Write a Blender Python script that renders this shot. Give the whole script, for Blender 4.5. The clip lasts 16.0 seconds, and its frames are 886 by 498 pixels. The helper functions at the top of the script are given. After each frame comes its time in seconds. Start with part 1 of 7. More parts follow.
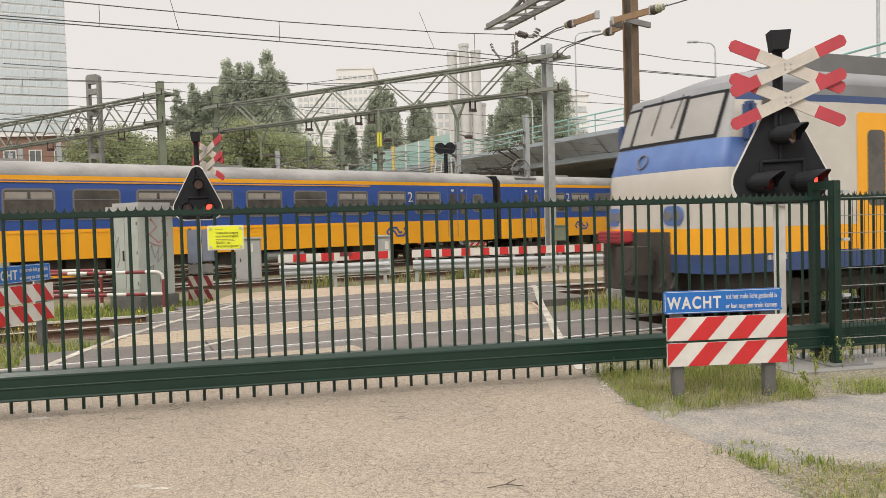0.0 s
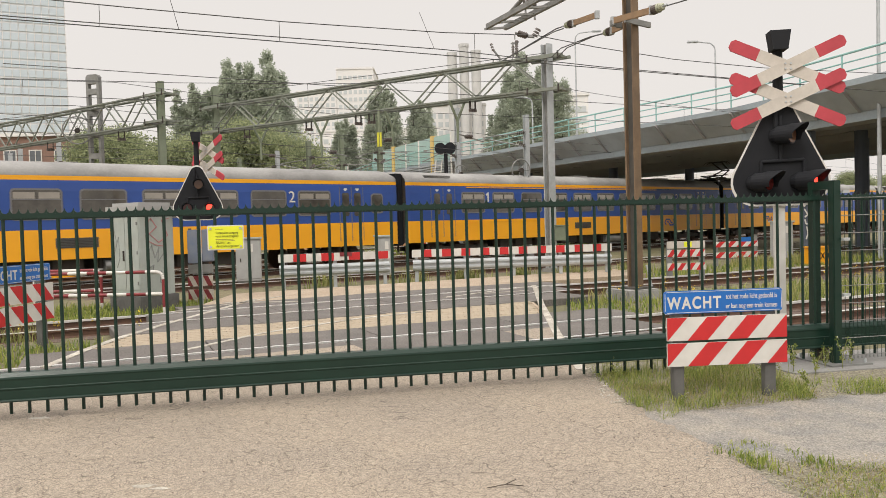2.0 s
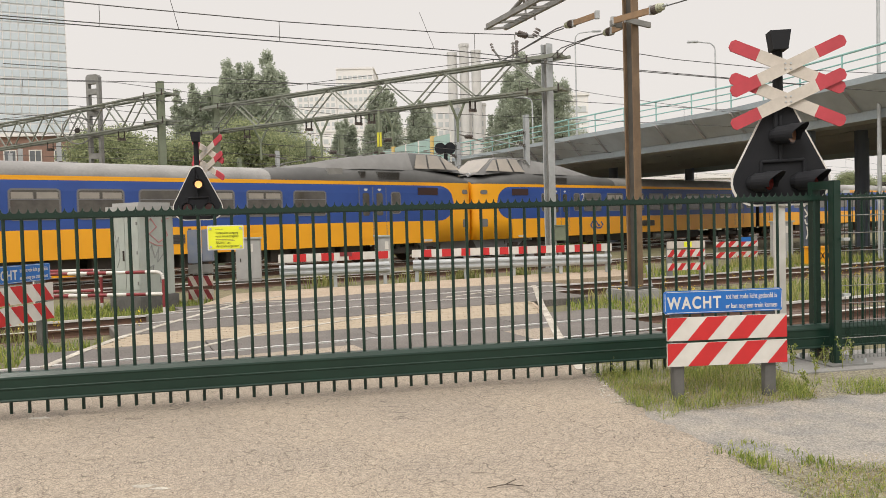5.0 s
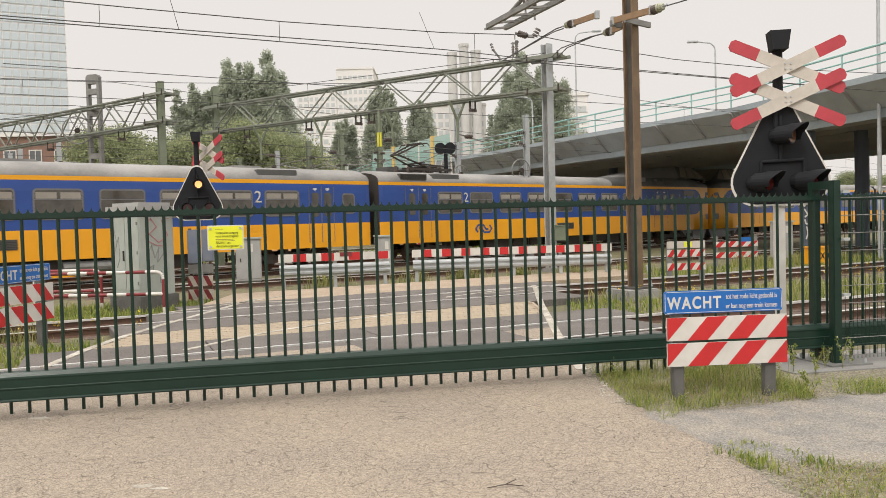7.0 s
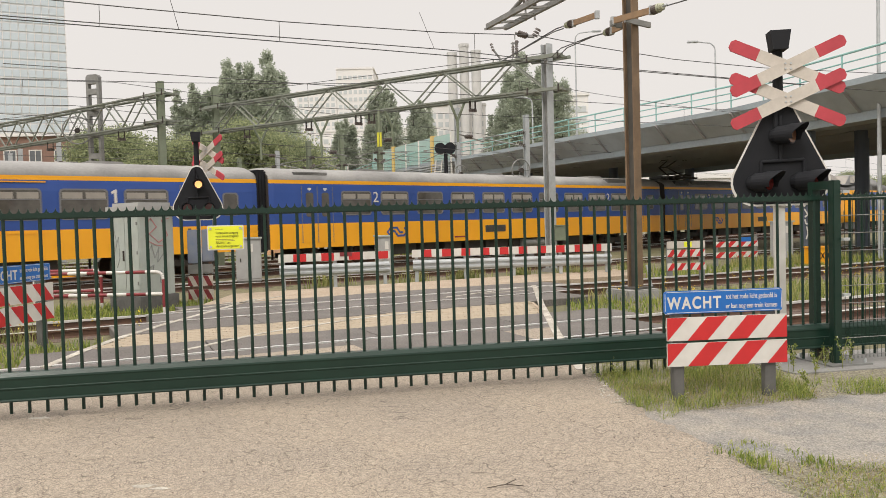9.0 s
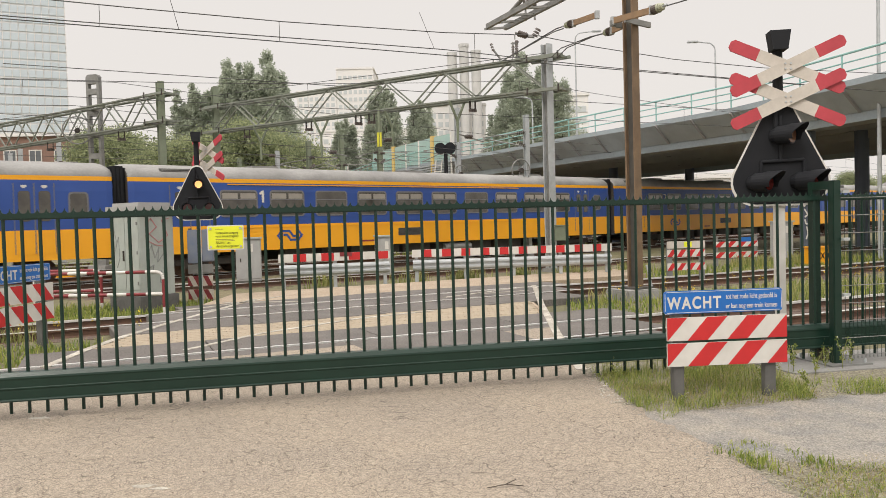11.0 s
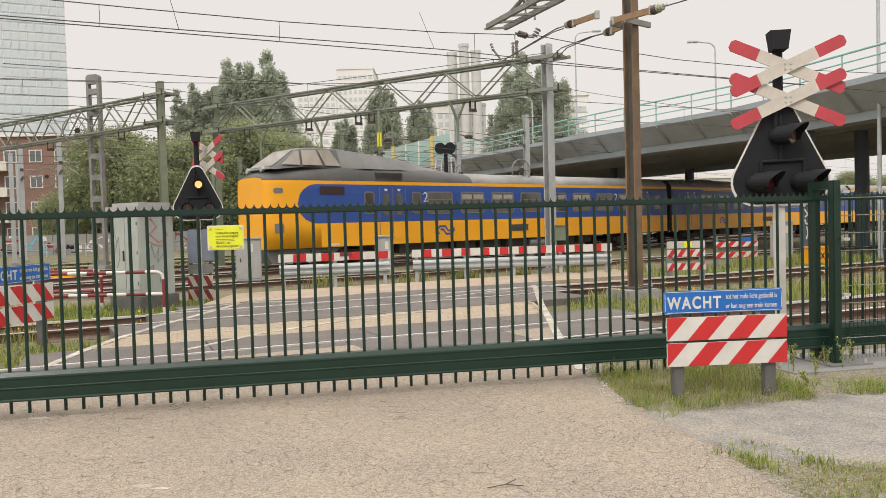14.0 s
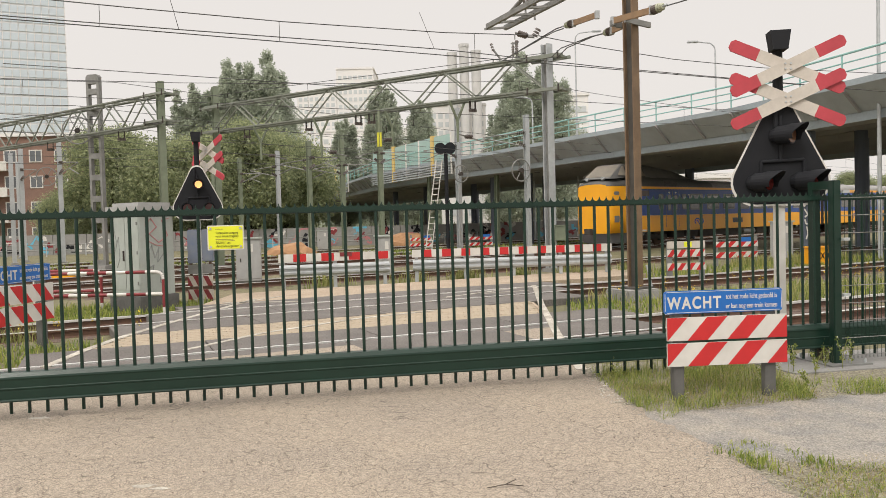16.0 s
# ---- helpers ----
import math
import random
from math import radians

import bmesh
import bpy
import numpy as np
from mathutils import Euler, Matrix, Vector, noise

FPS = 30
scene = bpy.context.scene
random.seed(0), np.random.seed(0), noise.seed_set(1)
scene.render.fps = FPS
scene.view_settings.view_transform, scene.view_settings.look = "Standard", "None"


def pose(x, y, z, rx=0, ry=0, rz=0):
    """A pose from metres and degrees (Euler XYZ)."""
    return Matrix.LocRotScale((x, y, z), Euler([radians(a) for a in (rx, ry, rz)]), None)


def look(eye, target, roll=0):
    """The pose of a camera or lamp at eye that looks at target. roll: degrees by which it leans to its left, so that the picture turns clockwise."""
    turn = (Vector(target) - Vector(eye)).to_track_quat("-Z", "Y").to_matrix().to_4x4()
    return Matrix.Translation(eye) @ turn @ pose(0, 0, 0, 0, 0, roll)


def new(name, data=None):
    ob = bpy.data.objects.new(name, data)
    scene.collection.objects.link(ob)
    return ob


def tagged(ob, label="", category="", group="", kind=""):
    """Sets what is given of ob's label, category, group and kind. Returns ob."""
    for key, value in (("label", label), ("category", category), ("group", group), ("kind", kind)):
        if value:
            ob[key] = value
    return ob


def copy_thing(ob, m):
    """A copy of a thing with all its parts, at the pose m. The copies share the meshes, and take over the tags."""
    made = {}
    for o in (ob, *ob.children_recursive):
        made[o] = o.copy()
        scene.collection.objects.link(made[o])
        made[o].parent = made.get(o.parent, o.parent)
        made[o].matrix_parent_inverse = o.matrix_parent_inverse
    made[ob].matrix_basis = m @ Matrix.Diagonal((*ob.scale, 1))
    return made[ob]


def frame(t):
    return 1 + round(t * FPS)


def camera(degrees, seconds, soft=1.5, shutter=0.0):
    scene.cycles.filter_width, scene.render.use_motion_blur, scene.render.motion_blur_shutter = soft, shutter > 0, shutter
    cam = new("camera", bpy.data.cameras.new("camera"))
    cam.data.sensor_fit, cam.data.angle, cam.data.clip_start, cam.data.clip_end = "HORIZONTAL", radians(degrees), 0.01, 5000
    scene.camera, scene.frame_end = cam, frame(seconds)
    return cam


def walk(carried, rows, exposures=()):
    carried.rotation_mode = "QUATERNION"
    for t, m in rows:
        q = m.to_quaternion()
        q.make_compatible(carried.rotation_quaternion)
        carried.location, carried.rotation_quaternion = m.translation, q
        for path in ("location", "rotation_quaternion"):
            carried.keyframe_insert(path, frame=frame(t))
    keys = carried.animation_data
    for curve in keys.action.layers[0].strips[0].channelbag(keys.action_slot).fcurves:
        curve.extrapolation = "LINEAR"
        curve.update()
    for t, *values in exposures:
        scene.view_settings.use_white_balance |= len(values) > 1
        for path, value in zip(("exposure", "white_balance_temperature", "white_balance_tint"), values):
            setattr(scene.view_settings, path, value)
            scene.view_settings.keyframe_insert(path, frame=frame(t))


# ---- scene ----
cam = camera(58.5, 16.0, soft=0.55, shutter=0.12)
EYE = (0.0, 0.0, 1.65)
VIEW = look(EYE, (0.0, 10.0, 1.65 - 10.0 * 45 / 1400), -1.576)
walk(cam, [(0, VIEW), (16, VIEW)], exposures=[(0, 0.0)])

# ---- light: bright overcast ----
world = bpy.data.worlds.new("sky")
scene.world = world
world.use_nodes = True
wn, wl = world.node_tree.nodes, world.node_tree.links
sky = wn.new("ShaderNodeTexSky")
sky.sky_type, sky.sun_disc = "NISHITA", False
sky.sun_elevation, sky.sun_rotation = radians(48), radians(200)
sky.dust_density, sky.air_density = 6.0, 1.0
veil = wn.new("ShaderNodeMix")
veil.data_type = "RGBA"
veil.inputs[0].default_value = 0.93
dim = wn.new("ShaderNodeVectorMath")
dim.operation = "SCALE"
dim.inputs[3].default_value = 0.12
wl.new(sky.outputs[0], dim.inputs[0])
wl.new(dim.outputs[0], veil.inputs[6])
veil.inputs[7].default_value = (0.88, 0.83, 0.785, 1)
place = wn.new("ShaderNodeTexCoord")
split = wn.new("ShaderNodeSeparateXYZ")
wl.new(place.outputs["Generated"], split.inputs[0])
dome = wn.new("ShaderNodeMapRange")
dome.inputs[1].default_value, dome.inputs[2].default_value = 0.3, 1.0
dome.inputs[3].default_value, dome.inputs[4].default_value = 1.0, 2.6
wl.new(split.outputs[2], dome.inputs[0])
wl.new(veil.outputs[2], wn["Background"].inputs[0])
wl.new(dome.outputs[0], wn["Background"].inputs[1])
sun = new("sun", bpy.data.lights.new("sun", "SUN"))
sun.data.energy, sun.data.angle, sun.data.color = 1.5, radians(14), (1.0, 0.95, 0.88)
sun.matrix_world = look((0, 0, 60), (14, 38, 10))


# ---- materials ----
def material(name, color, rough=0.6, metal=0.0, color2=None, scale=6.0, mix=0.5, bump=0.0, bump_scale=None, emit=0.0, fine=0.0, coat=0.0, spec=0.5):
    m = bpy.data.materials.new(name)
    m.use_nodes = True
    nt = m.node_tree
    b = nt.nodes["Principled BSDF"]
    b.inputs["Roughness"].default_value, b.inputs["Metallic"].default_value = rough, metal
    b.inputs["Specular IOR Level"].default_value = spec
    b.inputs["Base Color"].default_value = (*color, 1)
    if coat:
        b.inputs["Coat Weight"].default_value, b.inputs["Coat Roughness"].default_value = coat, 0.12
    tc = nt.nodes.new("ShaderNodeTexCoord")
    if color2:
        n1 = nt.nodes.new("ShaderNodeTexNoise")
        n1.inputs["Scale"].default_value, n1.inputs["Detail"].default_value, n1.inputs["Roughness"].default_value = scale, 6, 0.62
        nt.links.new(tc.outputs["Object"], n1.inputs["Vector"])
        ramp = nt.nodes.new("ShaderNodeValToRGB")
        ramp.color_ramp.elements[0].position, ramp.color_ramp.elements[1].position = 0.5 - 0.28 * mix, 0.5 + 0.28
        ramp.color_ramp.elements[0].color, ramp.color_ramp.elements[1].color = (*color2, 1), (*color, 1)
        nt.links.new(n1.outputs[0], ramp.inputs[0])
        out = ramp.outputs[0]
        if fine:
            n2 = nt.nodes.new("ShaderNodeTexNoise")
            n2.inputs["Scale"].default_value, n2.inputs["Detail"].default_value = scale * 30, 3
            nt.links.new(tc.outputs["Object"], n2.inputs["Vector"])
            mp = nt.nodes.new("ShaderNodeMapRange")
            mp.inputs[1].default_value, mp.inputs[2].default_value = 0.3, 0.7
            mp.inputs[3].default_value, mp.inputs[4].default_value = 1 - fine, 1 + fine
            nt.links.new(n2.outputs[0], mp.inputs[0])
            mul = nt.nodes.new("ShaderNodeVectorMath")
            mul.operation = "SCALE"
            nt.links.new(out, mul.inputs[0])
            nt.links.new(mp.outputs[0], mul.inputs[3])
            out = mul.outputs[0]
        nt.links.new(out, b.inputs["Base Color"])
    if bump:
        n3 = nt.nodes.new("ShaderNodeTexNoise")
        n3.inputs["Scale"].default_value, n3.inputs["Detail"].default_value = bump_scale or scale * 8, 5
        nt.links.new(tc.outputs["Object"], n3.inputs["Vector"])
        bp = nt.nodes.new("ShaderNodeBump")
        bp.inputs["Strength"].default_value, bp.inputs["Distance"].default_value = bump, 0.02
        nt.links.new(n3.outputs[0], bp.inputs["Height"])
        nt.links.new(bp.outputs[0], b.inputs["Normal"])
    if emit:
        b.inputs["Emission Color"].default_value = (*color, 1)
        b.inputs["Emission Strength"].default_value = emit
    return m


def foliage(name, dark, light, scale=0.6):
    m = bpy.data.materials.new(name)
    m.use_nodes = True
    nt = m.node_tree
    b = nt.nodes["Principled BSDF"]
    b.inputs["Roughness"].default_value = 0.75
    g = nt.nodes.new("ShaderNodeNewGeometry")
    ramp = nt.nodes.new("ShaderNodeValToRGB")
    ramp.color_ramp.elements[0].color, ramp.color_ramp.elements[1].color = (*dark, 1), (*light, 1)
    nt.links.new(g.outputs["Random Per Island"], ramp.inputs[0])
    nt.links.new(ramp.outputs[0], b.inputs["Base Color"])
    tr = nt.nodes.new("ShaderNodeBsdfTranslucent")
    nt.links.new(ramp.outputs[0], tr.inputs[0])
    mx = nt.nodes.new("ShaderNodeMixShader")
    mx.inputs[0].default_value = 0.5
    nt.links.new(b.outputs[0], mx.inputs[1])
    nt.links.new(tr.outputs[0], mx.inputs[2])
    nt.links.new(mx.outputs[0], nt.nodes["Material Output"].inputs[0])
    return m


M = {}
M["asphalt"] = material("worn_asphalt", (0.372, 0.310, 0.238), 0.92, color2=(0.30, 0.255, 0.205), scale=0.8, fine=0.1, bump=0.7, bump_scale=90)


def weathered(m, crack_scale, crack, speckle_scale, speckle, warp=0.25, keep=0.42):
    """Adds a net of fine cracks and light and dark stone grains to a ground material."""
    nt = m.node_tree
    b = nt.nodes["Principled BSDF"]
    src = b.inputs["Base Color"].links[0].from_socket
    tc = nt.nodes.new("ShaderNodeTexCoord")
    wob = nt.nodes.new("ShaderNodeTexNoise")
    wob.inputs["Scale"].default_value, wob.inputs["Detail"].default_value = 3.0, 5
    nt.links.new(tc.outputs["Object"], wob.inputs["Vector"])
    add = nt.nodes.new("ShaderNodeVectorMath")
    add.operation = "MULTIPLY_ADD"
    add.inputs[1].default_value = (warp, warp, 0)
    nt.links.new(wob.outputs["Color"], add.inputs[0])
    nt.links.new(tc.outputs["Object"], add.inputs[2])
    vor = nt.nodes.new("ShaderNodeTexVoronoi")
    vor.feature = "DISTANCE_TO_EDGE"
    vor.inputs["Scale"].default_value = crack_scale
    nt.links.new(add.outputs[0], vor.inputs["Vector"])
    edge = nt.nodes.new("ShaderNodeMapRange")
    edge.inputs[1].default_value, edge.inputs[2].default_value = 0.004, 0.026
    edge.inputs[3].default_value, edge.inputs[4].default_value = 1.0, 0.0
    nt.links.new(vor.outputs[0], edge.inputs[0])
    mask = nt.nodes.new("ShaderNodeTexNoise")
    mask.inputs["Scale"].default_value, mask.inputs["Detail"].default_value = 0.9, 4
    nt.links.new(tc.outputs["Object"], mask.inputs["Vector"])
    mr = nt.nodes.new("ShaderNodeMapRange")
    mr.inputs[1].default_value, mr.inputs[2].default_value = keep, keep + 0.2
    nt.links.new(mask.outputs[0], mr.inputs[0])
    mul = nt.nodes.new("ShaderNodeMath")
    mul.operation = "MULTIPLY"
    nt.links.new(edge.outputs[0], mul.inputs[0])
    nt.links.new(mr.outputs[0], mul.inputs[1])
    amount = nt.nodes.new("ShaderNodeMapRange")
    amount.inputs[3].default_value, amount.inputs[4].default_value = 1.0, 1.0 - crack
    nt.links.new(mul.outputs[0], amount.inputs[0])
    grain = nt.nodes.new("ShaderNodeTexVoronoi")
    grain.inputs["Scale"].default_value = speckle_scale
    nt.links.new(tc.outputs["Object"], grain.inputs["Vector"])
    sep = nt.nodes.new("ShaderNodeSeparateColor")
    nt.links.new(grain.outputs["Color"], sep.inputs[0])
    gr = nt.nodes.new("ShaderNodeMapRange")
    gr.inputs[3].default_value, gr.inputs[4].default_value = 1 - speckle, 1 + speckle
    nt.links.new(sep.outputs[0], gr.inputs[0])
    both = nt.nodes.new("ShaderNodeMath")
    both.operation = "MULTIPLY"
    nt.links.new(amount.outputs[0], both.inputs[0])
    nt.links.new(gr.outputs[0], both.inputs[1])
    sc = nt.nodes.new("ShaderNodeVectorMath")
    sc.operation = "SCALE"
    nt.links.new(src, sc.inputs[0])
    nt.links.new(both.outputs[0], sc.inputs[3])
    nt.links.new(sc.outputs[0], b.inputs["Base Color"])
    return m


weathered(M["asphalt"], 9.0, 0.52, 125, 0.40, 0.28, 0.27)
M["gravel"] = weathered(material("pale_gravel", (0.39, 0.345, 0.285), 0.95, color2=(0.235, 0.23, 0.215), scale=2.4, fine=0.35, bump=1.0, bump_scale=70), 6, 0.15, 150, 0.22)
M["verge"] = weathered(material("dusty_verge", (0.29, 0.26, 0.205), 0.95, color2=(0.185, 0.17, 0.115), scale=1.3, fine=0.25, bump=1.0, bump_scale=40), 7, 0.2, 60, 0.35)
M["slab"] = material("crossing_slab", (0.175, 0.158, 0.145), 0.85, color2=(0.105, 0.095, 0.086), scale=1.1, fine=0.3, bump=0.3, bump_scale=50)
M["sand"] = material("sandy_gravel", (0.44, 0.36, 0.27), 0.95, color2=(0.33, 0.26, 0.19), scale=1.2, fine=0.25, bump=0.8, bump_scale=40)
M["soil"] = material("trackside_soil", (0.20, 0.165, 0.10), 0.95, color2=(0.115, 0.115, 0.055), scale=0.6, fine=0.35, bump=1.0, bump_scale=12)
M["ballast"] = material("ballast", (0.17, 0.12, 0.09), 0.95, color2=(0.085, 0.06, 0.05), scale=9, fine=0.4, bump=1.0, bump_scale=25)
M["line"] = weathered(material("road_line_paint", (0.64, 0.61, 0.55), 0.7, color2=(0.30, 0.27, 0.22), scale=3, mix=0.35), 8, 0.6, 60, 0.2)
M["rust"] = material("rusty_steel", (0.14, 0.075, 0.045), 0.8, color2=(0.075, 0.042, 0.03), scale=7, bump=0.3)
M["rail_head"] = material("polished_rail_head", (0.74, 0.73, 0.71), 0.32, 0.45)
M["green"] = material("dark_green_paint", (0.010, 0.034, 0.023), 0.38, color2=(0.008, 0.026, 0.018), scale=3, coat=0.08, spec=0.35)
M["galv"] = material("galvanised_steel", (0.52, 0.54, 0.55), 0.5, 0.35, color2=(0.40, 0.42, 0.43), scale=4)
M["galv_dark"] = material("weathered_steel_grey", (0.30, 0.30, 0.29), 0.6, 0.3, color2=(0.20, 0.20, 0.19), scale=3)
M["mast_green"] = material("mast_green_paint", (0.215, 0.25, 0.175), 0.65, color2=(0.155, 0.18, 0.125), scale=3)
M["mast_brown"] = material("brown_oxide_mast", (0.235, 0.155, 0.09), 0.75, color2=(0.14, 0.095, 0.06), scale=2.5, fine=0.12)
M["mast_dark"] = material("dark_mast_edge", (0.095, 0.09, 0.075), 0.7, color2=(0.06, 0.055, 0.05), scale=3)
M["truss"] = material("grey_green_truss", (0.27, 0.29, 0.25), 0.6, 0.2, color2=(0.2, 0.215, 0.18), scale=3)
M["ochre_sand"] = material("orange_sand", (0.42, 0.24, 0.12), 0.95, color2=(0.3, 0.17, 0.09), scale=3)
M["post_grey"] = material("dark_grey_post", (0.14, 0.135, 0.13), 0.8, color2=(0.09, 0.088, 0.085), scale=6)
M["white"] = material("white_paint", (0.70, 0.685, 0.65), 0.55, color2=(0.56, 0.54, 0.50), scale=3, mix=0.6)
M["red"] = material("red_reflective", (0.58, 0.022, 0.024), 0.65, color2=(0.47, 0.02, 0.022), scale=3)
M["dull_red"] = material("faded_red", (0.50, 0.055, 0.075), 0.55, color2=(0.40, 0.045, 0.06), scale=4)
M["cream"] = material("dirty_white_plank", (0.63, 0.58, 0.52), 0.6, color2=(0.46, 0.42, 0.37), scale=4, mix=0.7)
M["maroon"] = material("maroon_paint", (0.26, 0.03, 0.035), 0.5, color2=(0.18, 0.025, 0.03), scale=6)
M["sign_blue"] = material("blue_sign", (0.015, 0.15, 0.50), 0.4, color2=(0.012, 0.12, 0.42), scale=2)
M["black"] = material("matt_black", (0.012, 0.013, 0.016), 0.65, color2=(0.017, 0.018, 0.021), scale=3, spec=0.2)
M["dark"] = material("underframe_dark", (0.035, 0.031, 0.028), 0.85, color2=(0.055, 0.045, 0.038), scale=5)
M["yellow"] = material("train_yellow", (0.87, 0.40, 0.010), 0.45, color2=(0.80, 0.36, 0.010), scale=0.8, coat=0.1)
M["blue"] = material("train_blue", (0.026, 0.078, 0.32), 0.5, color2=(0.02, 0.062, 0.26), scale=0.8, coat=0.08)
M["roof"] = material("train_roof_grey", (0.37, 0.365, 0.35), 0.62, color2=(0.20, 0.196, 0.188), scale=0.5, fine=0.08)
M["cab_roof"] = material("cab_roof_grey", (0.23, 0.228, 0.22), 0.6, color2=(0.14, 0.138, 0.133), scale=0.7)
M["sgm_roof"] = material("local_train_roof", (0.24, 0.25, 0.265), 0.5, color2=(0.17, 0.175, 0.18), scale=0.8)
M["roof_dark"] = material("sooty_roof", (0.12, 0.12, 0.118), 0.6, color2=(0.07, 0.07, 0.068), scale=0.6)
M["glass"] = material("train_window_glass", (0.03, 0.028, 0.026), 0.05, color2=(0.11, 0.10, 0.085), scale=1.3)
M["gasket"] = material("grey_window_frame", (0.15, 0.15, 0.16), 0.5)
M["sgm_white"] = material("train_white", (0.60, 0.575, 0.525), 0.4, color2=(0.47, 0.44, 0.39), scale=0.7, coat=0.3)
M["sgm_blue"] = material("sprinter_blue", (0.022, 0.065, 0.22), 0.4, color2=(0.03, 0.05, 0.12), scale=1, coat=0.3)
M["sgm_front"] = material("faded_front_blue", (0.12, 0.22, 0.47), 0.4, color2=(0.06, 0.12, 0.33), scale=1.2, coat=0.2)
M["signal_red"] = material("glowing_red_lens", (1.0, 0.035, 0.02), 0.3, emit=4)
M["signal_white"] = material("glowing_white_lens", (1.0, 0.50, 0.17), 0.3, emit=1.15)
M["display"] = material("unlit_display", (0.045, 0.022, 0.02), 0.3)
M["lens_off"] = material("unlit_lens", (0.10, 0.018, 0.016), 0.12)
# dark lens tinted brown, so its colour also carries the white lamp's fading glow
M["lens_off_clear"] = material("afterglow_clear_lens", (0.12, 0.06, 0.035), 0.12)
M["cab_grey"] = material("grey_green_cabinet", (0.43, 0.465, 0.435), 0.6, color2=(0.35, 0.38, 0.35), scale=2.5, fine=0.06)
M["cab_light"] = material("light_grey_cabinet", (0.40, 0.40, 0.39), 0.55, color2=(0.33, 0.33, 0.32), scale=3)
M["concrete"] = material("concrete", (0.33, 0.325, 0.31), 0.9, color2=(0.22, 0.215, 0.205), scale=0.8, fine=0.1, bump=0.2)
M["deck"] = material("painted_bridge_steel", (0.36, 0.415, 0.45), 0.7, color2=(0.285, 0.32, 0.34), scale=0.35, fine=0.06)
M["deck_dark"] = material("bridge_underside", (0.36, 0.355, 0.345), 0.9, color2=(0.27, 0.265, 0.26), scale=0.5)
M["panel"] = material("grey_cladding_panel", (0.42, 0.455, 0.48), 0.75, color2=(0.33, 0.35, 0.365), scale=0.8)
M["turquoise"] = material("turquoise_railing", (0.22, 0.47, 0.44), 0.5, color2=(0.30, 0.50, 0.48), scale=2)
M["pillar"] = material("blue_grey_pillar", (0.10, 0.12, 0.16), 0.6, color2=(0.08, 0.095, 0.125), scale=1)
M["wire"] = material("contact_wire", (0.07, 0.07, 0.068), 0.6)
M["insul"] = material("brown_insulator", (0.09, 0.07, 0.06), 0.35)
M["sign_yellow"] = material("fluorescent_yellow_sign", (0.72, 0.76, 0.03), 0.45)
M["sleeve_yellow"] = material("yellow_sleeve", (0.62, 0.58, 0.05), 0.5)
M["bark"] = material("bark", (0.11, 0.09, 0.07), 0.95, color2=(0.06, 0.05, 0.04), scale=5)
# poplar and far woods leaves: distance haze mixed into the colour, paler and greyer
M["leaf_far"] = foliage("hazed_poplar_leaf", (0.32, 0.36, 0.28), (0.50, 0.54, 0.43))
M["leaf_near"] = foliage("broad_leaf", (0.185, 0.225, 0.125), (0.45, 0.48, 0.27))
M["grass"] = foliage("grass_blade", (0.12, 0.19, 0.035), (0.42, 0.44, 0.12))
M["straw"] = foliage("dry_straw", (0.26, 0.20, 0.10), (0.46, 0.38, 0.21))
M["weed"] = foliage("dry_weed", (0.18, 0.23, 0.06), (0.48, 0.45, 0.19))


# ---- mesh helpers ----
def box(bm, x0, x1, y0, y1, z0, z1, m=None):
    t = Matrix.Translation(((x0 + x1) / 2, (y0 + y1) / 2, (z0 + z1) / 2)) @ Matrix.Diagonal((abs(x1 - x0), abs(y1 - y0), abs(z1 - z0), 1))
    return bmesh.ops.create_cube(bm, size=1, matrix=(m @ t) if m else t)["verts"]


def rod(bm, a, b, r, seg=8, r2=None, caps=True):
    a, b = Vector(a), Vector(b)
    d = b - a
    t = Matrix.Translation((a + b) / 2) @ d.to_track_quat("Z", "Y").to_matrix().to_4x4()
    return bmesh.ops.create_cone(bm, cap_ends=caps, segments=seg, radius1=r, radius2=r if r2 is None else r2, depth=d.length, matrix=t)["verts"]


def bar(bm, a, b, w, h=None):
    """A square bar from a to b."""
    a, b = Vector(a), Vector(b)
    d = b - a
    t = Matrix.Translation((a + b) / 2) @ d.to_track_quat("Z", "Y").to_matrix().to_4x4() @ Matrix.Diagonal((w, h or w, d.length, 1))
    return bmesh.ops.create_cube(bm, size=1, matrix=t)["verts"]


def plate(bm, pts, y0, y1):
    """A polygon given in x and z, extruded along y from y0 to y1."""
    lo = [bm.verts.new((x, y0, z)) for x, z in pts]
    hi = [bm.verts.new((x, y1, z)) for x, z in pts]
    n = len(pts)
    bm.faces.new(lo)
    bm.faces.new(hi[::-1])
    for i in range(n):
        bm.faces.new((lo[(i + 1) % n], lo[i], hi[i], hi[(i + 1) % n]))


def slabxy(bm, pts, z0, z1):
    """A polygon given in x and y, extruded up from z0 to z1."""
    lo = [bm.verts.new((x, y, z0)) for x, y in pts]
    hi = [bm.verts.new((x, y, z1)) for x, y in pts]
    n = len(pts)
    bm.faces.new(lo[::-1])
    bm.faces.new(hi)
    for i in range(n):
        bm.faces.new((lo[i], lo[(i + 1) % n], hi[(i + 1) % n], hi[i]))


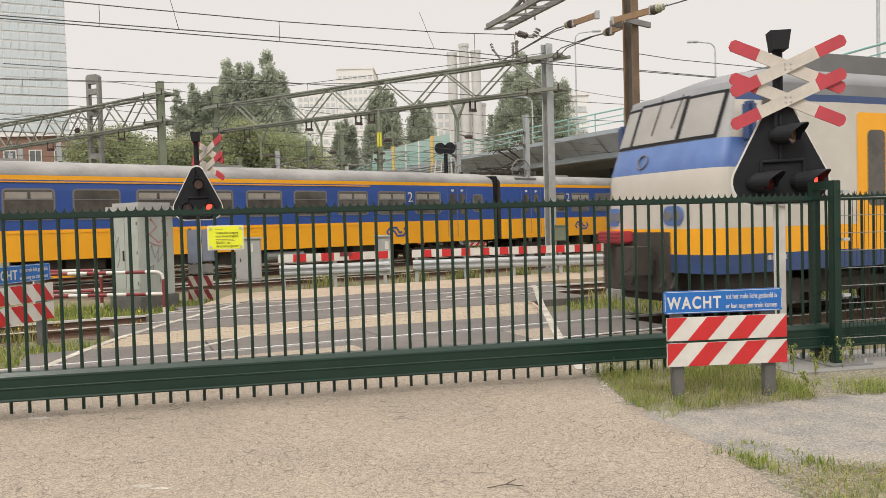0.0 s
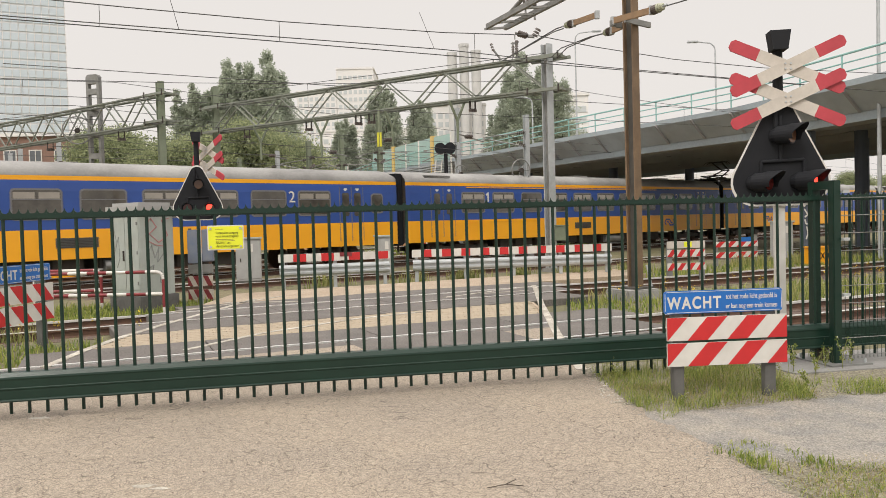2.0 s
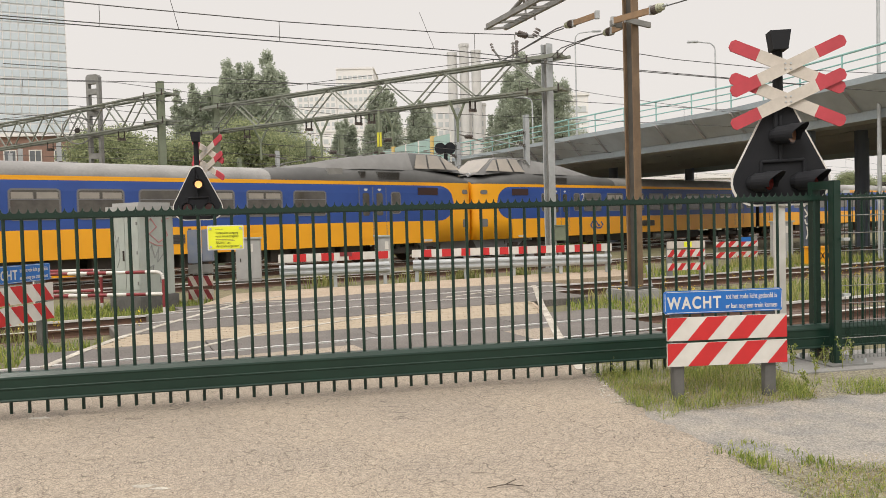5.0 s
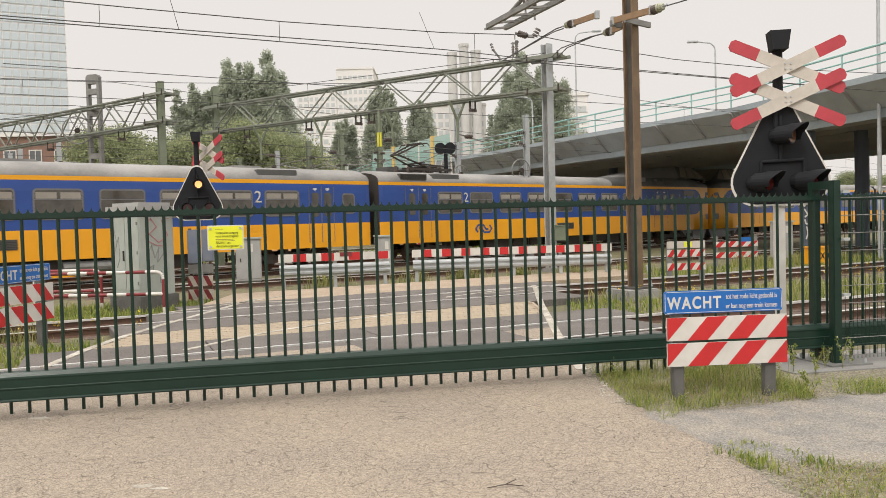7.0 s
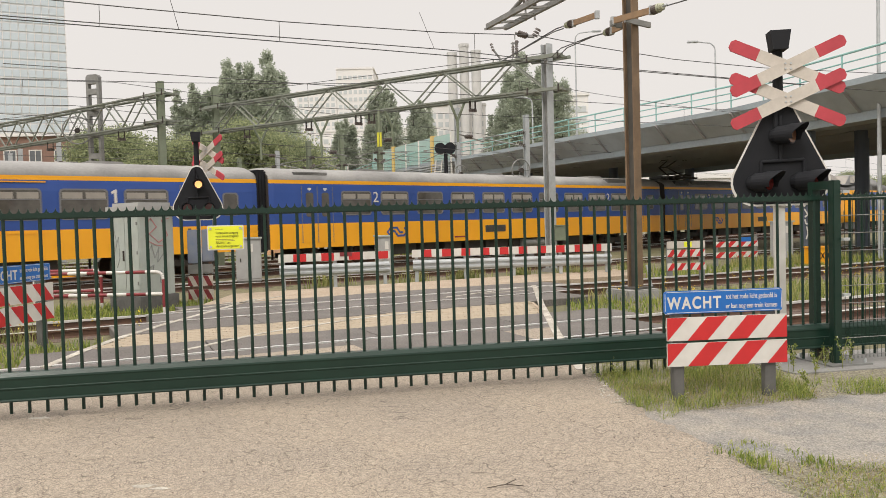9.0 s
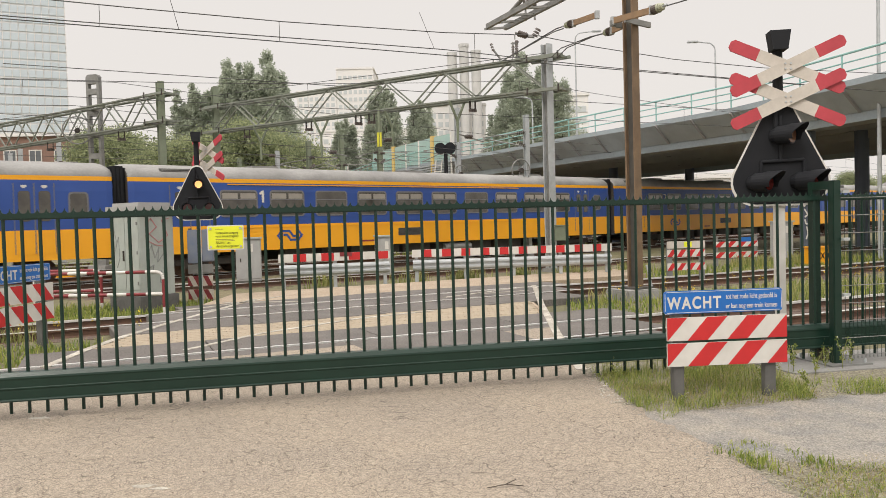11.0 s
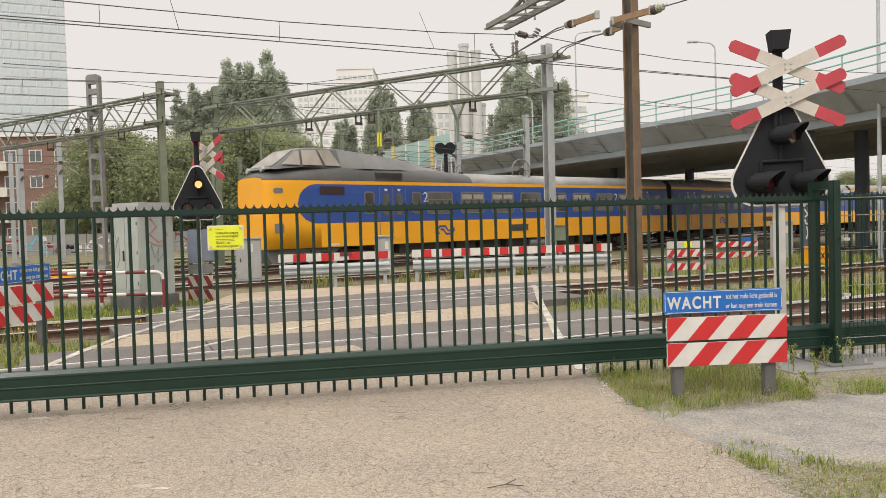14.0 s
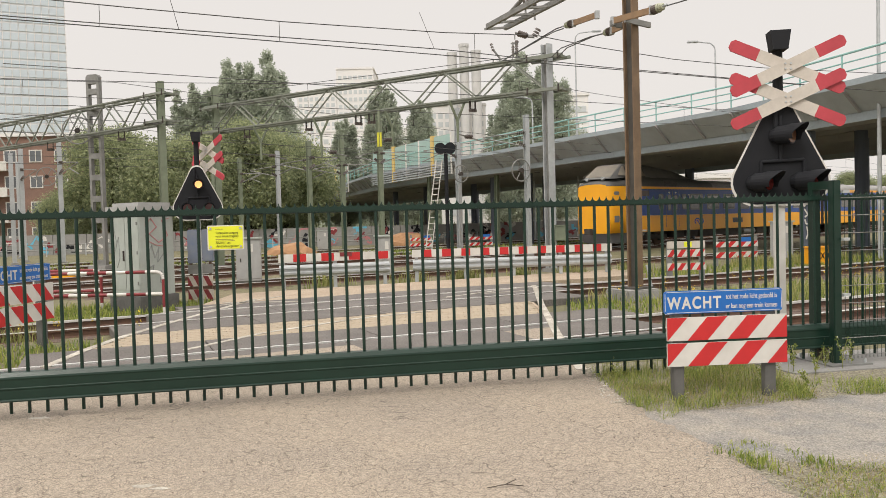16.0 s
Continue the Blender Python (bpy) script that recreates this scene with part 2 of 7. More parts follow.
def ragged(pts, amp, step=0.12, seed=3):
    """A closed outline in plan, subdivided and made uneven."""
    rng = random.Random(seed)
    out = []
    for (x0, y0), (x1, y1) in zip(pts, pts[1:] + pts[:1]):
        n = max(1, int(math.hypot(x1 - x0, y1 - y0) / step)) if max(abs(x0), abs(x1)) < 12 and min(y0, y1) > 1 else 1
        for i in range(n):
            f = i / n
            a = amp if n > 1 else 0
            out.append((x0 + (x1 - x0) * f + rng.gauss(0, a), y0 + (y1 - y0) * f + rng.gauss(0, a)))
    return out


def rounded(x0, x1, z0, z1, r, n=3):
    pts = []
    for cx, cz, a0 in ((x1 - r, z1 - r, 0), (x0 + r, z1 - r, 90), (x0 + r, z0 + r, 180), (x1 - r, z0 + r, 270)):
        for i in range(n + 1):
            a = radians(a0 + 90 * i / n)
            pts.append((cx + r * math.cos(a), cz + r * math.sin(a)))
    return pts


def finish(bm, smooth=False):
    bmesh.ops.recalc_face_normals(bm, faces=bm.faces)
    if smooth:
        for f in bm.faces:
            f.smooth = True


def mesh(name, bm, mats, smooth=False):
    finish(bm, smooth)
    me = bpy.data.meshes.new(name)
    bm.to_mesh(me)
    bm.free()
    for m in mats if isinstance(mats, (list, tuple)) else [mats]:
        me.materials.append(m)
    return me


def part(name, bm, mat, parent=None, label="", at=None, smooth=False):
    me = bm if isinstance(bm, bpy.types.Mesh) else mesh(name, bm, mat, smooth)
    ob = new(name, me)
    if parent:
        ob.parent = parent
    if at is not None:
        ob.matrix_basis = at
    if label:
        tagged(ob, label)
    return ob


def B():
    return bmesh.new()


def boxpart(name, dims, mat, parent=None, label="", bevel=0.0, at=None):
    bm = B()
    box(bm, *dims)
    if bevel:
        bmesh.ops.bevel(bm, geom=bm.edges[:], offset=bevel, segments=2, affect="EDGES")
    return part(name, bm, mat, parent, label, at)


def thing(name, label, category, at=None, group="", kind=""):
    ob = new(name)
    ob.empty_display_size = 0.2
    if at is not None:
        ob.matrix_basis = at
    return tagged(ob, label, category, group, kind)


def structure(name, bm, mat, label, at=None, smooth=False):
    ob = part(name, bm, mat, None, label, at, smooth)
    return tagged(ob, label, name.split("_")[0], kind="structure")


def lettering(name, text, size, mat, parent, at, label="", depth=0.0015, width=None, bold=0.0, spacing=1.0):
    cu = bpy.data.curves.new(name, "FONT")
    cu.body, cu.size, cu.extrude, cu.offset = text, size, depth, bold
    cu.space_character = spacing
    ob = bpy.data.objects.new(name, cu)
    me = bpy.data.meshes.new_from_object(ob)
    bpy.data.objects.remove(ob)
    me.materials.append(mat)
    xs = [v.co.x for v in me.vertices]
    if width:
        k = width / (max(xs) - min(xs))
        for v in me.vertices:
            v.co.x = (v.co.x - min(xs)) * k
    return part(name, me, mat, parent, label, at)


UPRIGHT = pose(0, 0, 0, 90, 0, 0)  # turns lettering to face -y

# ---- ground, road, tracks ----
U_A, U_B, U_K = Vector((0.919, 0.3945, 0)), Vector((0.887, 0.4618, 0)), Vector((0.7489, 0.6627, 0))
A_FAR = Vector((-5.2, 9.8, 0))
B_FAR = Vector((-3.48, 16.93, 0))
K_SIDE = Vector((-13.28, 23.69, 0))
perp = lambda u: Vector((-u.y, u.x, 0))
A_MID = A_FAR - perp(U_A) * 0.75
B_MID = B_FAR - perp(U_B) * 0.75
C_MID = Vector((-6.0, 25.0, 0))
K_MID = K_SIDE + perp(U_K) * 1.42
GROUND = -0.15

bm = B()
slabxy(bm, [(-900, -600), (900, -600), (900, 1600), (-900, 1600)], GROUND - 0.5, GROUND)
structure("ground", bm, M["soil"], "rough grass and bare soil beside the tracks")
bm = B()
slabxy(bm, [(-60, -30), (60, -30), (60, 9.75), (4.6, 9.3), (1.62, 9.0), (1.62, 9.3), (-5.6, 7.9), (-60, -4)], GROUND - 0.3, -0.006)
structure("verge", bm, M["verge"], "weedy earth verge in front of the gate")
bm = B()
slabxy(bm, ragged([(-6.4, -30), (3.2, -30), (2.6, 2.0), (2.05, 4.54), (1.95, 5.0), (1.95, 5.6), (1.80, 6.3), (1.63, 7.0), (1.52, 8.5), (1.6, 10.9), (1.75, 12.3), (-4.95, 9.3), (-5.8, 8.6), (-6.4, 6)], 0.022), GROUND - 0.2, 0.0)
road = structure("road_approach", bm, M["asphalt"], "cracked tan asphalt apron before the sliding gate")
def feathered(bm, pts, z, reach, drop):
    """A sheet in plan whose rim slopes down into the ground round it."""
    n = len(pts)
    area = sum(pts[k][0] * pts[(k + 1) % n][1] - pts[(k + 1) % n][0] * pts[k][1] for k in range(n))
    turn = 1 if area > 0 else -1
    inner = [bm.verts.new((x, y, z)) for x, y in pts]
    outer = []
    for k in range(n):
        a, b = Vector(pts[k - 1]), Vector(pts[(k + 1) % n])
        d = (b - a).normalized()
        o = Vector(pts[k]) + Vector((d.y, -d.x)) * turn * reach
        outer.append(bm.verts.new((o.x, o.y, z - drop)))
    bm.faces.new(inner)
    for k in range(n):
        m = (k + 1) % n
        bm.faces.new((inner[k], outer[k], outer[m], inner[m]))


bm = B()
feathered(bm, ragged([(1.72, 6.6), (1.9, 5.85), (2.15, 5.45), (2.75, 5.25), (3.6, 5.15), (9, 5.2), (30, 6), (30, 7.2), (9, 7.0), (3.6, 7.0), (2.9, 6.75), (2.2, 6.55)], 0.03), 0.006, 0.22, 0.02)
structure("gravel_path", bm, M["gravel"], "pale grey gravel path beside the asphalt")


def along(mid, u, s, off=0.0, z=0.0):
    return mid + u * s + perp(u) * off + Vector((0, 0, z))


def road_band(name, mid, u, o0, o1, mat, label, z=0.0, extend=0.0, x0=-5.15, x1=1.85):
    """A strip of the crossing between the road's two edges, parallel to a track, at offsets o0 to o1 from its middle."""
    pts = []
    for o, xs in ((o0, (x0 - extend, x1 + extend)), (o1, (x1 + extend, x0 - extend))):
        for x in xs:
            p = mid + perp(u) * o
            s = (x - p.x) / u.x
            pts.append((x, p.y + u.y * s))
    bm = B()
    slabxy(bm, pts, GROUND - 0.2, z)
    return structure(name, bm, mat, label)


SLAB_A = [(-1.45, -0.86), (-0.64, 0.64), (0.86, 2.0)]
SLAB_B = [(-2.2, -0.86), (-0.64, 0.64), (0.86, 2.05)]
road_band("road_fill", A_MID, U_A, 1.9, 7.2, M["sand"], "sand bed under the pavers", -0.03)
road_band("road_far", B_MID, U_B, 2.05, 4.6, M["sand"], "sandy gravel in front of the guard rail", -0.004, 0.0, -5.4, 6.0)


def crossing_slabs(mid, u, bands, name):
    for o0, o1 in bands:
        p = mid + perp(u) * ((o0 + o1) / 2)
        s0, s1 = (-5.6 - p.x) / u.x, (2.2 - p.x) / u.x + (1.1 if mid is A_MID else 0.8)
        n = 4
        parent = thing(name, "dark concrete slabs set between and beside the rails", "crossing slab", kind="structure")
        for i in range(n):
            a, b = s0 + (s1 - s0) * i / n + 0.008, s0 + (s1 - s0) * (i + 1) / n - 0.008
            bm = B()
            box(bm, a, b, o0, o1, GROUND - 0.1, random.uniform(-0.004, 0.002))
            bmesh.ops.bevel(bm, geom=bm.edges[:], offset=0.012, segments=1, affect="EDGES")
            part("slab", bm, M["slab"], parent, at=Matrix.Translation(mid) @ Matrix.Rotation(math.atan2(u.y, u.x), 4, "Z"))


crossing_slabs(A_MID, U_A, SLAB_A, "crossing_slabs")
crossing_slabs(B_MID, U_B, SLAB_B, "crossing_slabs")


def track(name, mid, u, s0, s1, ballast=True, shiny=True):
    at = Matrix.Translation(mid) @ Matrix.Rotation(math.atan2(u.y, u.x), 4, "Z")
    ob = thing(name, "railway track with rusty rails and polished heads", "track", at, kind="structure")
    for side in (-1, 1):
        c = 0.7525 * side
        bm = B()
        pts = [(-0.07, -0.16), (0.07, -0.16), (0.07, -0.145), (0.012, -0.12), (0.012, -0.045), (0.036, -0.035), (0.036, -0.006), (-0.036, -0.006), (-0.036, -0.035), (-0.012, -0.045), (-0.012, -0.12), (-0.07, -0.145)]
        lo = [bm.verts.new((s0, c + y, z)) for y, z in pts]
        hi = [bm.verts.new((s1, c + y, z)) for y, z in pts]
        bm.faces.new(lo), bm.faces.new(hi[::-1])
        for i in range(len(pts)):
            j = (i + 1) % len(pts)
            bm.faces.new((lo[j], lo[i], hi[i], hi[j]))
        rail = part("rail", bm, M["rust"], ob)
        bm = B()
        box(bm, s0, s1, c - 0.038, c + 0.034, -0.034 if side > 0 else -0.006, 0.006)
        part("rail_head", bm, M["rail_head"], rail, "polished running surface")
    bm = B()
    x = s0
    while x < s1:
        box(bm, x, x + 0.25, -1.28, 1.28, -0.26, -0.142)
        x += 0.6
    tagged(part("sleepers", bm, M["ballast"], ob, "weathered sleepers"), kind="stuff")
    if ballast:
        bm = B()
        for i in range(int((s1 - s0) / 2)):
            a = s0 + i * 2
            box(bm, a, a + 2.0, -1.7, 1.7, -0.4, -0.147 + random.uniform(-0.012, 0.0))
        tagged(part("ballast_bed", bm, M["ballast"], ob, "brown stone ballast"), kind="stuff")
    return ob


track("track_near", A_MID, U_A, -30, 70)
track("track_second", B_MID, U_B, -40, 80)
track("track_third", C_MID, U_B, -45, 80)
track("track_express", K_MID, U_K, -60, 110)
for i, o in enumerate((4.6, 9.2, 14.2, 19.0)):
    track("track_far", K_MID + perp(U_K) * o, U_K, -50, 110)


def line_strip(pts, w, name="road_line", label="worn white road marking"):
    bm = B()
    for (x0, y0), (x1, y1) in zip(pts, pts[1:]):
        d = Vector((x1 - x0, y1 - y0, 0)).normalized()
        n = Vector((-d.y, d.x, 0)) * w / 2
        q = [Vector((x0, y0, 0.007)) + n, Vector((x0, y0, 0.007)) - n, Vector((x1, y1, 0.007)) - n, Vector((x1, y1, 0.007)) + n]
        slabxy(bm, [(v.x, v.y) for v in q], -0.02, 0.007)
    structure(name, bm, M["line"], label)


line_strip([(-5.0, 9.81), (-5.1, 11.2), (-5.1, 12.5), (-4.95, 14.2), (-4.6, 17.0), (-4.45, 18.5)], 0.12)
line_strip([(1.49, 8.65), (1.63, 11.5), (1.9, 15.4), (2.25, 19.5), (2.3, 20.3)], 0.12)
line_strip([(-3.6, 10.9), (-2.9, 12.4), (-1.6, 14.0), (-0.2, 15.0)], 0.10)
line_strip([(-5.7, 15.9), (-4.6, 17.6), (-3.9, 19.2)], 0.10)
line_strip([(-5.0, 17.8), (-3.2, 17.6)], 0.09)
line_strip([(0.0, 17.6), (2.2, 20.0)], 0.09)
line_strip([(0.9, 18.3), (2.0, 18.8)], 0.09)


# ---- sliding gate ----
GATE = Matrix.Translation((-3.99, 7.01, 0)) @ Matrix.Rotation(math.atan2(1.73, 8.29), 4, "Z")


def sliding_gate():
    ob = thing("sliding_gate", "dark green steel sliding gate with toothed top rail, closed", "gate", GATE)
    x0, x1, pitch = -4.0, 10.4, 0.151
    bm = B()
    prof = [(-0.075, 0.19), (-0.06, 0.178), (0.06, 0.178), (0.075, 0.19), (0.075, 0.395), (0.05, 0.43), (-0.05, 0.43), (-0.075, 0.395), (-0.078, 0.38), (-0.074, 0.365), (-0.074, 0.30), (-0.079, 0.295), (-0.079, 0.285), (-0.074, 0.28)]
    lo = [bm.verts.new((x0, y, z)) for y, z in prof]
    hi = [bm.verts.new((x1, y, z)) for y, z in prof]
    bm.faces.new(lo), bm.faces.new(hi[::-1])
    for i in range(len(prof)):
        j = (i + 1) % len(prof)
        bm.faces.new((lo[j], lo[i], hi[i], hi[j]))
    part("bottom_beam", bm, M["green"], ob, "deep green steel beam")
    bm = B()
    rod(bm, (x0, -0.078, 0.186), (x1, -0.078, 0.186), 0.013, 8)
    part("bottom_lip", bm, M["green"], ob, "rounded lower edge of the beam")
    bm = B()
    box(bm, x0, x1, -0.025, 0.025, 1.785, 1.828)
    bmesh.ops.bevel(bm, geom=bm.edges[:], offset=0.012, segments=2, affect="EDGES")
    part("top_rail", bm, M["green"], ob)
    bm = B()
    x = x0
    while x < x1 - 0.07:
        plate(bm, [(x, 1.826), (x + 0.075, 1.826), (x + 0.075, 1.885), (x + 0.066, 1.856), (x + 0.05, 1.842), (x + 0.025, 1.842), (x + 0.009, 1.856), (x, 1.885)], -0.003, 0.003)
        x += 0.0755
    part("tooth_strip", bm, M["green"], ob, "saw-toothed strip on the top rail")
    bm = B()
    rod(bm, (0, 0, 0.425), (0, 0, 1.79), 0.0155, 10)
    me = mesh("picket", bm, M["green"])
    bm = B()
    rod(bm, (0, 0, 0.055), (0, 0, 0.182), 0.0155, 8)
    me2 = mesh("tooth", bm, M["green"])
    k = 0
    while x0 + 0.017 + k * pitch < x1:
        x = x0 + 0.017 + k * pitch
        part("picket", me, None, ob, at=pose(x, 0, 0))
        part("bottom_spike", me2, None, ob, at=pose(x, 0, 0))
        k += 1
    return ob


sliding_gate()


def gate_portal():
    ob = thing("gate_portal", "green square-tube guide posts bolted to concrete", "gate post", GATE @ pose(8.33, 0, 0))
    boxpart("post", (-0.048, 0.048, -0.25, -0.155, 0, 2.0), M["green"], ob, bevel=0.008, at=pose(0.03, 0.02, 0))
    boxpart("post", (-0.048, 0.048, 0.14, 0.235, 0, 2.0), M["green"], ob, bevel=0.008, at=pose(0.06, 0, 0))
    bm = B()
    bar(bm, (0.06, 0.185, 1.952), (0.03, -0.18, 1.952), 0.09)
    part("crosshead", bm, M["green"], ob)
    boxpart("base_plate", (-0.14, 0.36, -0.34, 0.32, 0.008, 0.026), M["galv_dark"], ob)
    for x, y in ((-0.08, 0.26), (0.1, 0.26), (0.14, -0.27), (0.32, -0.27)):
        bm = B()
        rod(bm, (x, y, 0.02), (x, y, 0.07), 0.014, 6)
        part("bolt", bm, M["galv"], ob)
    boxpart("roller", (-0.05, 0.05, -0.06, 0.06, 0.03, 0.15), M["dark"], ob, "black support roller")
    for z in (0.75, 1.35, 1.86):
        boxpart("clamp", (0.06, 0.14, -0.285, -0.245, z, z + 0.03), M["galv"], ob, "bare steel clamp")


gate_portal()
bm = B()
slabxy(bm, [(3.6, 8.1), (9.5, 9.2), (9.2, 10.2), (3.3, 9.1)], -0.2, 0.008)
structure("pavement_gate_foundation", bm, M["concrete"], "pale concrete strip under the gate guides")


def mesh_panel():
    ob = thing("mesh_fence", "dark green welded wire mesh fence panel with toothed top", "fence", GATE @ pose(8.47, -0.2, 0))
    bm = B()
    rod(bm, (0, 0, 0.06), (0, 0, 1.87), 0.0032, 5)
    me = mesh("vertical_wire", bm, M["green"])
    for k in range(80):
        part("vertical_wire", me, None, ob, at=pose(k * 0.05, 0, 0))
    for k in range(10):
        bm = B()
        rod(bm, (-0.06, -0.006, 0.10 + k * 0.19), (4, -0.006, 0.10 + k * 0.19), 0.0045, 6)
        part("horizontal_wire", bm, M["galv_dark"], ob)
    boxpart("post", (2.5, 2.56, -0.03, 0.03, 0, 1.9), M["green"], ob)
    boxpart("post", (3.97, 4.03, -0.03, 0.03, 0, 1.9), M["green"], ob)


mesh_panel()


# ---- warning boards ----
def striped_plank(parent, w, h, z, n, mats, flip=1, y=0.0, name="striped_board", phase=0):
    """A board with slanted red and white stripes, each stripe a thin sheet on it."""
    bd = boxpart(name, (-w / 2, w / 2, y, y + 0.022, z, z + h), mats[1], parent)
    step = w / n
    bm = B()
    for i in range(-1, n + 1):
        if (i + phase) % 2:
            continue
        pts = []
        for x, zz in ((0, 0), (1, 0), (1, 1), (0, 1)):
            pts.append((-w / 2 + (i + x) * step + flip * zz * step, zz))
        q = [(min(max(x, -w / 2), w / 2), z + zz * h) for x, zz in pts]
        # stripes cut by the board's end keep their slant
        if pts[0][0] < -w / 2 or pts[3][0] > w / 2 or pts[1][0] > w / 2 or pts[2][0] > w / 2 or pts[3][0] < -w / 2:
            poly, m = [], 24
            for k in range(m + 1):
                zz = k / m
                xl = max(-w / 2 + (i + flip * zz) * step, -w / 2)
                xr = min(-w / 2 + (i + 1 + flip * zz) * step, w / 2)
                if xr - xl > 1e-4:
                    poly.append((zz, xl, xr))
            if len(poly) < 2:
                continue
            q = [(p[1], z + p[0] * h) for p in poly] + [(p[2], z + p[0] * h) for p in reversed(poly)]
        plate(bm, q, y - 0.003, y + 0.001)
    part("red_stripes", bm, mats[0], bd)
    return bd


def wait_board(at, w, lift=0.0, flip=1, label="red and white striped warning boards under a blue wait sign"):
    ob = thing("warning_board", label, "warning sign", at, "wait boards at the crossing")
    for x in (-0.40 * w, 0.37 * w):
        boxpart("post", (x - 0.05, x + 0.05, 0.024, 0.11, -0.05 - lift, 0.80), M["post_grey"], ob, "dark grey plastic post", bevel=0.006)
    striped_plank(ob, w, 0.208, 0.305, 6, (M["red"], M["white"]), flip, phase=1)
    striped_plank(ob, w, 0.208, 0.537, 6, (M["red"], M["white"]), flip, phase=1)
    bm = B()
    plate(bm, rounded(-w / 2 - 0.025, w / 2 - 0.04, 0.78, 0.985, 0.025), 0.0, 0.02)
    sg = part("sign", bm, M["sign_blue"], ob, "blue enamel sign with white lettering")
    bm = B()
    for z in (0.787, 0.973):
        box(bm, -w / 2, w / 2 - 0.065, -0.002, 0.001, z, z + 0.005)
    for x in (-w / 2 - 0.018, w / 2 - 0.052):
        box(bm, x, x + 0.005, -0.002, 0.001, 0.805, 0.96)
    part("border", bm, M["white"], sg)
    lettering("word", "WACHT", 0.15, M["white"], sg, pose(-w / 2 + 0.0, -0.001, 0.826) @ UPRIGHT, width=0.45 * w, bold=0.004, spacing=1.22)
    lettering("words", "tot het rode licht gedoofd is", 0.066, M["white"], sg, pose(-0.012, -0.001, 0.9) @ UPRIGHT, width=0.43 * w, bold=0.0004)
    lettering("words", "er kan nog een trein komen", 0.066, M["white"], sg, pose(-0.012, -0.001, 0.815) @ UPRIGHT, width=0.43 * w, bold=0.0004)
    return ob


wait_board(pose(2.55, 7.12, 0, 0, 0, 5), 1.12)
wait_board(pose(-6.37, 11.90, -0.08, 0, 0, 80) @ Matrix.Diagonal((1.3, 1.3, 1.3, 1)), 1.12, lift=0.1, flip=-1, label="red and white striped boards under a blue wait sign on grass")


# ---- level crossing signals ----
def lamp(parent, x, z, hood_turn, mat_off, mat_on, name):
    lp = thing(name, "", "", pose(x, -0.10, z, 0, 0, hood_turn))
    lp.parent = parent
    bm = B()
    rod(bm, (0, 0.10, 0), (0, -0.07, 0), 0.105, 20, 0.115)
    rod(bm, (0, 0.17, 0), (0, 0.10, 0), 0.07, 16, 0.10)
    part("housing", bm, M["black"], lp)
    bm = B()
    n, r, deep = 20, 0.115, 0.20
    for k in range(n):
        a0, a1 = radians(-30 + 240 * k / n), radians(-30 + 240 * (k + 1) / n)
        f0, f1 = [deep * (0.35 + 0.65 * max(0.0, math.sin(a))) for a in (a0, a1)]
        q = []
        for rr in (r, r + 0.006):
            for a, f in ((a0, f0), (a1, f1)):
                for y in (-0.06, -0.06 - f):
                    q.append(bm.verts.new((rr * math.cos(a), y, rr * math.sin(a))))
        for f in ((0, 1, 3, 2), (4, 6, 7, 5), (1, 5, 7, 3)):
            bm.faces.new([q[i] for i in f])
    bmesh.ops.remove_doubles(bm, verts=bm.verts, dist=0.0005)
    part("hood", bm, M["black"], lp, "black visor")
    bm = B()
    rod(bm, (0, -0.071, 0), (0, -0.076, 0), 0.098, 24)
    part("lens", bm, mat_off, lp, "dark red lens" if mat_off is M["lens_off"] else "clear lens")
    return lp


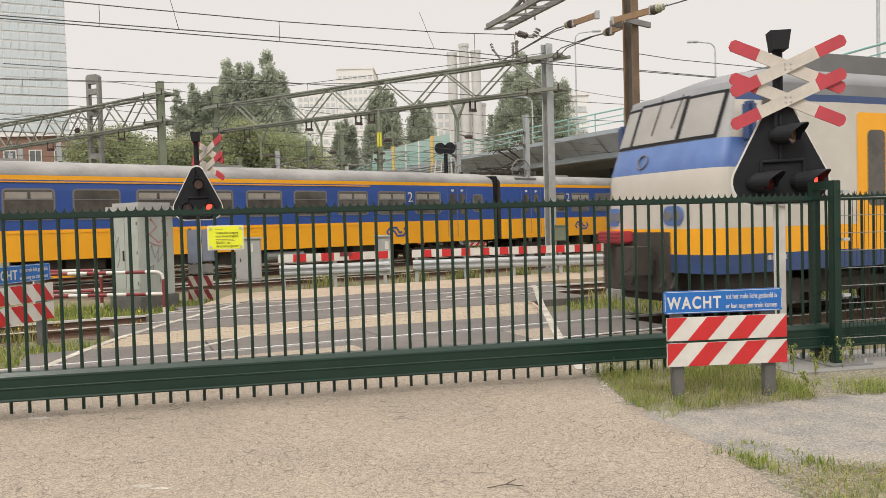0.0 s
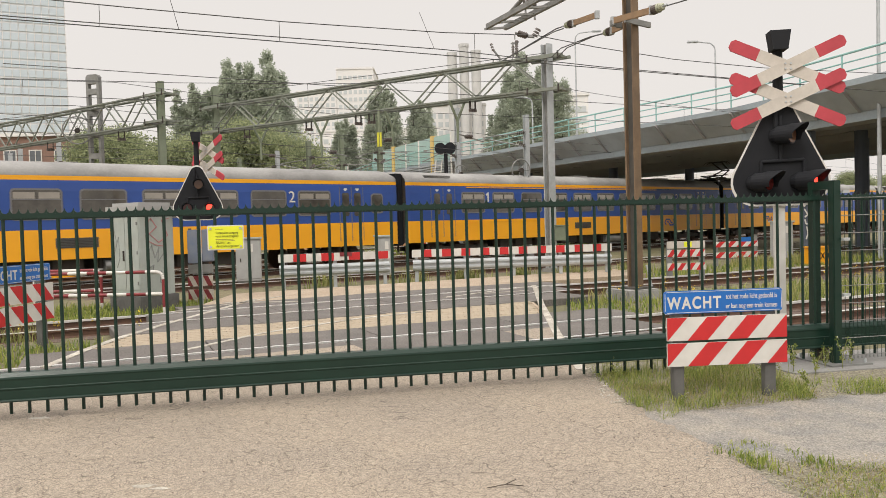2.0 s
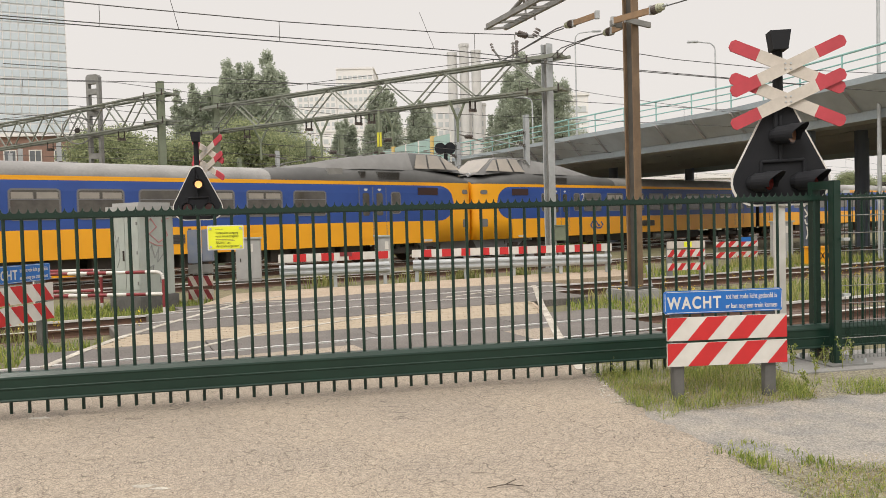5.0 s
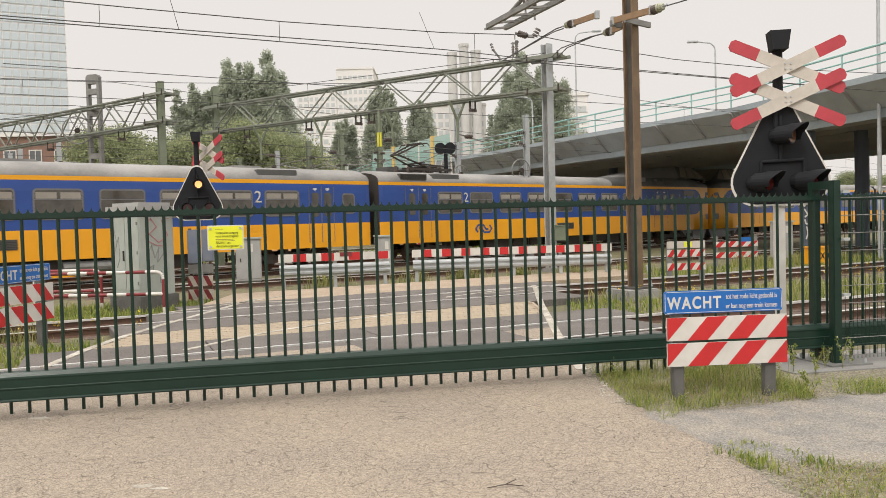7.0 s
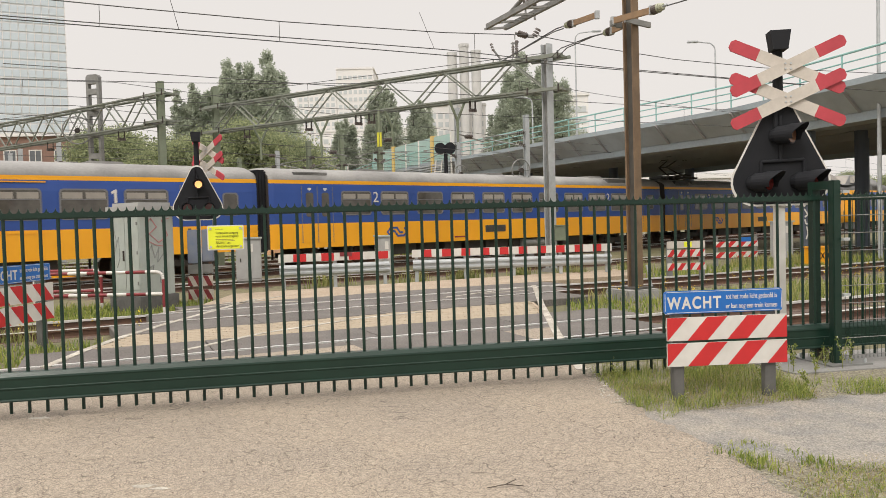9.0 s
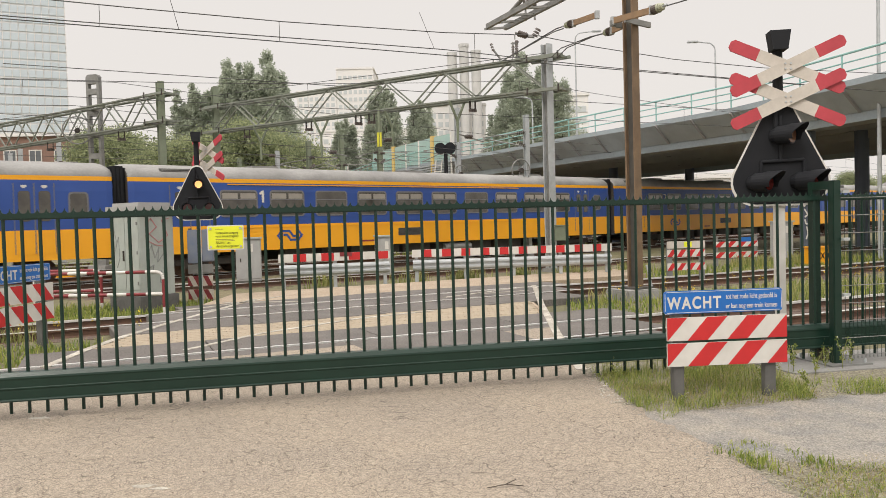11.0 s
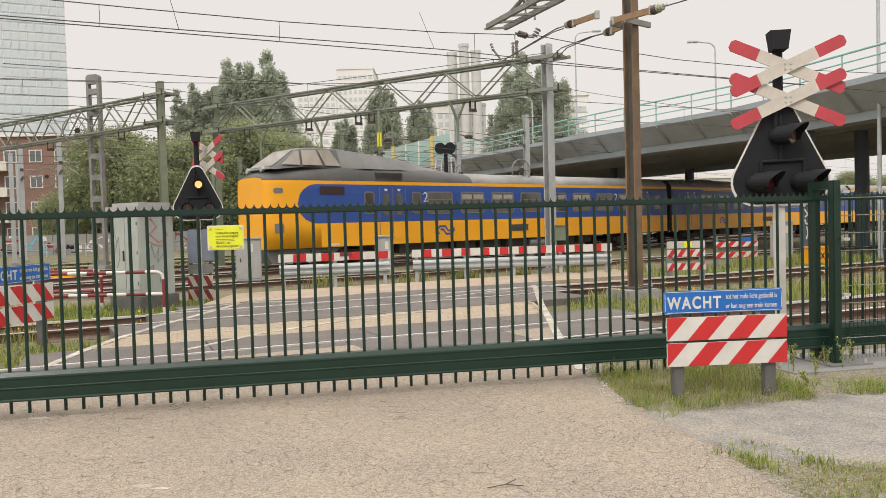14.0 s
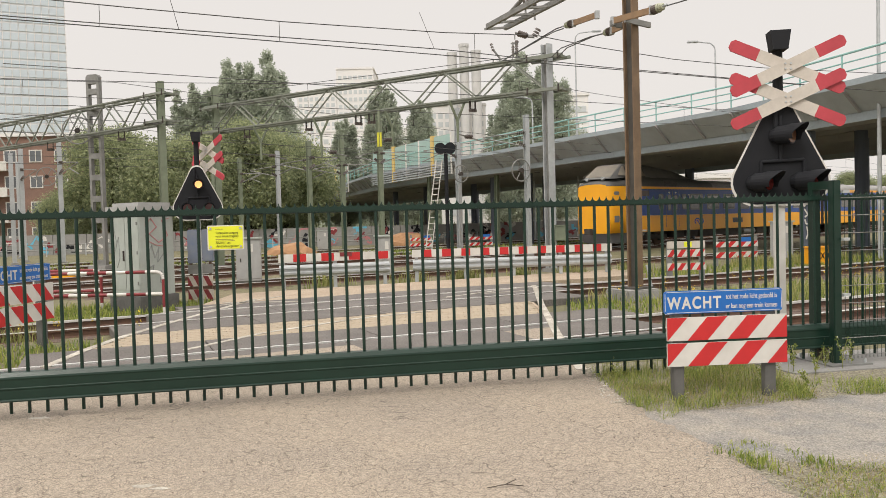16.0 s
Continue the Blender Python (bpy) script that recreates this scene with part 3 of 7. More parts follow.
def crossing_signal(at, cross_turn, lamp_turn, label, cross_x=0.075, cross_y=-0.06, post_w=0.06, post_mat="white"):
    ob = thing("crossing_signal", label, "level crossing signal", at, "crossing signals")
    bm = B()
    box(bm, -post_w, post_w, 0.03, 0.12, -0.26, 2.15)
    bmesh.ops.bevel(bm, geom=bm.edges[:], offset=0.01, segments=2, affect="EDGES")
    part("post", bm, M[post_mat], ob, "pale painted steel post")
    tri = []
    for cx, cz, r, a0, a1 in ((0.28, 2.03, 0.28, -90, 25), (0.0, 2.86, 0.16, 25, 155), (-0.28, 2.03, 0.28, 155, 270)):
        for i in range(9):
            a = radians(a0 + (a1 - a0) * i / 8)
            tri.append((cx + r * math.cos(a), cz + r * math.sin(a)))
    cz = 2.25
    bm = B()
    plate(bm, tri, 0.0, 0.012)
    brd = part("backboard", bm, M["white"], ob, "rounded triangular board with white rim")
    bm = B()
    plate(bm, [(x * 0.955, cz + (z - cz) * 0.955) for x, z in tri], -0.005, 0.002)
    part("black_face", bm, M["black"], brd)
    bm = B()
    rod(bm, (0, 0.06, 2.1), (0, 0.06, 3.72), 0.058, 12)
    part("mast", bm, M["black"], ob)
    bm = B()
    rod(bm, (-0.05, -0.02, 2.62), (-0.05, -0.02, 2.95), 0.03, 10)
    for p, q in (((-0.22, -0.02, 2.12), (-0.22, -0.02, 2.27)), ((-0.22, -0.02, 2.27), (0.26, -0.02, 2.28)), ((0.26, -0.02, 2.28), (0.26, -0.02, 2.13)), ((0.0, -0.02, 2.28), (0.0, -0.02, 2.8))):
        rod(bm, p, q, 0.022, 10)
    part("conduit", bm, M["black"], ob)
    top = lamp(ob, 0.04, 2.57, lamp_turn, M["lens_off_clear"], None, "white_lamp")
    left = lamp(ob, -0.22, 2.03, lamp_turn, M["lens_off"], None, "red_lamp")
    right = lamp(ob, 0.27, 2.03, lamp_turn, M["lens_off"], None, "red_lamp")
    bm = B()
    vs = box(bm, -0.115, 0.115, -0.10, 0.12, 3.58, 3.78)
    for v in vs:
        if v.co.z < 3.6:
            v.co.x *= 0.72
            v.co.z -= 0.02
    part("bell_housing", bm, M["black"], ob, "tapered black bell box")
    for zc in (3.36, 2.98):
        cr = thing("cross", "", "", pose(cross_x, cross_y, zc, 0, 0, cross_turn))
        cr.parent = ob
        for k, (ang, dy) in enumerate(((24.0, -0.03), (-24.0, 0.0))):
            pl = pose(0, dy, 0, 0, -ang, 0)
            bm = B()
            plate(bm, rounded(-0.36, 0.36, -0.070, 0.070, 0.006, 1), 0.0, 0.02)
            part("plank", bm, M["cream"], cr, "off-white crossbuck plank", at=pl)
            for sgn in (-1, 1):
                bm = B()
                pts = [(0.357, -0.0705), (0.665, -0.0705), (0.70, -0.035), (0.70, 0.035), (0.665, 0.0705), (0.357, 0.0705)]
                plate(bm, [(x * sgn, z) for x, z in (pts if sgn > 0 else pts[::-1])], -0.001, 0.021)
                part("red_end", bm, M["dull_red"], cr, "red reflective plank end", at=pl)
        for x, z in ((-0.03, 0.03), (0.03, 0.03), (-0.03, -0.03), (0.03, -0.03)):
            bm = B()
            rod(bm, (x, -0.03, z), (x, -0.04, z), 0.012, 8)
            part("bolt", bm, M["galv"], cr)
        boxpart("bracket", (-0.13, 0.02, 0.02, 0.07, -0.035, 0.035), M["black"], cr)
    return ob, top, left, right


NEAR_SIGNAL = crossing_signal(pose(3.98, 9.3, 0, 0, 0, -8), 3, 48, "black level crossing signal with double crossbuck beside the gate")
FAR_SIGNAL = crossing_signal(pose(-5.63, 18.3, 0.13, 0, 0, 12), -54, 2, "black level crossing signal with sideways crossbuck across the tracks", 0.24, 0.16, 0.035, "galv")


LIT, DIM = -0.079, -0.045


def flasher(parent_lamp, mat):
    """The glowing disc of a flashing lamp; it slides a hand's breadth in its housing."""
    bm = B()
    rod(bm, (0, -0.004, 0), (0, 0.0, 0), 0.080, 24)
    return part("bulb", bm, mat, parent_lamp, "glowing bulb behind the lens", at=pose(0, DIM, 0))


NEAR_L, NEAR_R = flasher(NEAR_SIGNAL[2], M["signal_red"]), flasher(NEAR_SIGNAL[3], M["signal_red"])
FAR_L, FAR_R = flasher(FAR_SIGNAL[2], M["signal_red"]), flasher(FAR_SIGNAL[3], M["signal_red"])
FAR_W = flasher(FAR_SIGNAL[1], M["signal_white"])

# ---- intercity train ----


def ring(bm, x, w, top, low=0.84):
    """One cross-section of a car: points round it from the near sill over the roof to the far sill."""
    zs = [low, 1.79, 2.1, 2.6, 3.0, 3.34, 3.48]
    h = top - 3.48
    side = [(w - (0.0 if z < 3.2 else 0.02), z) for z in zs]
    roof = [(w * 0.965, 3.48 + h * 0.30), (w * 0.86, 3.48 + h * 0.58), (w * 0.62, 3.48 + h * 0.84), (w * 0.32, 3.48 + h * 0.97)]
    pts = [(-y, z) for y, z in side + roof] + [(0, top)] + [(y, z) for y, z in reversed(side + roof)]
    return [bm.verts.new((x, y, z)) for y, z in pts]


BLUE_FROM = {1: 2.55, 2: 2.55, 3: 2.55, 4: 2.55}


def car_shell(stations, blue_from=None, flip=False):
    """Lofts the shell through stations (x, half width, roof height); paints it by height."""
    bm = B()
    rings = [ring(bm, *s) for s in stations]
    n = len(rings[0])
    for i in range(len(rings) - 1):
        xm = (stations[i][0] + stations[i + 1][0]) / 2
        for j in range(n - 1):
            f = bm.faces.new((rings[i][j], rings[i + 1][j], rings[i + 1][j + 1], rings[i][j + 1]))
            k = min(j, n - 2 - j)
            f.smooth = k >= 6 or (blue_from is not None and xm < 2.3)
            if k in (0, 5):
                f.material_index = 0
            elif k in (1, 2, 3, 4):
                f.material_index = 1 if blue_from is None or xm > BLUE_FROM[k] else 0
            else:
                f.material_index = 3 if blue_from is not None and xm < 10.6 else 2
    for r in (rings[0], rings[-1]):
        f = bm.faces.new(r)
        f.material_index = 0 if blue_from is not None and r is rings[0] else 4
    for i in range(len(rings) - 1):
        bm.faces.new((rings[i][0], rings[i][-1], rings[i + 1][-1], rings[i + 1][0])).material_index = 4
    return bm


SHELL_MATS = ["yellow", "blue", "roof", "roof_dark", "dark"]


def window_mesh(w, z0, z1, frame_w=0.055, lit=False):
    bm = B()
    plate(bm, rounded(-w / 2, w / 2, z0, z1, 0.13), -0.012, 0.01)
    if w > 1:
        box(bm, -w / 2 + frame_w, w / 2 - frame_w, -0.022, -0.011, z1 - 0.36, z1 - 0.33)
    a = mesh("window", bm, M["gasket"])
    bm = B()
    plate(bm, rounded(-w / 2 + frame_w, w / 2 - frame_w, z0 + frame_w, z1 - frame_w, 0.09), -0.015, -0.010)
    if lit:
        # far windows seen through the upper lights, their daylight painted as pale strips
        n = len(bm.faces)
        for x0, x1 in ((-w / 2 + frame_w + 0.03, -0.05), (0.05, w / 2 - frame_w - 0.03)):
            box(bm, x0, x1, -0.0165, -0.012, z1 - 0.32, z1 - 0.12)
        bm.faces.ensure_lookup_table()
        for f in bm.faces[n:]:
            f.material_index = 1
    return a, mesh("pane", bm, [M["glass"], M["far_light"]])


# pale tone painted for daylight showing through from the car's far side
M["far_light"] = material("pale_window_light", (0.34, 0.31, 0.27), 0.12, color2=(0.27, 0.25, 0.22), scale=2)
WIN = window_mesh(1.5, 2.09, 3.08, lit=True)
WIN_DARK = window_mesh(1.5, 2.09, 3.08)
SMALL = window_mesh(0.62, 2.15, 2.98)
DOORWIN = window_mesh(0.42, 2.02, 3.04, 0.04)
NARROW = window_mesh(0.52, 2.12, 3.06, 0.05)


def logo(parent, at, mat):
    """Two interlocking bent arrows, as one flat shape."""
    bm = B()
    t = 0.043
    for sgn in (1, -1):
        p = [Vector((x * sgn, 0, z * sgn)) for x, z in ((-0.38, -0.17), (-0.52, 0.0), (-0.36, 0.17), (-0.02, 0.17), (0.14, -0.03), (0.30, -0.03))]
        rows = []
        for k in range(len(p)):
            d0, d1 = (p[max(k, 1)] - p[max(k, 1) - 1]).normalized(), (p[min(k + 1, len(p) - 1)] - p[min(k, len(p) - 2)]).normalized()
            d = (d0 + d1).normalized()
            side = Vector((-d.z, 0, d.x)) * t / max(0.5, d.dot(d0))
            rows.append([bm.verts.new(p[k] + side), bm.verts.new(p[k] - side)])
        for a, b in zip(rows, rows[1:]):
            bm.faces.new((a[0], b[0], b[1], a[1]))
    return part("emblem", bm, mat, parent, "dark blue double arrow emblem", at)


def bogie(parent, x, r=0.46):
    bm = B()
    for y in (-1.08, 1.08):
        box(bm, -1.75, 1.75, y - 0.09, y + 0.09, 0.42, 0.62)
        for dx in (-1.25, 1.25):
            box(bm, dx - 0.18, dx + 0.18, y - 0.14, y + 0.14, 0.30, 0.66)
        for dx in (-0.5, 0.5):
            rod(bm, (dx, y, 0.55), (dx, y, 0.84), 0.11, 10)
        rod(bm, (-1.9, y, 0.35), (-1.9, y, 0.75), 0.05, 8)
    box(bm, -0.4, 0.4, -1.1, 1.1, 0.4, 0.7)
    bg = part("bogie", bm, M["dark"], parent, "dark brown bogie frame", pose(x, 0, 0))
    bm = B()
    for y in (-0.75, 0.75):
        rod(bm, (0, y - 0.065, 0), (0, y + 0.065, 0), r, 28)
    rod(bm, (0, -0.9, 0), (0, 0.9, 0), 0.09, 10)
    me = mesh("wheelset", bm, M["rust"])
    for dx in (-1.25, 1.25):
        part("wheelset", me, None, bg, "steel wheels on an axle", pose(dx, 0, r + 0.008))


def both_sides(name, me, parent, x, sub=None, label=""):
    for turn in (0, 180):
        y = -1.42 if turn == 0 else 1.42
        ob = part(name, me, None, parent, label, pose(x, y, 0, 0, 0, turn))
        if sub:
            part("pane", sub, None, ob)


def doors(parent, x, half=0.36):
    h = half - 0.012
    for dx in (-half, half):
        bm = B()
        plate(bm, rounded(-h, h, 1.05, 3.26, 0.05), -0.008, 0.01)
        me = mesh("door", bm, M["blue"])
        bm = B()
        box(bm, -h, h, -0.011, 0.0, 1.05, 1.79)
        low = mesh("door_panel", bm, M["yellow"])
        for turn in (0, 180):
            d = part("door", me, None, parent, "sliding plug door", pose(x + (dx if turn == 0 else -dx), -1.42 if turn == 0 else 1.42, 0, 0, 0, turn))
            part("door_panel", low, None, d, "yellow lower panel")
            part("door_window", DOORWIN[1], None, d, at=pose(0, -0.004, 0))
            bm = B()
            plate(bm, [(-0.09, 3.14), (-0.03, 3.08), (0.03, 3.08), (0.09, 3.14), (0.07, 3.18), (-0.07, 3.18)], -0.012, -0.006)
            part("sticker", bm, M["white"], d, "small white pictogram")
            bm = B()
            for e in (-h - 0.005, h + 0.005):
                box(bm, e - 0.012, e + 0.012, -0.013, 0.0, 1.05, 3.24)
            part("seal", bm, M["gasket"], d, "black rubber seal")


def underframe(parent, x0, x1):
    x = x0
    while x < x1 - 1.2:
        w = random.uniform(0.8, 1.8)
        for y in (-1.15, 0.65):
            boxpart("underfloor_box", (x, min(x + w, x1), y, y + 0.5, random.uniform(0.35, 0.5), 0.86), M["dark"], parent, bevel=0.02)
        x += w + random.uniform(0.15, 0.5)
    bm = B()
    rod(bm, ((x0 + x1) / 2 + 1, -1.2, 0.58), ((x0 + x1) / 2 + 2.6, -1.2, 0.58), 0.2, 12)
    part("air_tank", bm, M["galv_dark"], parent, "grey air tank")


def on_side(sd, x, z, out=1.43):
    """A pose on the side wall that the platform sees: sd is -1 or 1."""
    return pose(x, sd * out, z, 0, 0, 0 if sd < 0 else 180)


def number_class(parent, x, digit, sd=-1):
    if digit == "1":
        bm = B()
        plate(bm, [(0.10, 0), (0.19, 0), (0.19, 0.44), (0.12, 0.44), (0.0, 0.35), (0.04, 0.28), (0.10, 0.32)], -0.002, 0.002)
        part("class_number", bm, M["white"], parent, "white class number", on_side(sd, x, 2.62, 1.436))
        return
    lettering("class_number", digit, 0.62, M["white"], parent, on_side(sd, x, 2.62, 1.436) @ UPRIGHT, "white class number")


def vent(parent, x, w, z0, z1, sd=-1):
    bm = B()
    box(bm, -w / 2, w / 2, -0.012, 0.0, z0, z1)
    v = part("vent", bm, M["roof_dark"], parent, "dark louvred vent", on_side(sd, x, 0, 1.42))
    bm = B()
    z = z0 + 0.03
    while z < z1 - 0.02:
        box(bm, -w / 2 + 0.03, w / 2 - 0.03, -0.025, 0.0, z, z + 0.012)
        z += 0.05
    part("louvres", bm, M["dark"], v)


def roof_louvre(parent, x0, x1, sd):
    lv = boxpart("roof_grille", (x0, x1, -1.31, -0.95, 3.56, 3.80), M["roof_dark"], parent, "louvred grille in the roof's shoulder")
    for i in range(5):
        boxpart("louvre", (x0 + 0.04, x1 - 0.04, -1.33, -1.2, 3.575 + i * 0.045, 3.595 + i * 0.045), M["roof"], lv)


def middle_car(L, digit="2", wide_stripe=False, front_digit=None, panto=False, dark_panel=False, emblem=None):
    """Local x runs from the car's rear (0) to its front (L)."""
    ob = thing("intercity_car", "yellow and blue intercity train car with grey roof, moving", "train car", group="intercity train cars")
    st = [(0.25, 1.38, 3.9), (0.45, 1.42, 4.0), (L * 0.5, 1.42, 4.0), (L - 0.45, 1.42, 4.0), (L - 0.25, 1.38, 3.9)]
    bm = car_shell(st)
    part("body", bm, [M[k] for k in SHELL_MATS], ob)
    bm = B()
    for x in (-0.12, 0.0, 0.12):
        box(bm, x - 0.05, x + 0.05, -1.22, 1.22, 0.75, 3.85)
    box(bm, -0.27, 0.27, -1.15, 1.15, 0.8, 3.8)
    part("gangway_bellows", bm, M["black"], ob, "black corrugated gangway")
    pitch = (L - 8.6) / 9
    for k in range(10):
        wv = WIN if k % 4 != 2 else WIN_DARK
        both_sides("window", wv[0], ob, 4.23 + k * pitch, wv[1])
    doors(ob, 2.36, 0.36)
    roof_louvre(ob, 1.38, 2.9, -1)
    doors(ob, L - 2.62, 0.29)
    both_sides("window", SMALL[0], ob, L - 1.33, SMALL[1])
    number_class(ob, 5.05, digit)
    number_class(ob, L - 5.54, front_digit or digit)
    if panto:
        pantograph(ob, 2.2)
    logo(ob, pose(emblem or 6.3, -1.432, 1.36), M["blue"])
    vent(ob, 12.26, 1.35, 1.2, 1.52)
    if wide_stripe:
        bm = B()
        box(bm, 3.8, L - 7.5, -1.428, -1.41, 3.26, 3.30)
        box(bm, 3.8, L - 7.5, -1.432, -1.41, 1.68, 1.72)
        part("stripe", bm, M["yellow"], ob)
    for xx in (L * 0.22, L * 0.5, L * 0.8):
        boxpart("roof_fan", (xx - 0.6, xx + 0.6, -0.5, 0.5, 3.94, 4.06), M["roof"], ob, bevel=0.04)
    if dark_panel:
        boxpart("roof_panel", (L - 5.33, L - 3.65, -1.36, -1.0, 3.54, 3.86), M["roof_dark"], ob, "dark roof grille", bevel=0.02)
    bogie(ob, 3.6), bogie(ob, L - 3.6)
    underframe(ob, 6.2, L - 6.2)
    boxpart("side_lettering", (L * 0.25 + 3.0, L * 0.25 + 3.7, -1.423, -1.41, 1.0, 1.07), M["maroon"], ob)
    return ob


def pantograph(parent, x):
    pg = thing("pantograph", "", "", pose(x, 0, 4.02))
    pg.parent = parent
    bm = B()
    box(bm, -1.9, 0.6, -0.75, -0.62, 0.04, 0.15)
    box(bm, -1.9, 0.6, 0.62, 0.75, 0.04, 0.15)
    box(bm, -1.7, -1.5, -0.7, 0.7, 0.06, 0.14)
    box(bm, 0.2, 0.4, -0.7, 0.7, 0.06, 0.14)
    for a, b in (((-0.8, -0.5, 0.16), (0.9, -0.25, 0.75)), ((-0.8, 0.5, 0.16), (0.9, 0.25, 0.75)), ((0.9, -0.25, 0.75), (-0.25, -0.35, 1.25)), ((0.9, 0.25, 0.75), (-0.25, 0.35, 1.25)), ((0.9, -0.25, 0.75), (0.9, 0.25, 0.75))):
        rod(bm, a, b, 0.042, 8)
    part("arm", bm, M["dark"], pg)
    bm = B()
    for y in (-0.45, 0.45):
        rod(bm, (0.1, y, 0.2), (-1.85, y * 0.6, 0.3), 0.04, 8)
        rod(bm, (-1.85, y * 0.6, 0.3), (-0.15, y * 0.7, 0.38), 0.035, 8)
    box(bm, -0.3, -0.1, -0.7, 0.7, 0.38, 0.42)
    part("folded_arm", bm, M["dark"], pg, "second, folded collector arm")
    boxpart("resistor_box", (0.9, 1.5, -0.6, 0.3, 0.0, 0.2), M["roof_dark"], pg, bevel=0.02)
    bm = B()
    for dx in (-0.45, -0.1):
        box(bm, dx - 0.04, dx + 0.04, -0.7, 0.7, 1.25, 1.30)
        for y in (-0.7, 0.7):
            rod(bm, (dx, y, 1.27), (dx, y * 1.25, 1.14), 0.02, 6)
    part("contact_bow", bm, M["dark"], pg)
    for px in (-1.3, -0.6, 0.6, 1.3):
        for y in (-0.6, 0.6):
            bm = B()
            rod(bm, (px, y, -0.06), (px, y, 0.2), 0.07, 8)
            part("insulator", bm, M["insul"], pg)


def nose_car(L, panto=False, sd=-1):
    """A driving car. Local x runs from the nose tip (0) back to the coupled end (L)."""
    ob = thing("intercity_driving_car", "yellow-nosed intercity driving car with raised cab, moving", "train car", group="intercity train cars")
    st = [(0.0, 0.98, 3.62), (0.12, 1.14, 3.72), (0.4, 1.26, 3.88), (0.9, 1.33, 4.0), (1.5, 1.37, 4.08), (2.0, 1.39, 4.16), (2.2, 1.40, 4.2), (2.32, 1.405, 4.22), (2.5, 1.41, 4.25), (2.8, 1.415, 4.3), (3.3, 1.42, 4.36), (3.9, 1.42, 4.42), (5.5, 1.42, 4.38), (7.5, 1.42, 4.24), (9.5, 1.42, 4.06), (10.6, 1.42, 4.0), (L * 0.7, 1.42, 4.0), (L - 0.45, 1.42, 4.0), (L - 0.25, 1.38, 3.9)]
    bm = car_shell(st, blue_from=True)
    part("body", bm, [M[k] for k in SHELL_MATS], ob)
    # rounded end of the blue band
    def half_width(x):
        for (x0, w0, _), (x1, w1, _) in zip(st, st[1:]):
            if x0 <= x <= x1:
                return w0 + (w1 - w0) * (x - x0) / (x1 - x0)
    for s in (-1, 1):
        bm = B()
        cols = []
        for i in range(17):
            x = 1.30 + (3.0 - 1.30) * i / 16
            hh = 0.775 * math.sqrt(max(0.0, 1 - max(0.0, (2.2 - x) / 0.9) ** 2))
            cols.append([bm.verts.new((x, s * (half_width(x) + 0.005 - (0.02 if z > 3.2 else 0.0) * (z - 3.2) / 0.14), z)) for z in [2.565 + hh * q for q in (-1, -0.6, -0.2, 0.2, 0.6, 0.82, 1)]])
        for a, b in zip(cols, cols[1:]):
            for j in range(6):
                if (a[j].co - a[j + 1].co).length > 1e-5 or (b[j].co - b[j + 1].co).length > 1e-5:
                    bm.faces.new((a[j], b[j], b[j + 1], a[j + 1]) if (a[j].co - a[j + 1].co).length > 1e-5 else (a[j], b[j], b[j + 1]))
        part("blue_band_end", bm, M["blue"], ob, "rounded end of the blue band")
    # raised cab
    bm = B()
    secs = [(q - 0.5, w, z0, z1 + (0.07 if 1.5 < q < 8 else 0)) for q, w, z0, z1 in [(0.75, 0.80, 3.9, 3.93), (1.0, 0.92, 3.9, 4.02), (2.05, 0.86, 4.0, 4.66), (2.3, 0.84, 4.0, 4.73), (4.0, 0.86, 4.0, 4.76), (5.0, 0.95, 4.0, 4.66), (7.0, 0.90, 4.0, 4.46), (9.0, 0.7, 3.9, 4.2), (10.6, 0.42, 3.8, 4.0)]]
    rs = []
    for x, w, z0, z1 in secs:
        wb = min(w + 0.34, 1.3)
        rs.append([bm.verts.new(c) for c in ((x, -wb, z0), (x, -w, z1 - 0.06 * (z1 - z0)), (x, -w * 0.8, z1), (x, w * 0.8, z1), (x, w, z1 - 0.06 * (z1 - z0)), (x, wb, z0))])
    for i, (a, b) in enumerate(zip(rs, rs[1:])):
        for j in range(5):
            f = bm.faces.new((a[j], b[j], b[j + 1], a[j + 1]))
            f.smooth = True
            f.material_index = 0 if i < 4 and j in (0, 4) else 1
    bm.faces.new(rs[0]), bm.faces.new(rs[-1][::-1])
    cab = part("cab", bm, [M["roof_dark"], M["cab_roof"]], ob, "raised driver's cab with pale roof and dark sides")
    def pane(c):
        bm = B()
        bm.faces.new([bm.verts.new((p[0] - 0.5, p[1] * 1.008, p[2] + (0.07 if p[2] > 4.3 else 0.0))) for p in c])
        part("cab_window", bm, M["cab_glass"], cab, "pale tinted cab glass")
    for s in (-1, 1):
        pane([(1.22, s * 1.22, 4.09), (2.05, s * 1.22, 4.09), (2.18, s * 0.92, 4.6), (2.0, s * 0.92, 4.58)])
        pane([(2.15, s * 1.225, 4.09), (3.1, s * 1.225, 4.09), (2.95, s * 0.92, 4.66), (2.3, s * 0.91, 4.63)])
        pane([(3.2, s * 1.225, 4.09), (3.95, s * 1.225, 4.09), (3.6, s * 0.94, 4.66), (3.05, s * 0.93, 4.67)])
    pane([(0.99, -0.9, 4.04), (0.99, 0.9, 4.04), (2.02, 0.78, 4.67), (2.02, -0.78, 4.67)])
    bm = B()
    for y in (-0.55, 0.55):
        rod(bm, (0.32, y, 3.93), (0.2, y, 3.93), 0.1, 12)
    part("headlight", bm, M["galv"], ob, "round headlight")
    # skirt and coupler
    bm = B()
    vs = box(bm, 0.15, 3.4, -1.2, 1.2, 0.28, 0.83)
    for v in vs:
        if v.co.x < 1:
            v.co.x = 0.02 if v.co.z > 0.5 else 0.35
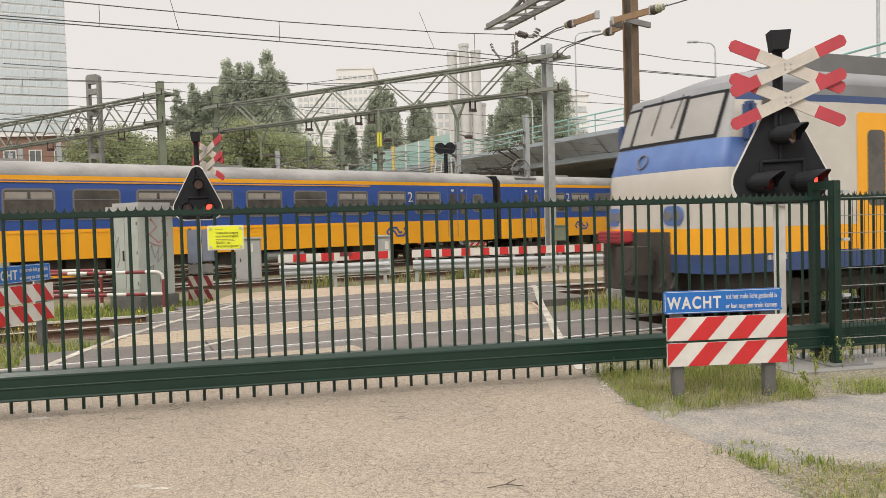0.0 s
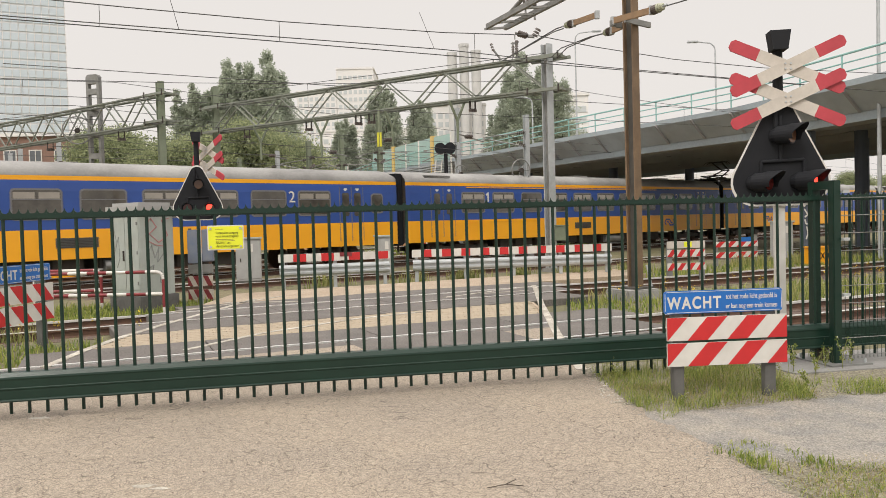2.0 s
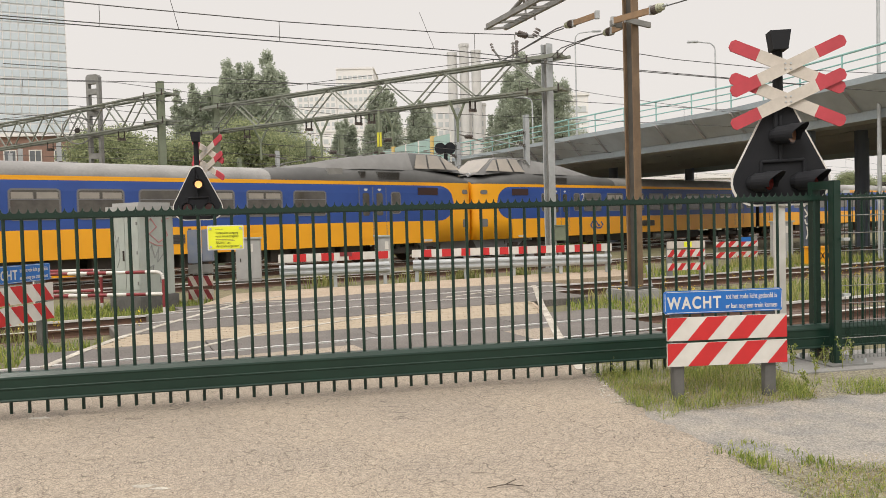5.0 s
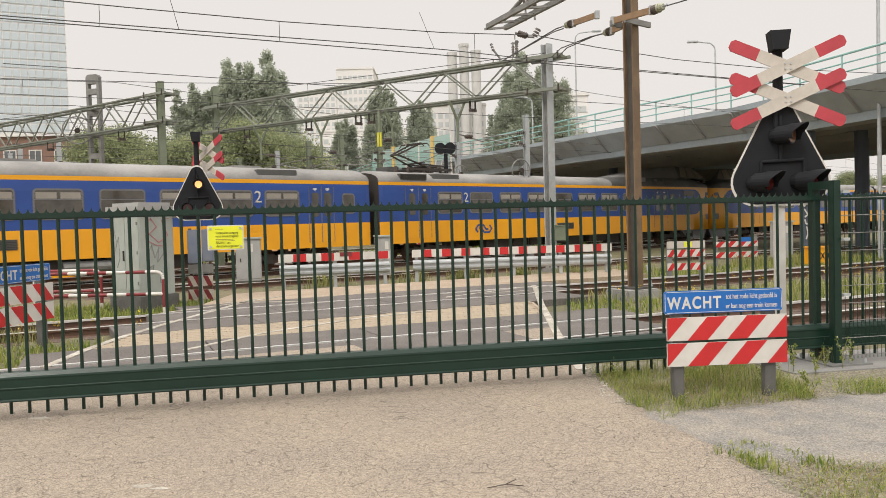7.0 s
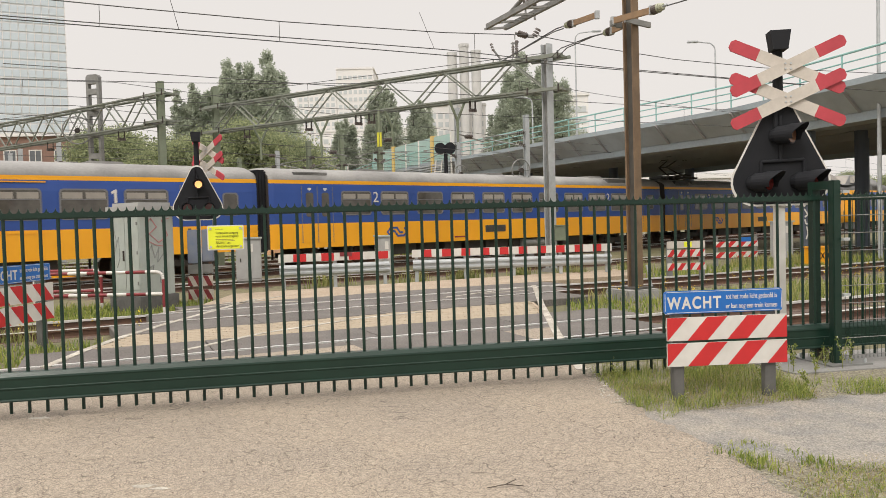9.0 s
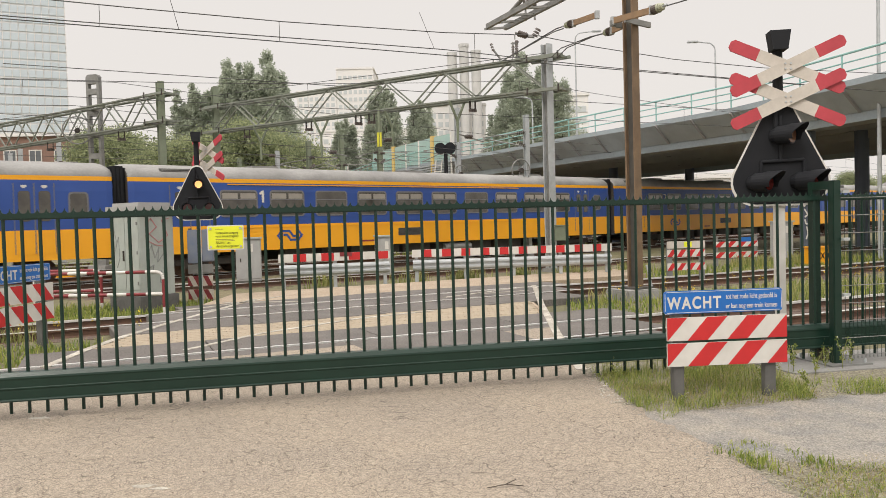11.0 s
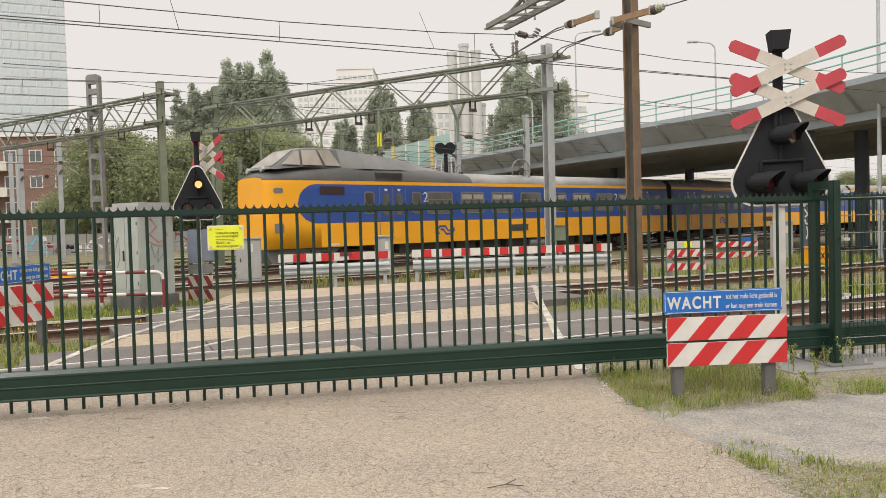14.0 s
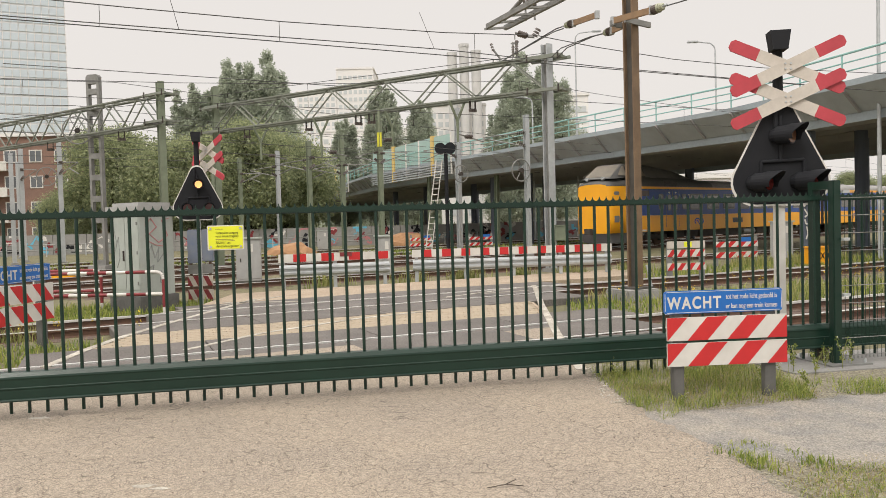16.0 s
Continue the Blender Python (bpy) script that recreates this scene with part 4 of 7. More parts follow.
            v.co.y *= 0.8
        elif v.co.z < 0.5:
            v.co.x = 2.6
    part("snow_plough", bm, M["gasket"], ob, "dark grey front skirt")
    bm = B()
    rod(bm, (0.4, 0, 0.95), (-0.45, 0, 0.95), 0.12, 10)
    box(bm, -0.55, -0.3, -0.2, 0.2, 0.78, 1.12)
    part("coupler", bm, M["dark"], ob)
    for s in (-1, 1):
        for shape in (rounded(-0.19, 0.19, 2.98, 3.18, 0.08), rounded(-0.18, 0.18, 1.45, 1.82, 0.05)):
            bm = B()
            plate(bm, shape, -0.02, 0.02)
            part("nose_vent", bm, M["gasket"], ob, "dark side grille", pose(0.52, s * 1.275, 0, 0, 0, -10 * s * -1))
    bm = B()
    box(bm, 2.3, 3.45, sd * 1.405, sd * 1.43, 2.93, 3.25)
    part("destination_display", bm, M["display"], ob, "dark brown destination display")
    both_sides("window", NARROW[0], ob, 4.68, NARROW[1])
    doors(ob, 5.9, 0.35)
    if sd < 0:
        both_sides("window", NARROW[0], ob, 7.22, NARROW[1])
        number_class(ob, 7.57, "2", sd)
    for k in range(8):
        wv = WIN if k % 3 != 1 else WIN_DARK
        both_sides("window", wv[0], ob, L - (4.37 + k * 2.0 if sd < 0 else 4.23 + k * 1.97), wv[1])
    if sd > 0:
        doors(ob, L - 2.36, 0.36)
    else:
        doors(ob, L - 2.62, 0.29)
        both_sides("window", SMALL[0], ob, L - 1.33, SMALL[1])
    number_class(ob, L - 5.54 if sd < 0 else L - 5.05, "2", sd)
    logo(ob, on_side(sd, 8.87 if sd < 0 else L - 6.3, 1.36, 1.432), M["blue"])
    vent(ob, 13.7 if sd < 0 else L - 12.26, 1.3, 1.2, 1.52, sd)
    grilles = [(5.03, 6.5, 3.52, 3.86)] if sd < 0 else [(4.4, 5.6, 3.56, 3.9), (6.2, 6.5, 3.6, 3.9), (L - 2.9, L - 1.4, 3.54, 3.84)]
    for x0, x1, z0, z1 in grilles:
        bm = B()
        box(bm, x0, x1, sd * 1.2, sd * 1.38, z0, z1)
        rl = part("roof_grille", bm, M["roof_dark"], ob, "dark roof side grille")
        bm = B()
        n = int((z1 - z0) / 0.045)
        for i in range(n):
            box(bm, x0 + 0.04, x1 - 0.04, sd * 1.3, sd * 1.40, z0 + 0.02 + i * 0.045, z0 + 0.035 + i * 0.045)
        part("louvres", bm, M["dark"], rl)
    if sd > 0:
        boxpart("roof_panel", (L - 4.87, L - 3.29, 1.0, 1.36, 3.54, 3.86), M["roof_dark"], ob, "dark roof grille", bevel=0.02)
        boxpart("roof_hatch", (7.3, 8.0, 1.1, 1.345, 3.6, 4.0), M["roof"], ob, "hatch in the roof's shoulder", bevel=0.02)
    if panto:
        pantograph(ob, L - 3.1)
    bogie(ob, 3.9), bogie(ob, L - 3.6)
    underframe(ob, 6.4, L - 6.2)
    boxpart("fleet_number", (2.7, 3.15, sd * 1.41, sd * 1.424, 0.88, 0.98), M["white"], ob)
    return ob


M["cab_glass"] = material("tinted_cab_glass", (0.33, 0.29, 0.24), 0.08, color2=(0.24, 0.22, 0.19), scale=1)

# (thing, place of its local origin along the track at the start, runs forward)
TRAIN = [
    (nose_car(26.95, sd=1), 74.8, False),
    (middle_car(26.55, "2", panto=True), 21.3, True),
    (middle_car(26.67, "1", True, "2", emblem=20.5), -5.37, True),
    (nose_car(26.93), -32.3, True),
    (nose_car(26.95, True, 1), -32.5, False),
    (middle_car(26.45, dark_panel=True), -85.9, True),
    (middle_car(26.64, "1", True, "1"), -112.54, True),
    (nose_car(26.96), -139.5, True),
]


def run(t):
    """How far the intercity train has gone; it gathers speed and eases off at the end."""
    return 10.38 * t + 0.0165 * t * t - 0.1 * max(0.0, t - 14) ** 2


# ---- local train ----
def sprinter():
    """Local x runs from the rear end (0) forward."""
    ob = thing("local_train", "white, yellow and blue local train, moving away", "train")
    L = 25.0
    W = 1.42
    def inset(z):
        return 0.0 if z < 2.3 else 0.16 * (z - 2.3) / 1.25
    def front_x(y, z):
        """Where the raked, rounded end stands at a height and a distance from the middle."""
        rake = 0.0 if z < 1.5 else 0.05 * (z - 1.5) / 0.86 if z < 2.36 else 0.05 + 0.46 * (z - 2.36) / 1.2
        return rake - 0.06 + 0.24 * min(1.0, abs(y) / W) ** 8 + 0.04 * (y / W) ** 2
    zs = [0.80, 0.95, 1.08, 1.28, 1.47, 1.75, 2.05, 2.36, 2.58, 2.80, 3.05, 3.36, 3.47, 3.64]
    roof = [(0.97, 3.74), (0.86, 3.86), (0.66, 3.95), (0.36, 4.02), (0.0, 4.04)]
    ys = [-1.0 + k / 14 for k in range(29)]
    def skin(y0, y1, z0, z1, off, n=6):
        """A patch of the end face, lifted off it by off."""
        bm = B()
        g = [[bm.verts.new((front_x(y, z) - off, y, z)) for y in [y0 + (y1 - y0) * i / n for i in range(n + 1)]] for z in [z0 + (z1 - z0) * k / n for k in range(n + 1)]]
        for a, b in zip(g, g[1:]):
            for i in range(n):
                bm.faces.new((a[i], a[i + 1], b[i + 1], b[i])).smooth = True
        return bm
    bm = B()
    grid = [[bm.verts.new((front_x(q * (W - inset(z)), z), q * (W - inset(z)), z)) for q in ys] for z in zs]
    for k, (a, b) in enumerate(zip(grid, grid[1:])):
        zm = (zs[k] + zs[k + 1]) / 2
        for i in range(28):
            f = bm.faces.new((a[i], a[i + 1], b[i + 1], b[i]))
            f.smooth = True
            f.material_index = 2 if zm < 1.08 else 1 if zm < 1.47 else 0 if zm < 2.36 else 5 if zm < 2.8 else 6 if zm < 3.47 else 3
    # sides, from the rounded end to full width
    for sg, col in ((-1, 0), (1, 28)):
        cols = [[grid[k][col] for k in range(len(zs))]]
        for x in (0.95, 1.35, 1.9, 2.5, 8.0, 16.0, L):
            fade = max(0.0, 1 - (x - 0.5) / 2.0)
            cols.append([bm.verts.new((x, sg * (W - inset(z) * fade), z)) for z in zs])
        for c, (a, b) in enumerate(zip(cols, cols[1:])):
            for k in range(len(zs) - 1):
                f = bm.faces.new((a[k], b[k], b[k + 1], a[k + 1]))
                zm = (zs[k] + zs[k + 1]) / 2
                f.material_index = 2 if zm < 1.08 else 1 if zm < 1.47 else 5 if c == 0 and 2.36 < zm < 2.8 else 2 if 3.36 < zm < 3.47 else 3 if zm > 3.47 else 0
        # roof shoulder on this side
        rows = [[c[-1] for c in cols]]
        for q, z in roof:
            line = []
            for i, x in enumerate((None, 0.95, 1.35, 1.9, 2.5, 8.0, 16.0, L)):
                low = 0.12 if i == 0 else 0.08 if i == 1 else 0.03 if i == 2 else 0.0
                wide = (W - inset(3.64) * max(0.0, 1 - ((x or 0.9) - 0.5) / 2.0)) * q
                line.append(bm.verts.new((front_x(wide, 3.64) + 0.35 * (z - 3.64) / 0.4 if i == 0 else max(x, front_x(wide, 3.64) + 0.4), sg * wide, z - low * (z - 3.64) / 0.4 * 3)))
            rows.append(line)
        for a, b in zip(rows, rows[1:]):
            for i in range(7):
                f = bm.faces.new((a[i], a[i + 1], b[i + 1], b[i]))
                f.smooth = True
                f.material_index = 3
        # end of the roof over the windscreen
        head = [grid[-1][i] for i in (range(0, 15) if sg < 0 else range(28, 13, -1))]
        end = [r[0] for r in rows]
        bm.faces.new(head + end[:0:-1]).material_index = 3
    part("body", bm, [M["sgm_white"], M["yellow"], M["sgm_blue"], M["sgm_roof"], M["dark"], M["sgm_front"], M["sgm_pillar"]], ob)
    for y0, y1, z0, z1 in ((0.80, 1.16, 2.86, 3.46), (-0.36, 0.72, 2.86, 3.5), (-1.14, -0.46, 2.86, 3.48)):
        fr = part("windscreen_frame", skin(y0 - 0.055, y1 + 0.055, z0 - 0.05, z1 + 0.05, 0.012), M["black"], ob, "dark rubber window surround")
        part("windscreen", skin(y0, y1, z0, z1, 0.02), M["screen"], fr, "grey windscreen pane")
    for s in (-1, 1):
        bm = B()
        def wall_y(x, z):
            return s * (W - inset(z) * max(0.0, 1 - (x - 0.5) / 2.0) + 0.012)
        bm.faces.new([bm.verts.new((x, wall_y(x, z), z)) for x, z in ((0.93, 2.80), (1.42, 2.78), (1.42, 3.42), (1.0, 3.40))])
        part("cab_side_window", bm, M["glass"], ob, "dark cab side window")
        boxpart("mirror", (0.50, 0.66, s * 1.50 - 0.1, s * 1.50 + 0.1, 2.72, 3.30), M["sgm_blue"], ob, "blue mirror housing", bevel=0.04)
    bm = B()
    bar(bm, (front_x(0.2, 3.6) - 0.05, 0.2, 3.58), (front_x(0.25, 3.0) - 0.04, 0.25, 2.98), 0.012)
    bar(bm, (front_x(-0.3, 3.6) - 0.05, -0.30, 3.58), (front_x(-0.22, 3.05) - 0.04, -0.22, 3.05), 0.012)
    part("wiper", bm, M["black"], ob)
    bm = B()
    for k in range(20):
        a0, a1 = k * math.tau / 20, (k + 1) * math.tau / 20
        p = [(front_x(0.3, 2.56 + 0.11 * math.sin(a)) - 0.02, 0.3 + 0.11 * math.cos(a), 2.56 + 0.11 * math.sin(a)) for a in (a0, a1)]
        rod(bm, p[0], p[1], 0.016, 6)
    part("lamp_ring", bm, M["gasket"], ob, "dark ring of the closed front lamp")
    for y in (-0.55, 0.98):
        bm = B()
        plate(bm, rounded(-0.23, 0.23, 1.52, 1.82, 0.14, 5), -0.02, 0.02)
        lc = part("lamp_cluster", bm, M["sgm_front"], ob, "blue-rimmed lamp cluster", pose(front_x(y, 1.7), y, 0, 0, 0, -90))
        for dx in (-0.10, 0.10):
            bm = B()
            rod(bm, (dx, -0.015, 1.67), (dx, -0.03, 1.67), 0.085, 18)
            part("lens", bm, M["gasket"], lc, "dull lamp glass")
    bm = B()
    for i in range(7):
        box(bm, -0.03, 0.03, 0.06, 0.68, 1.54 + i * 0.045, 1.562 + i * 0.045)
    part("front_grille", bm, M["gasket"], ob)
    pad = boxpart("buffer_pad", (-0.30, 0.15, 0.45, 1.12, 1.24, 1.44), M["dull_red"], ob, "red ribbed buffer pad", bevel=0.03)
    for z in (1.27, 1.33, 1.39):
        boxpart("rib", (-0.315, -0.29, 0.48, 1.09, z, z + 0.025), M["maroon"], pad)
    boxpart("coupler_pocket", (-0.06, 0.3, -0.5, 1.3, 0.45, 1.43), M["dark"], ob, "dark coupler recess", bevel=0.01)
    bm = B()
    rod(bm, (0.5, 0, 0.98), (-0.42, 0, 0.98), 0.13, 12)
    box(bm, -0.55, -0.2, -0.24, 0.24, 0.76, 1.2)
    rod(bm, (-0.56, 0, 0.98), (-0.44, 0, 0.98), 0.16, 14)
    for y in (-0.6, -0.35, 0.4, 0.7):
        rod(bm, (0.1, y, 1.0), (-0.15, y, 0.55), 0.025, 8)
    part("coupler", bm, M["dark"], ob, "dark automatic coupler with hoses")
    bm = B()
    vs = box(bm, 0.3, 1.6, -1.28, 1.28, 0.28, 0.82)
    part("skirt", bm, M["dark"], ob)
    for x in (3.72, 12.0, 19.0):
        for dx in (-0.44, 0.44):
            bm = B()
            plate(bm, rounded(-0.42, 0.42, 1.05, 3.22, 0.06), -0.012, 0.01)
            d = part("door", bm, M["yellow"], ob, "yellow passenger door", pose(x + dx, -1.42, 0))
            bm = B()
            plate(bm, rounded(-0.2, 0.2, 1.75, 2.95, 0.09), -0.016, -0.008)
            part("door_window", bm, M["glass"], d)
    for x in (6.3, 8.3, 10.2, 14.2, 16.2):
        both_sides("window", WIN[0], ob, x, WIN[1])
    bm = B()
    vs = box(bm, 2.35, 7.5, -1.15, 1.15, 3.8, 4.22)
    for v in vs:
        if v.co.z > 4.2:
            v.co.y *= 0.86
            v.co.x += 0.25 if v.co.x < 5 else -0.25
    part("roof_unit", bm, M["roof_dark"], ob, "dark roof equipment box")
    bogie(ob, 2.9), bogie(ob, 21)
    underframe(ob, 5.2, 18.5)
    bm = B()
    for z in (0.45, 0.7):
        box(bm, 3.7, 4.6, -1.42, -1.2, z, z + 0.03)
    part("step", bm, M["galv_dark"], ob)
    for k in range(4):
        boxpart("fleet_digit", (0.98 + k * 0.10, 1.04 + k * 0.10, -1.43, -1.41, 0.98, 1.05), M["white"], ob)
    return ob


M["sgm_pillar"] = material("pale_window_pillar", (0.36, 0.36, 0.355), 0.5, color2=(0.26, 0.26, 0.26), scale=1.5)
M["screen"] = material("grey_windscreen", (0.36, 0.35, 0.33), 0.12, color2=(0.28, 0.27, 0.25), scale=1)
LOCAL = sprinter()


# ---- trackside cabinets, barriers and signs ----
def danger_sign():
    ob = thing("danger_sign", "fluorescent yellow warning plate hung on the green gate", "sign", GATE @ pose(2.0, -0.03, 1.575))
    bm = B()
    plate(bm, rounded(-0.165, 0.165, -0.115, 0.115, 0.012), -0.004, 0.004)
    pl = part("plate", bm, M["white"], ob, "white backing plate")
    bm = B()
    plate(bm, rounded(-0.155, 0.155, -0.105, 0.105, 0.01), -0.007, -0.003)
    part("face", bm, M["sign_yellow"], pl)
    for i, (txt, z, s, w) in enumerate((("Verboden toegang", 0.035, 0.034, 0.205), ("voor onbevoegden", 0.004, 0.034, 0.205), ("Aanrijd- en", -0.058, 0.034, 0.13), ("elektrocutiegevaar !", -0.088, 0.034, 0.22))):
        lettering("words", txt, s, M["black"], pl, pose(-0.09, -0.009, z) @ UPRIGHT, width=w, bold=-0.0007)
    bm = B()
    for z, w in ((0.078, 0.07), (-0.018, 0.16), (-0.032, 0.17)):
        box(bm, -0.09, -0.09 + w, -0.0085, -0.006, z, z + 0.0035)
    part("small_print", bm, M["mast_brown"], pl)
    for x in (-0.135, 0.135):
        for z in (-0.085, 0.085):
            bm = B()
            rod(bm, (x, -0.014, z), (x, 0.02, z), 0.012, 10)
            part("clamp_bolt", bm, M["galv"], ob)


danger_sign()


def relay_cabinet():
    ob = thing("relay_cabinet", "grey-green trackside cabinet with graffiti on a concrete plinth", "cabinet", pose(-6.72, 17.55, GROUND, 0, 0, -32))
    boxpart("plinth", (-1.06, 0.06, -0.06, 0.98, 0, 0.36), M["post_grey"], ob, "dark concrete base", bevel=0.015)
    boxpart("body", (-1.0, 0.0, 0.0, 0.92, 0.36, 2.28), M["cab_grey"], ob, bevel=0.012)
    bm = B()
    slab = [(-1.07, -0.08), (0.07, -0.08), (0.07, 1.0), (-1.07, 1.0)]
    slabxy(bm, slab, 2.28, 2.38)
    slabxy(bm, [(x * 0.8 - 0.1, y * 0.8 + 0.09) for x, y in slab], 2.375, 2.46)
    part("roof", bm, M["cab_light"], ob, "pale overhanging lid")
    for x0 in (-0.97, -0.49):
        d = boxpart("door", (x0, x0 + 0.46, -0.014, 0.0, 0.5, 2.12), M["cab_grey"], ob, bevel=0.004)
        for z in (0.62, 1.3, 1.95):
            boxpart("hinge", (x0 + (0.02 if x0 < -0.9 else 0.40), x0 + (0.05 if x0 < -0.9 else 0.43), -0.03, -0.012, z, z + 0.07), M["galv_dark"], d)
    boxpart("handle", (-0.56, -0.535, -0.045, -0.012, 1.15, 1.38), M["dark"], ob, "black lever handle")
    # graffiti strokes, thin sprayed lines
    for mat, side, pts in ((M["spray_pink"], 1, [(0.15, 1.95), (0.3, 2.1), (0.45, 1.9), (0.25, 1.75), (0.5, 1.55), (0.75, 1.7), (0.6, 2.05), (0.8, 2.1)]), (M["spray_pink"], 1, [(0.2, 2.0), (0.2, 1.6), (0.4, 1.5), (0.7, 1.45)]), (M["spray_grey"], 1, [(0.2, 1.3), (0.3, 1.5), (0.38, 1.2), (0.5, 1.45), (0.45, 1.1), (0.62, 1.3), (0.7, 1.05)]), (M["spray_grey"], 1, [(0.15, 0.95), (0.35, 1.05), (0.3, 0.85), (0.55, 0.9), (0.5, 0.65), (0.6, 0.6)]), (M["spray_grey"], 0, [(-0.9, 2.0), (-0.8, 1.6), (-0.86, 1.35), (-0.72, 1.7), (-0.7, 1.2), (-0.8, 1.0)])):
        bm = B()
        for a, b in zip(pts, pts[1:]):
            if side:
                bar(bm, (0.004, a[0], a[1]), (0.004, b[0], b[1]), 0.018)
            else:
                bar(bm, (a[0], -0.016, a[1]), (b[0], -0.016, b[1]), 0.012)
        part("graffiti", bm, mat, ob, "sprayed scribble")


M["spray_pink"] = material("faded_pink_spray", (0.55, 0.17, 0.19), 0.7, color2=(0.42, 0.2, 0.2), scale=6)
M["spray_grey"] = material("grey_spray", (0.20, 0.215, 0.21), 0.7, color2=(0.28, 0.29, 0.28), scale=6)
relay_cabinet()


def tube_barrier(at, L):
    ob = thing("tube_barrier", "red and white banded tube barrier standing in grass", "barrier", at, "tube barriers")
    r, turn = 0.036, 0.16
    for z in (0.95, 0.48):
        k, x = 0, -L
        while x < -turn - 1e-6:
            x1 = min(x + 0.42, -turn)
            bm = B()
            rod(bm, (x, 0, z), (x1, 0, z), r, 12, caps=False)
            part("band", bm, M["maroon"] if k % 2 else M["white"], ob, smooth=True)
            x, k = x1, k + 1
        if z < 0.9:
            bm = B()
            rod(bm, (-turn, 0, z), (0, 0, z), r, 12)
            part("band", bm, M["white"], ob)
    bm = B()
    n = 6
    for i in range(n):
        a0, a1 = radians(90 * i / n), radians(90 * (i + 1) / n)
        rod(bm, (-turn + turn * math.sin(a0), 0, 0.95 - turn + turn * math.cos(a0)), (-turn + turn * math.sin(a1), 0, 0.95 - turn + turn * math.cos(a1)), r, 12)
    part("bend", bm, M["white"], ob, smooth=True)
    for z0, z1, m in ((0.52, 0.79, "maroon"), (0.2, 0.52, "maroon"), (-0.1, 0.2, "white")):
        bm = B()
        rod(bm, (0, 0, z0), (0, 0, z1), r, 12)
        part("post_band", bm, M[m], ob)
    bm = B()
    rod(bm, (-L + 0.1, 0, -0.1), (-L + 0.1, 0, 0.95), r, 12)
    part("post", bm, M["white"], ob)


tube_barrier(pose(-5.92, 16.68, GROUND, 0, 0, -3), 2.9)
tube_barrier(pose(-7.85, 18.1, GROUND, 0, 0, -2), 2.6)


def junction_box():
    ob = thing("junction_box", "blue-grey box on two rusty posts with striped boards below", "junction box", pose(-6.05, 19.7, GROUND))
    for x in (-0.24, 0.24):
        boxpart("post", (x - 0.03, x + 0.03, -0.03, 0.03, 0, 1.85), M["rust"], ob)
    boxpart("box", (-0.30, -0.02, -0.06, 0.16, 0.98, 1.82), M["box_blue"], ob, "weathered blue steel box", bevel=0.02)
    boxpart("box", (0.06, 0.32, -0.06, 0.16, 1.02, 1.82), M["box_blue"], ob, "weathered blue steel box", bevel=0.02)
    boxpart("shelf", (-0.3, 0.3, -0.05, 0.06, 0.72, 0.95), M["galv_dark"], ob)
    striped_plank(ob, 0.62, 0.25, 0.42, 5, (M["maroon"], M["cream"]), -1, -0.06)
    striped_plank(ob, 0.62, 0.25, 0.08, 5, (M["maroon"], M["cream"]), -1, -0.06)


M["box_blue"] = material("weathered_blue", (0.13, 0.17, 0.27), 0.6, color2=(0.2, 0.22, 0.26), scale=4)
junction_box()


def grey_cabinet(at, w, h, label):
    ob = thing("equipment_cabinet", label, "cabinet", at, "grey equipment cabinets")
    boxpart("body", (-w / 2, w / 2, 0, 0.45, 0.12, h), M["cab_light"], ob, bevel=0.012)
    boxpart("door", (-w / 2 + 0.10, w / 2 - 0.03, -0.015, 0.0, 0.2, h - 0.08), M["cab_light"], ob, bevel=0.004)
    boxpart("lid", (-w / 2 - 0.04, w / 2 + 0.04, -0.05, 0.5, h, h + 0.045), M["cab_grey"], ob)
    boxpart("label_plate", (0.02, 0.14, -0.02, -0.013, h - 0.42, h - 0.16), M["white"], ob, "small white label")
    boxpart("lock", (-w / 2 + 0.13, -w / 2 + 0.16, -0.035, -0.01, h * 0.5, h * 0.5 + 0.12), M["dark"], ob)
    boxpart("foot", (-w / 2 + 0.03, w / 2 - 0.03, 0.05, 0.4, -0.05, 0.12), M["concrete"], ob)


grey_cabinet(pose(-6.25, 25.4, GROUND, 0, 0, 14), 0.80, 1.48, "light grey steel cabinet with small label")
grey_cabinet(pose(-1.95, 26.3, GROUND, 0, 0, 14), 0.50, 1.42, "narrow light grey cabinet behind the guard rail")
grey_cabinet(pose(13.2, 30.5, GROUND, 0, 0, 10), 0.7, 1.5, "light grey cabinet beside the far track")
grey_cabinet(pose(-9.0, 60.0, GROUND, 0, 0, 10), 1.0, 1.5, "pale cabinet far across the tracks")


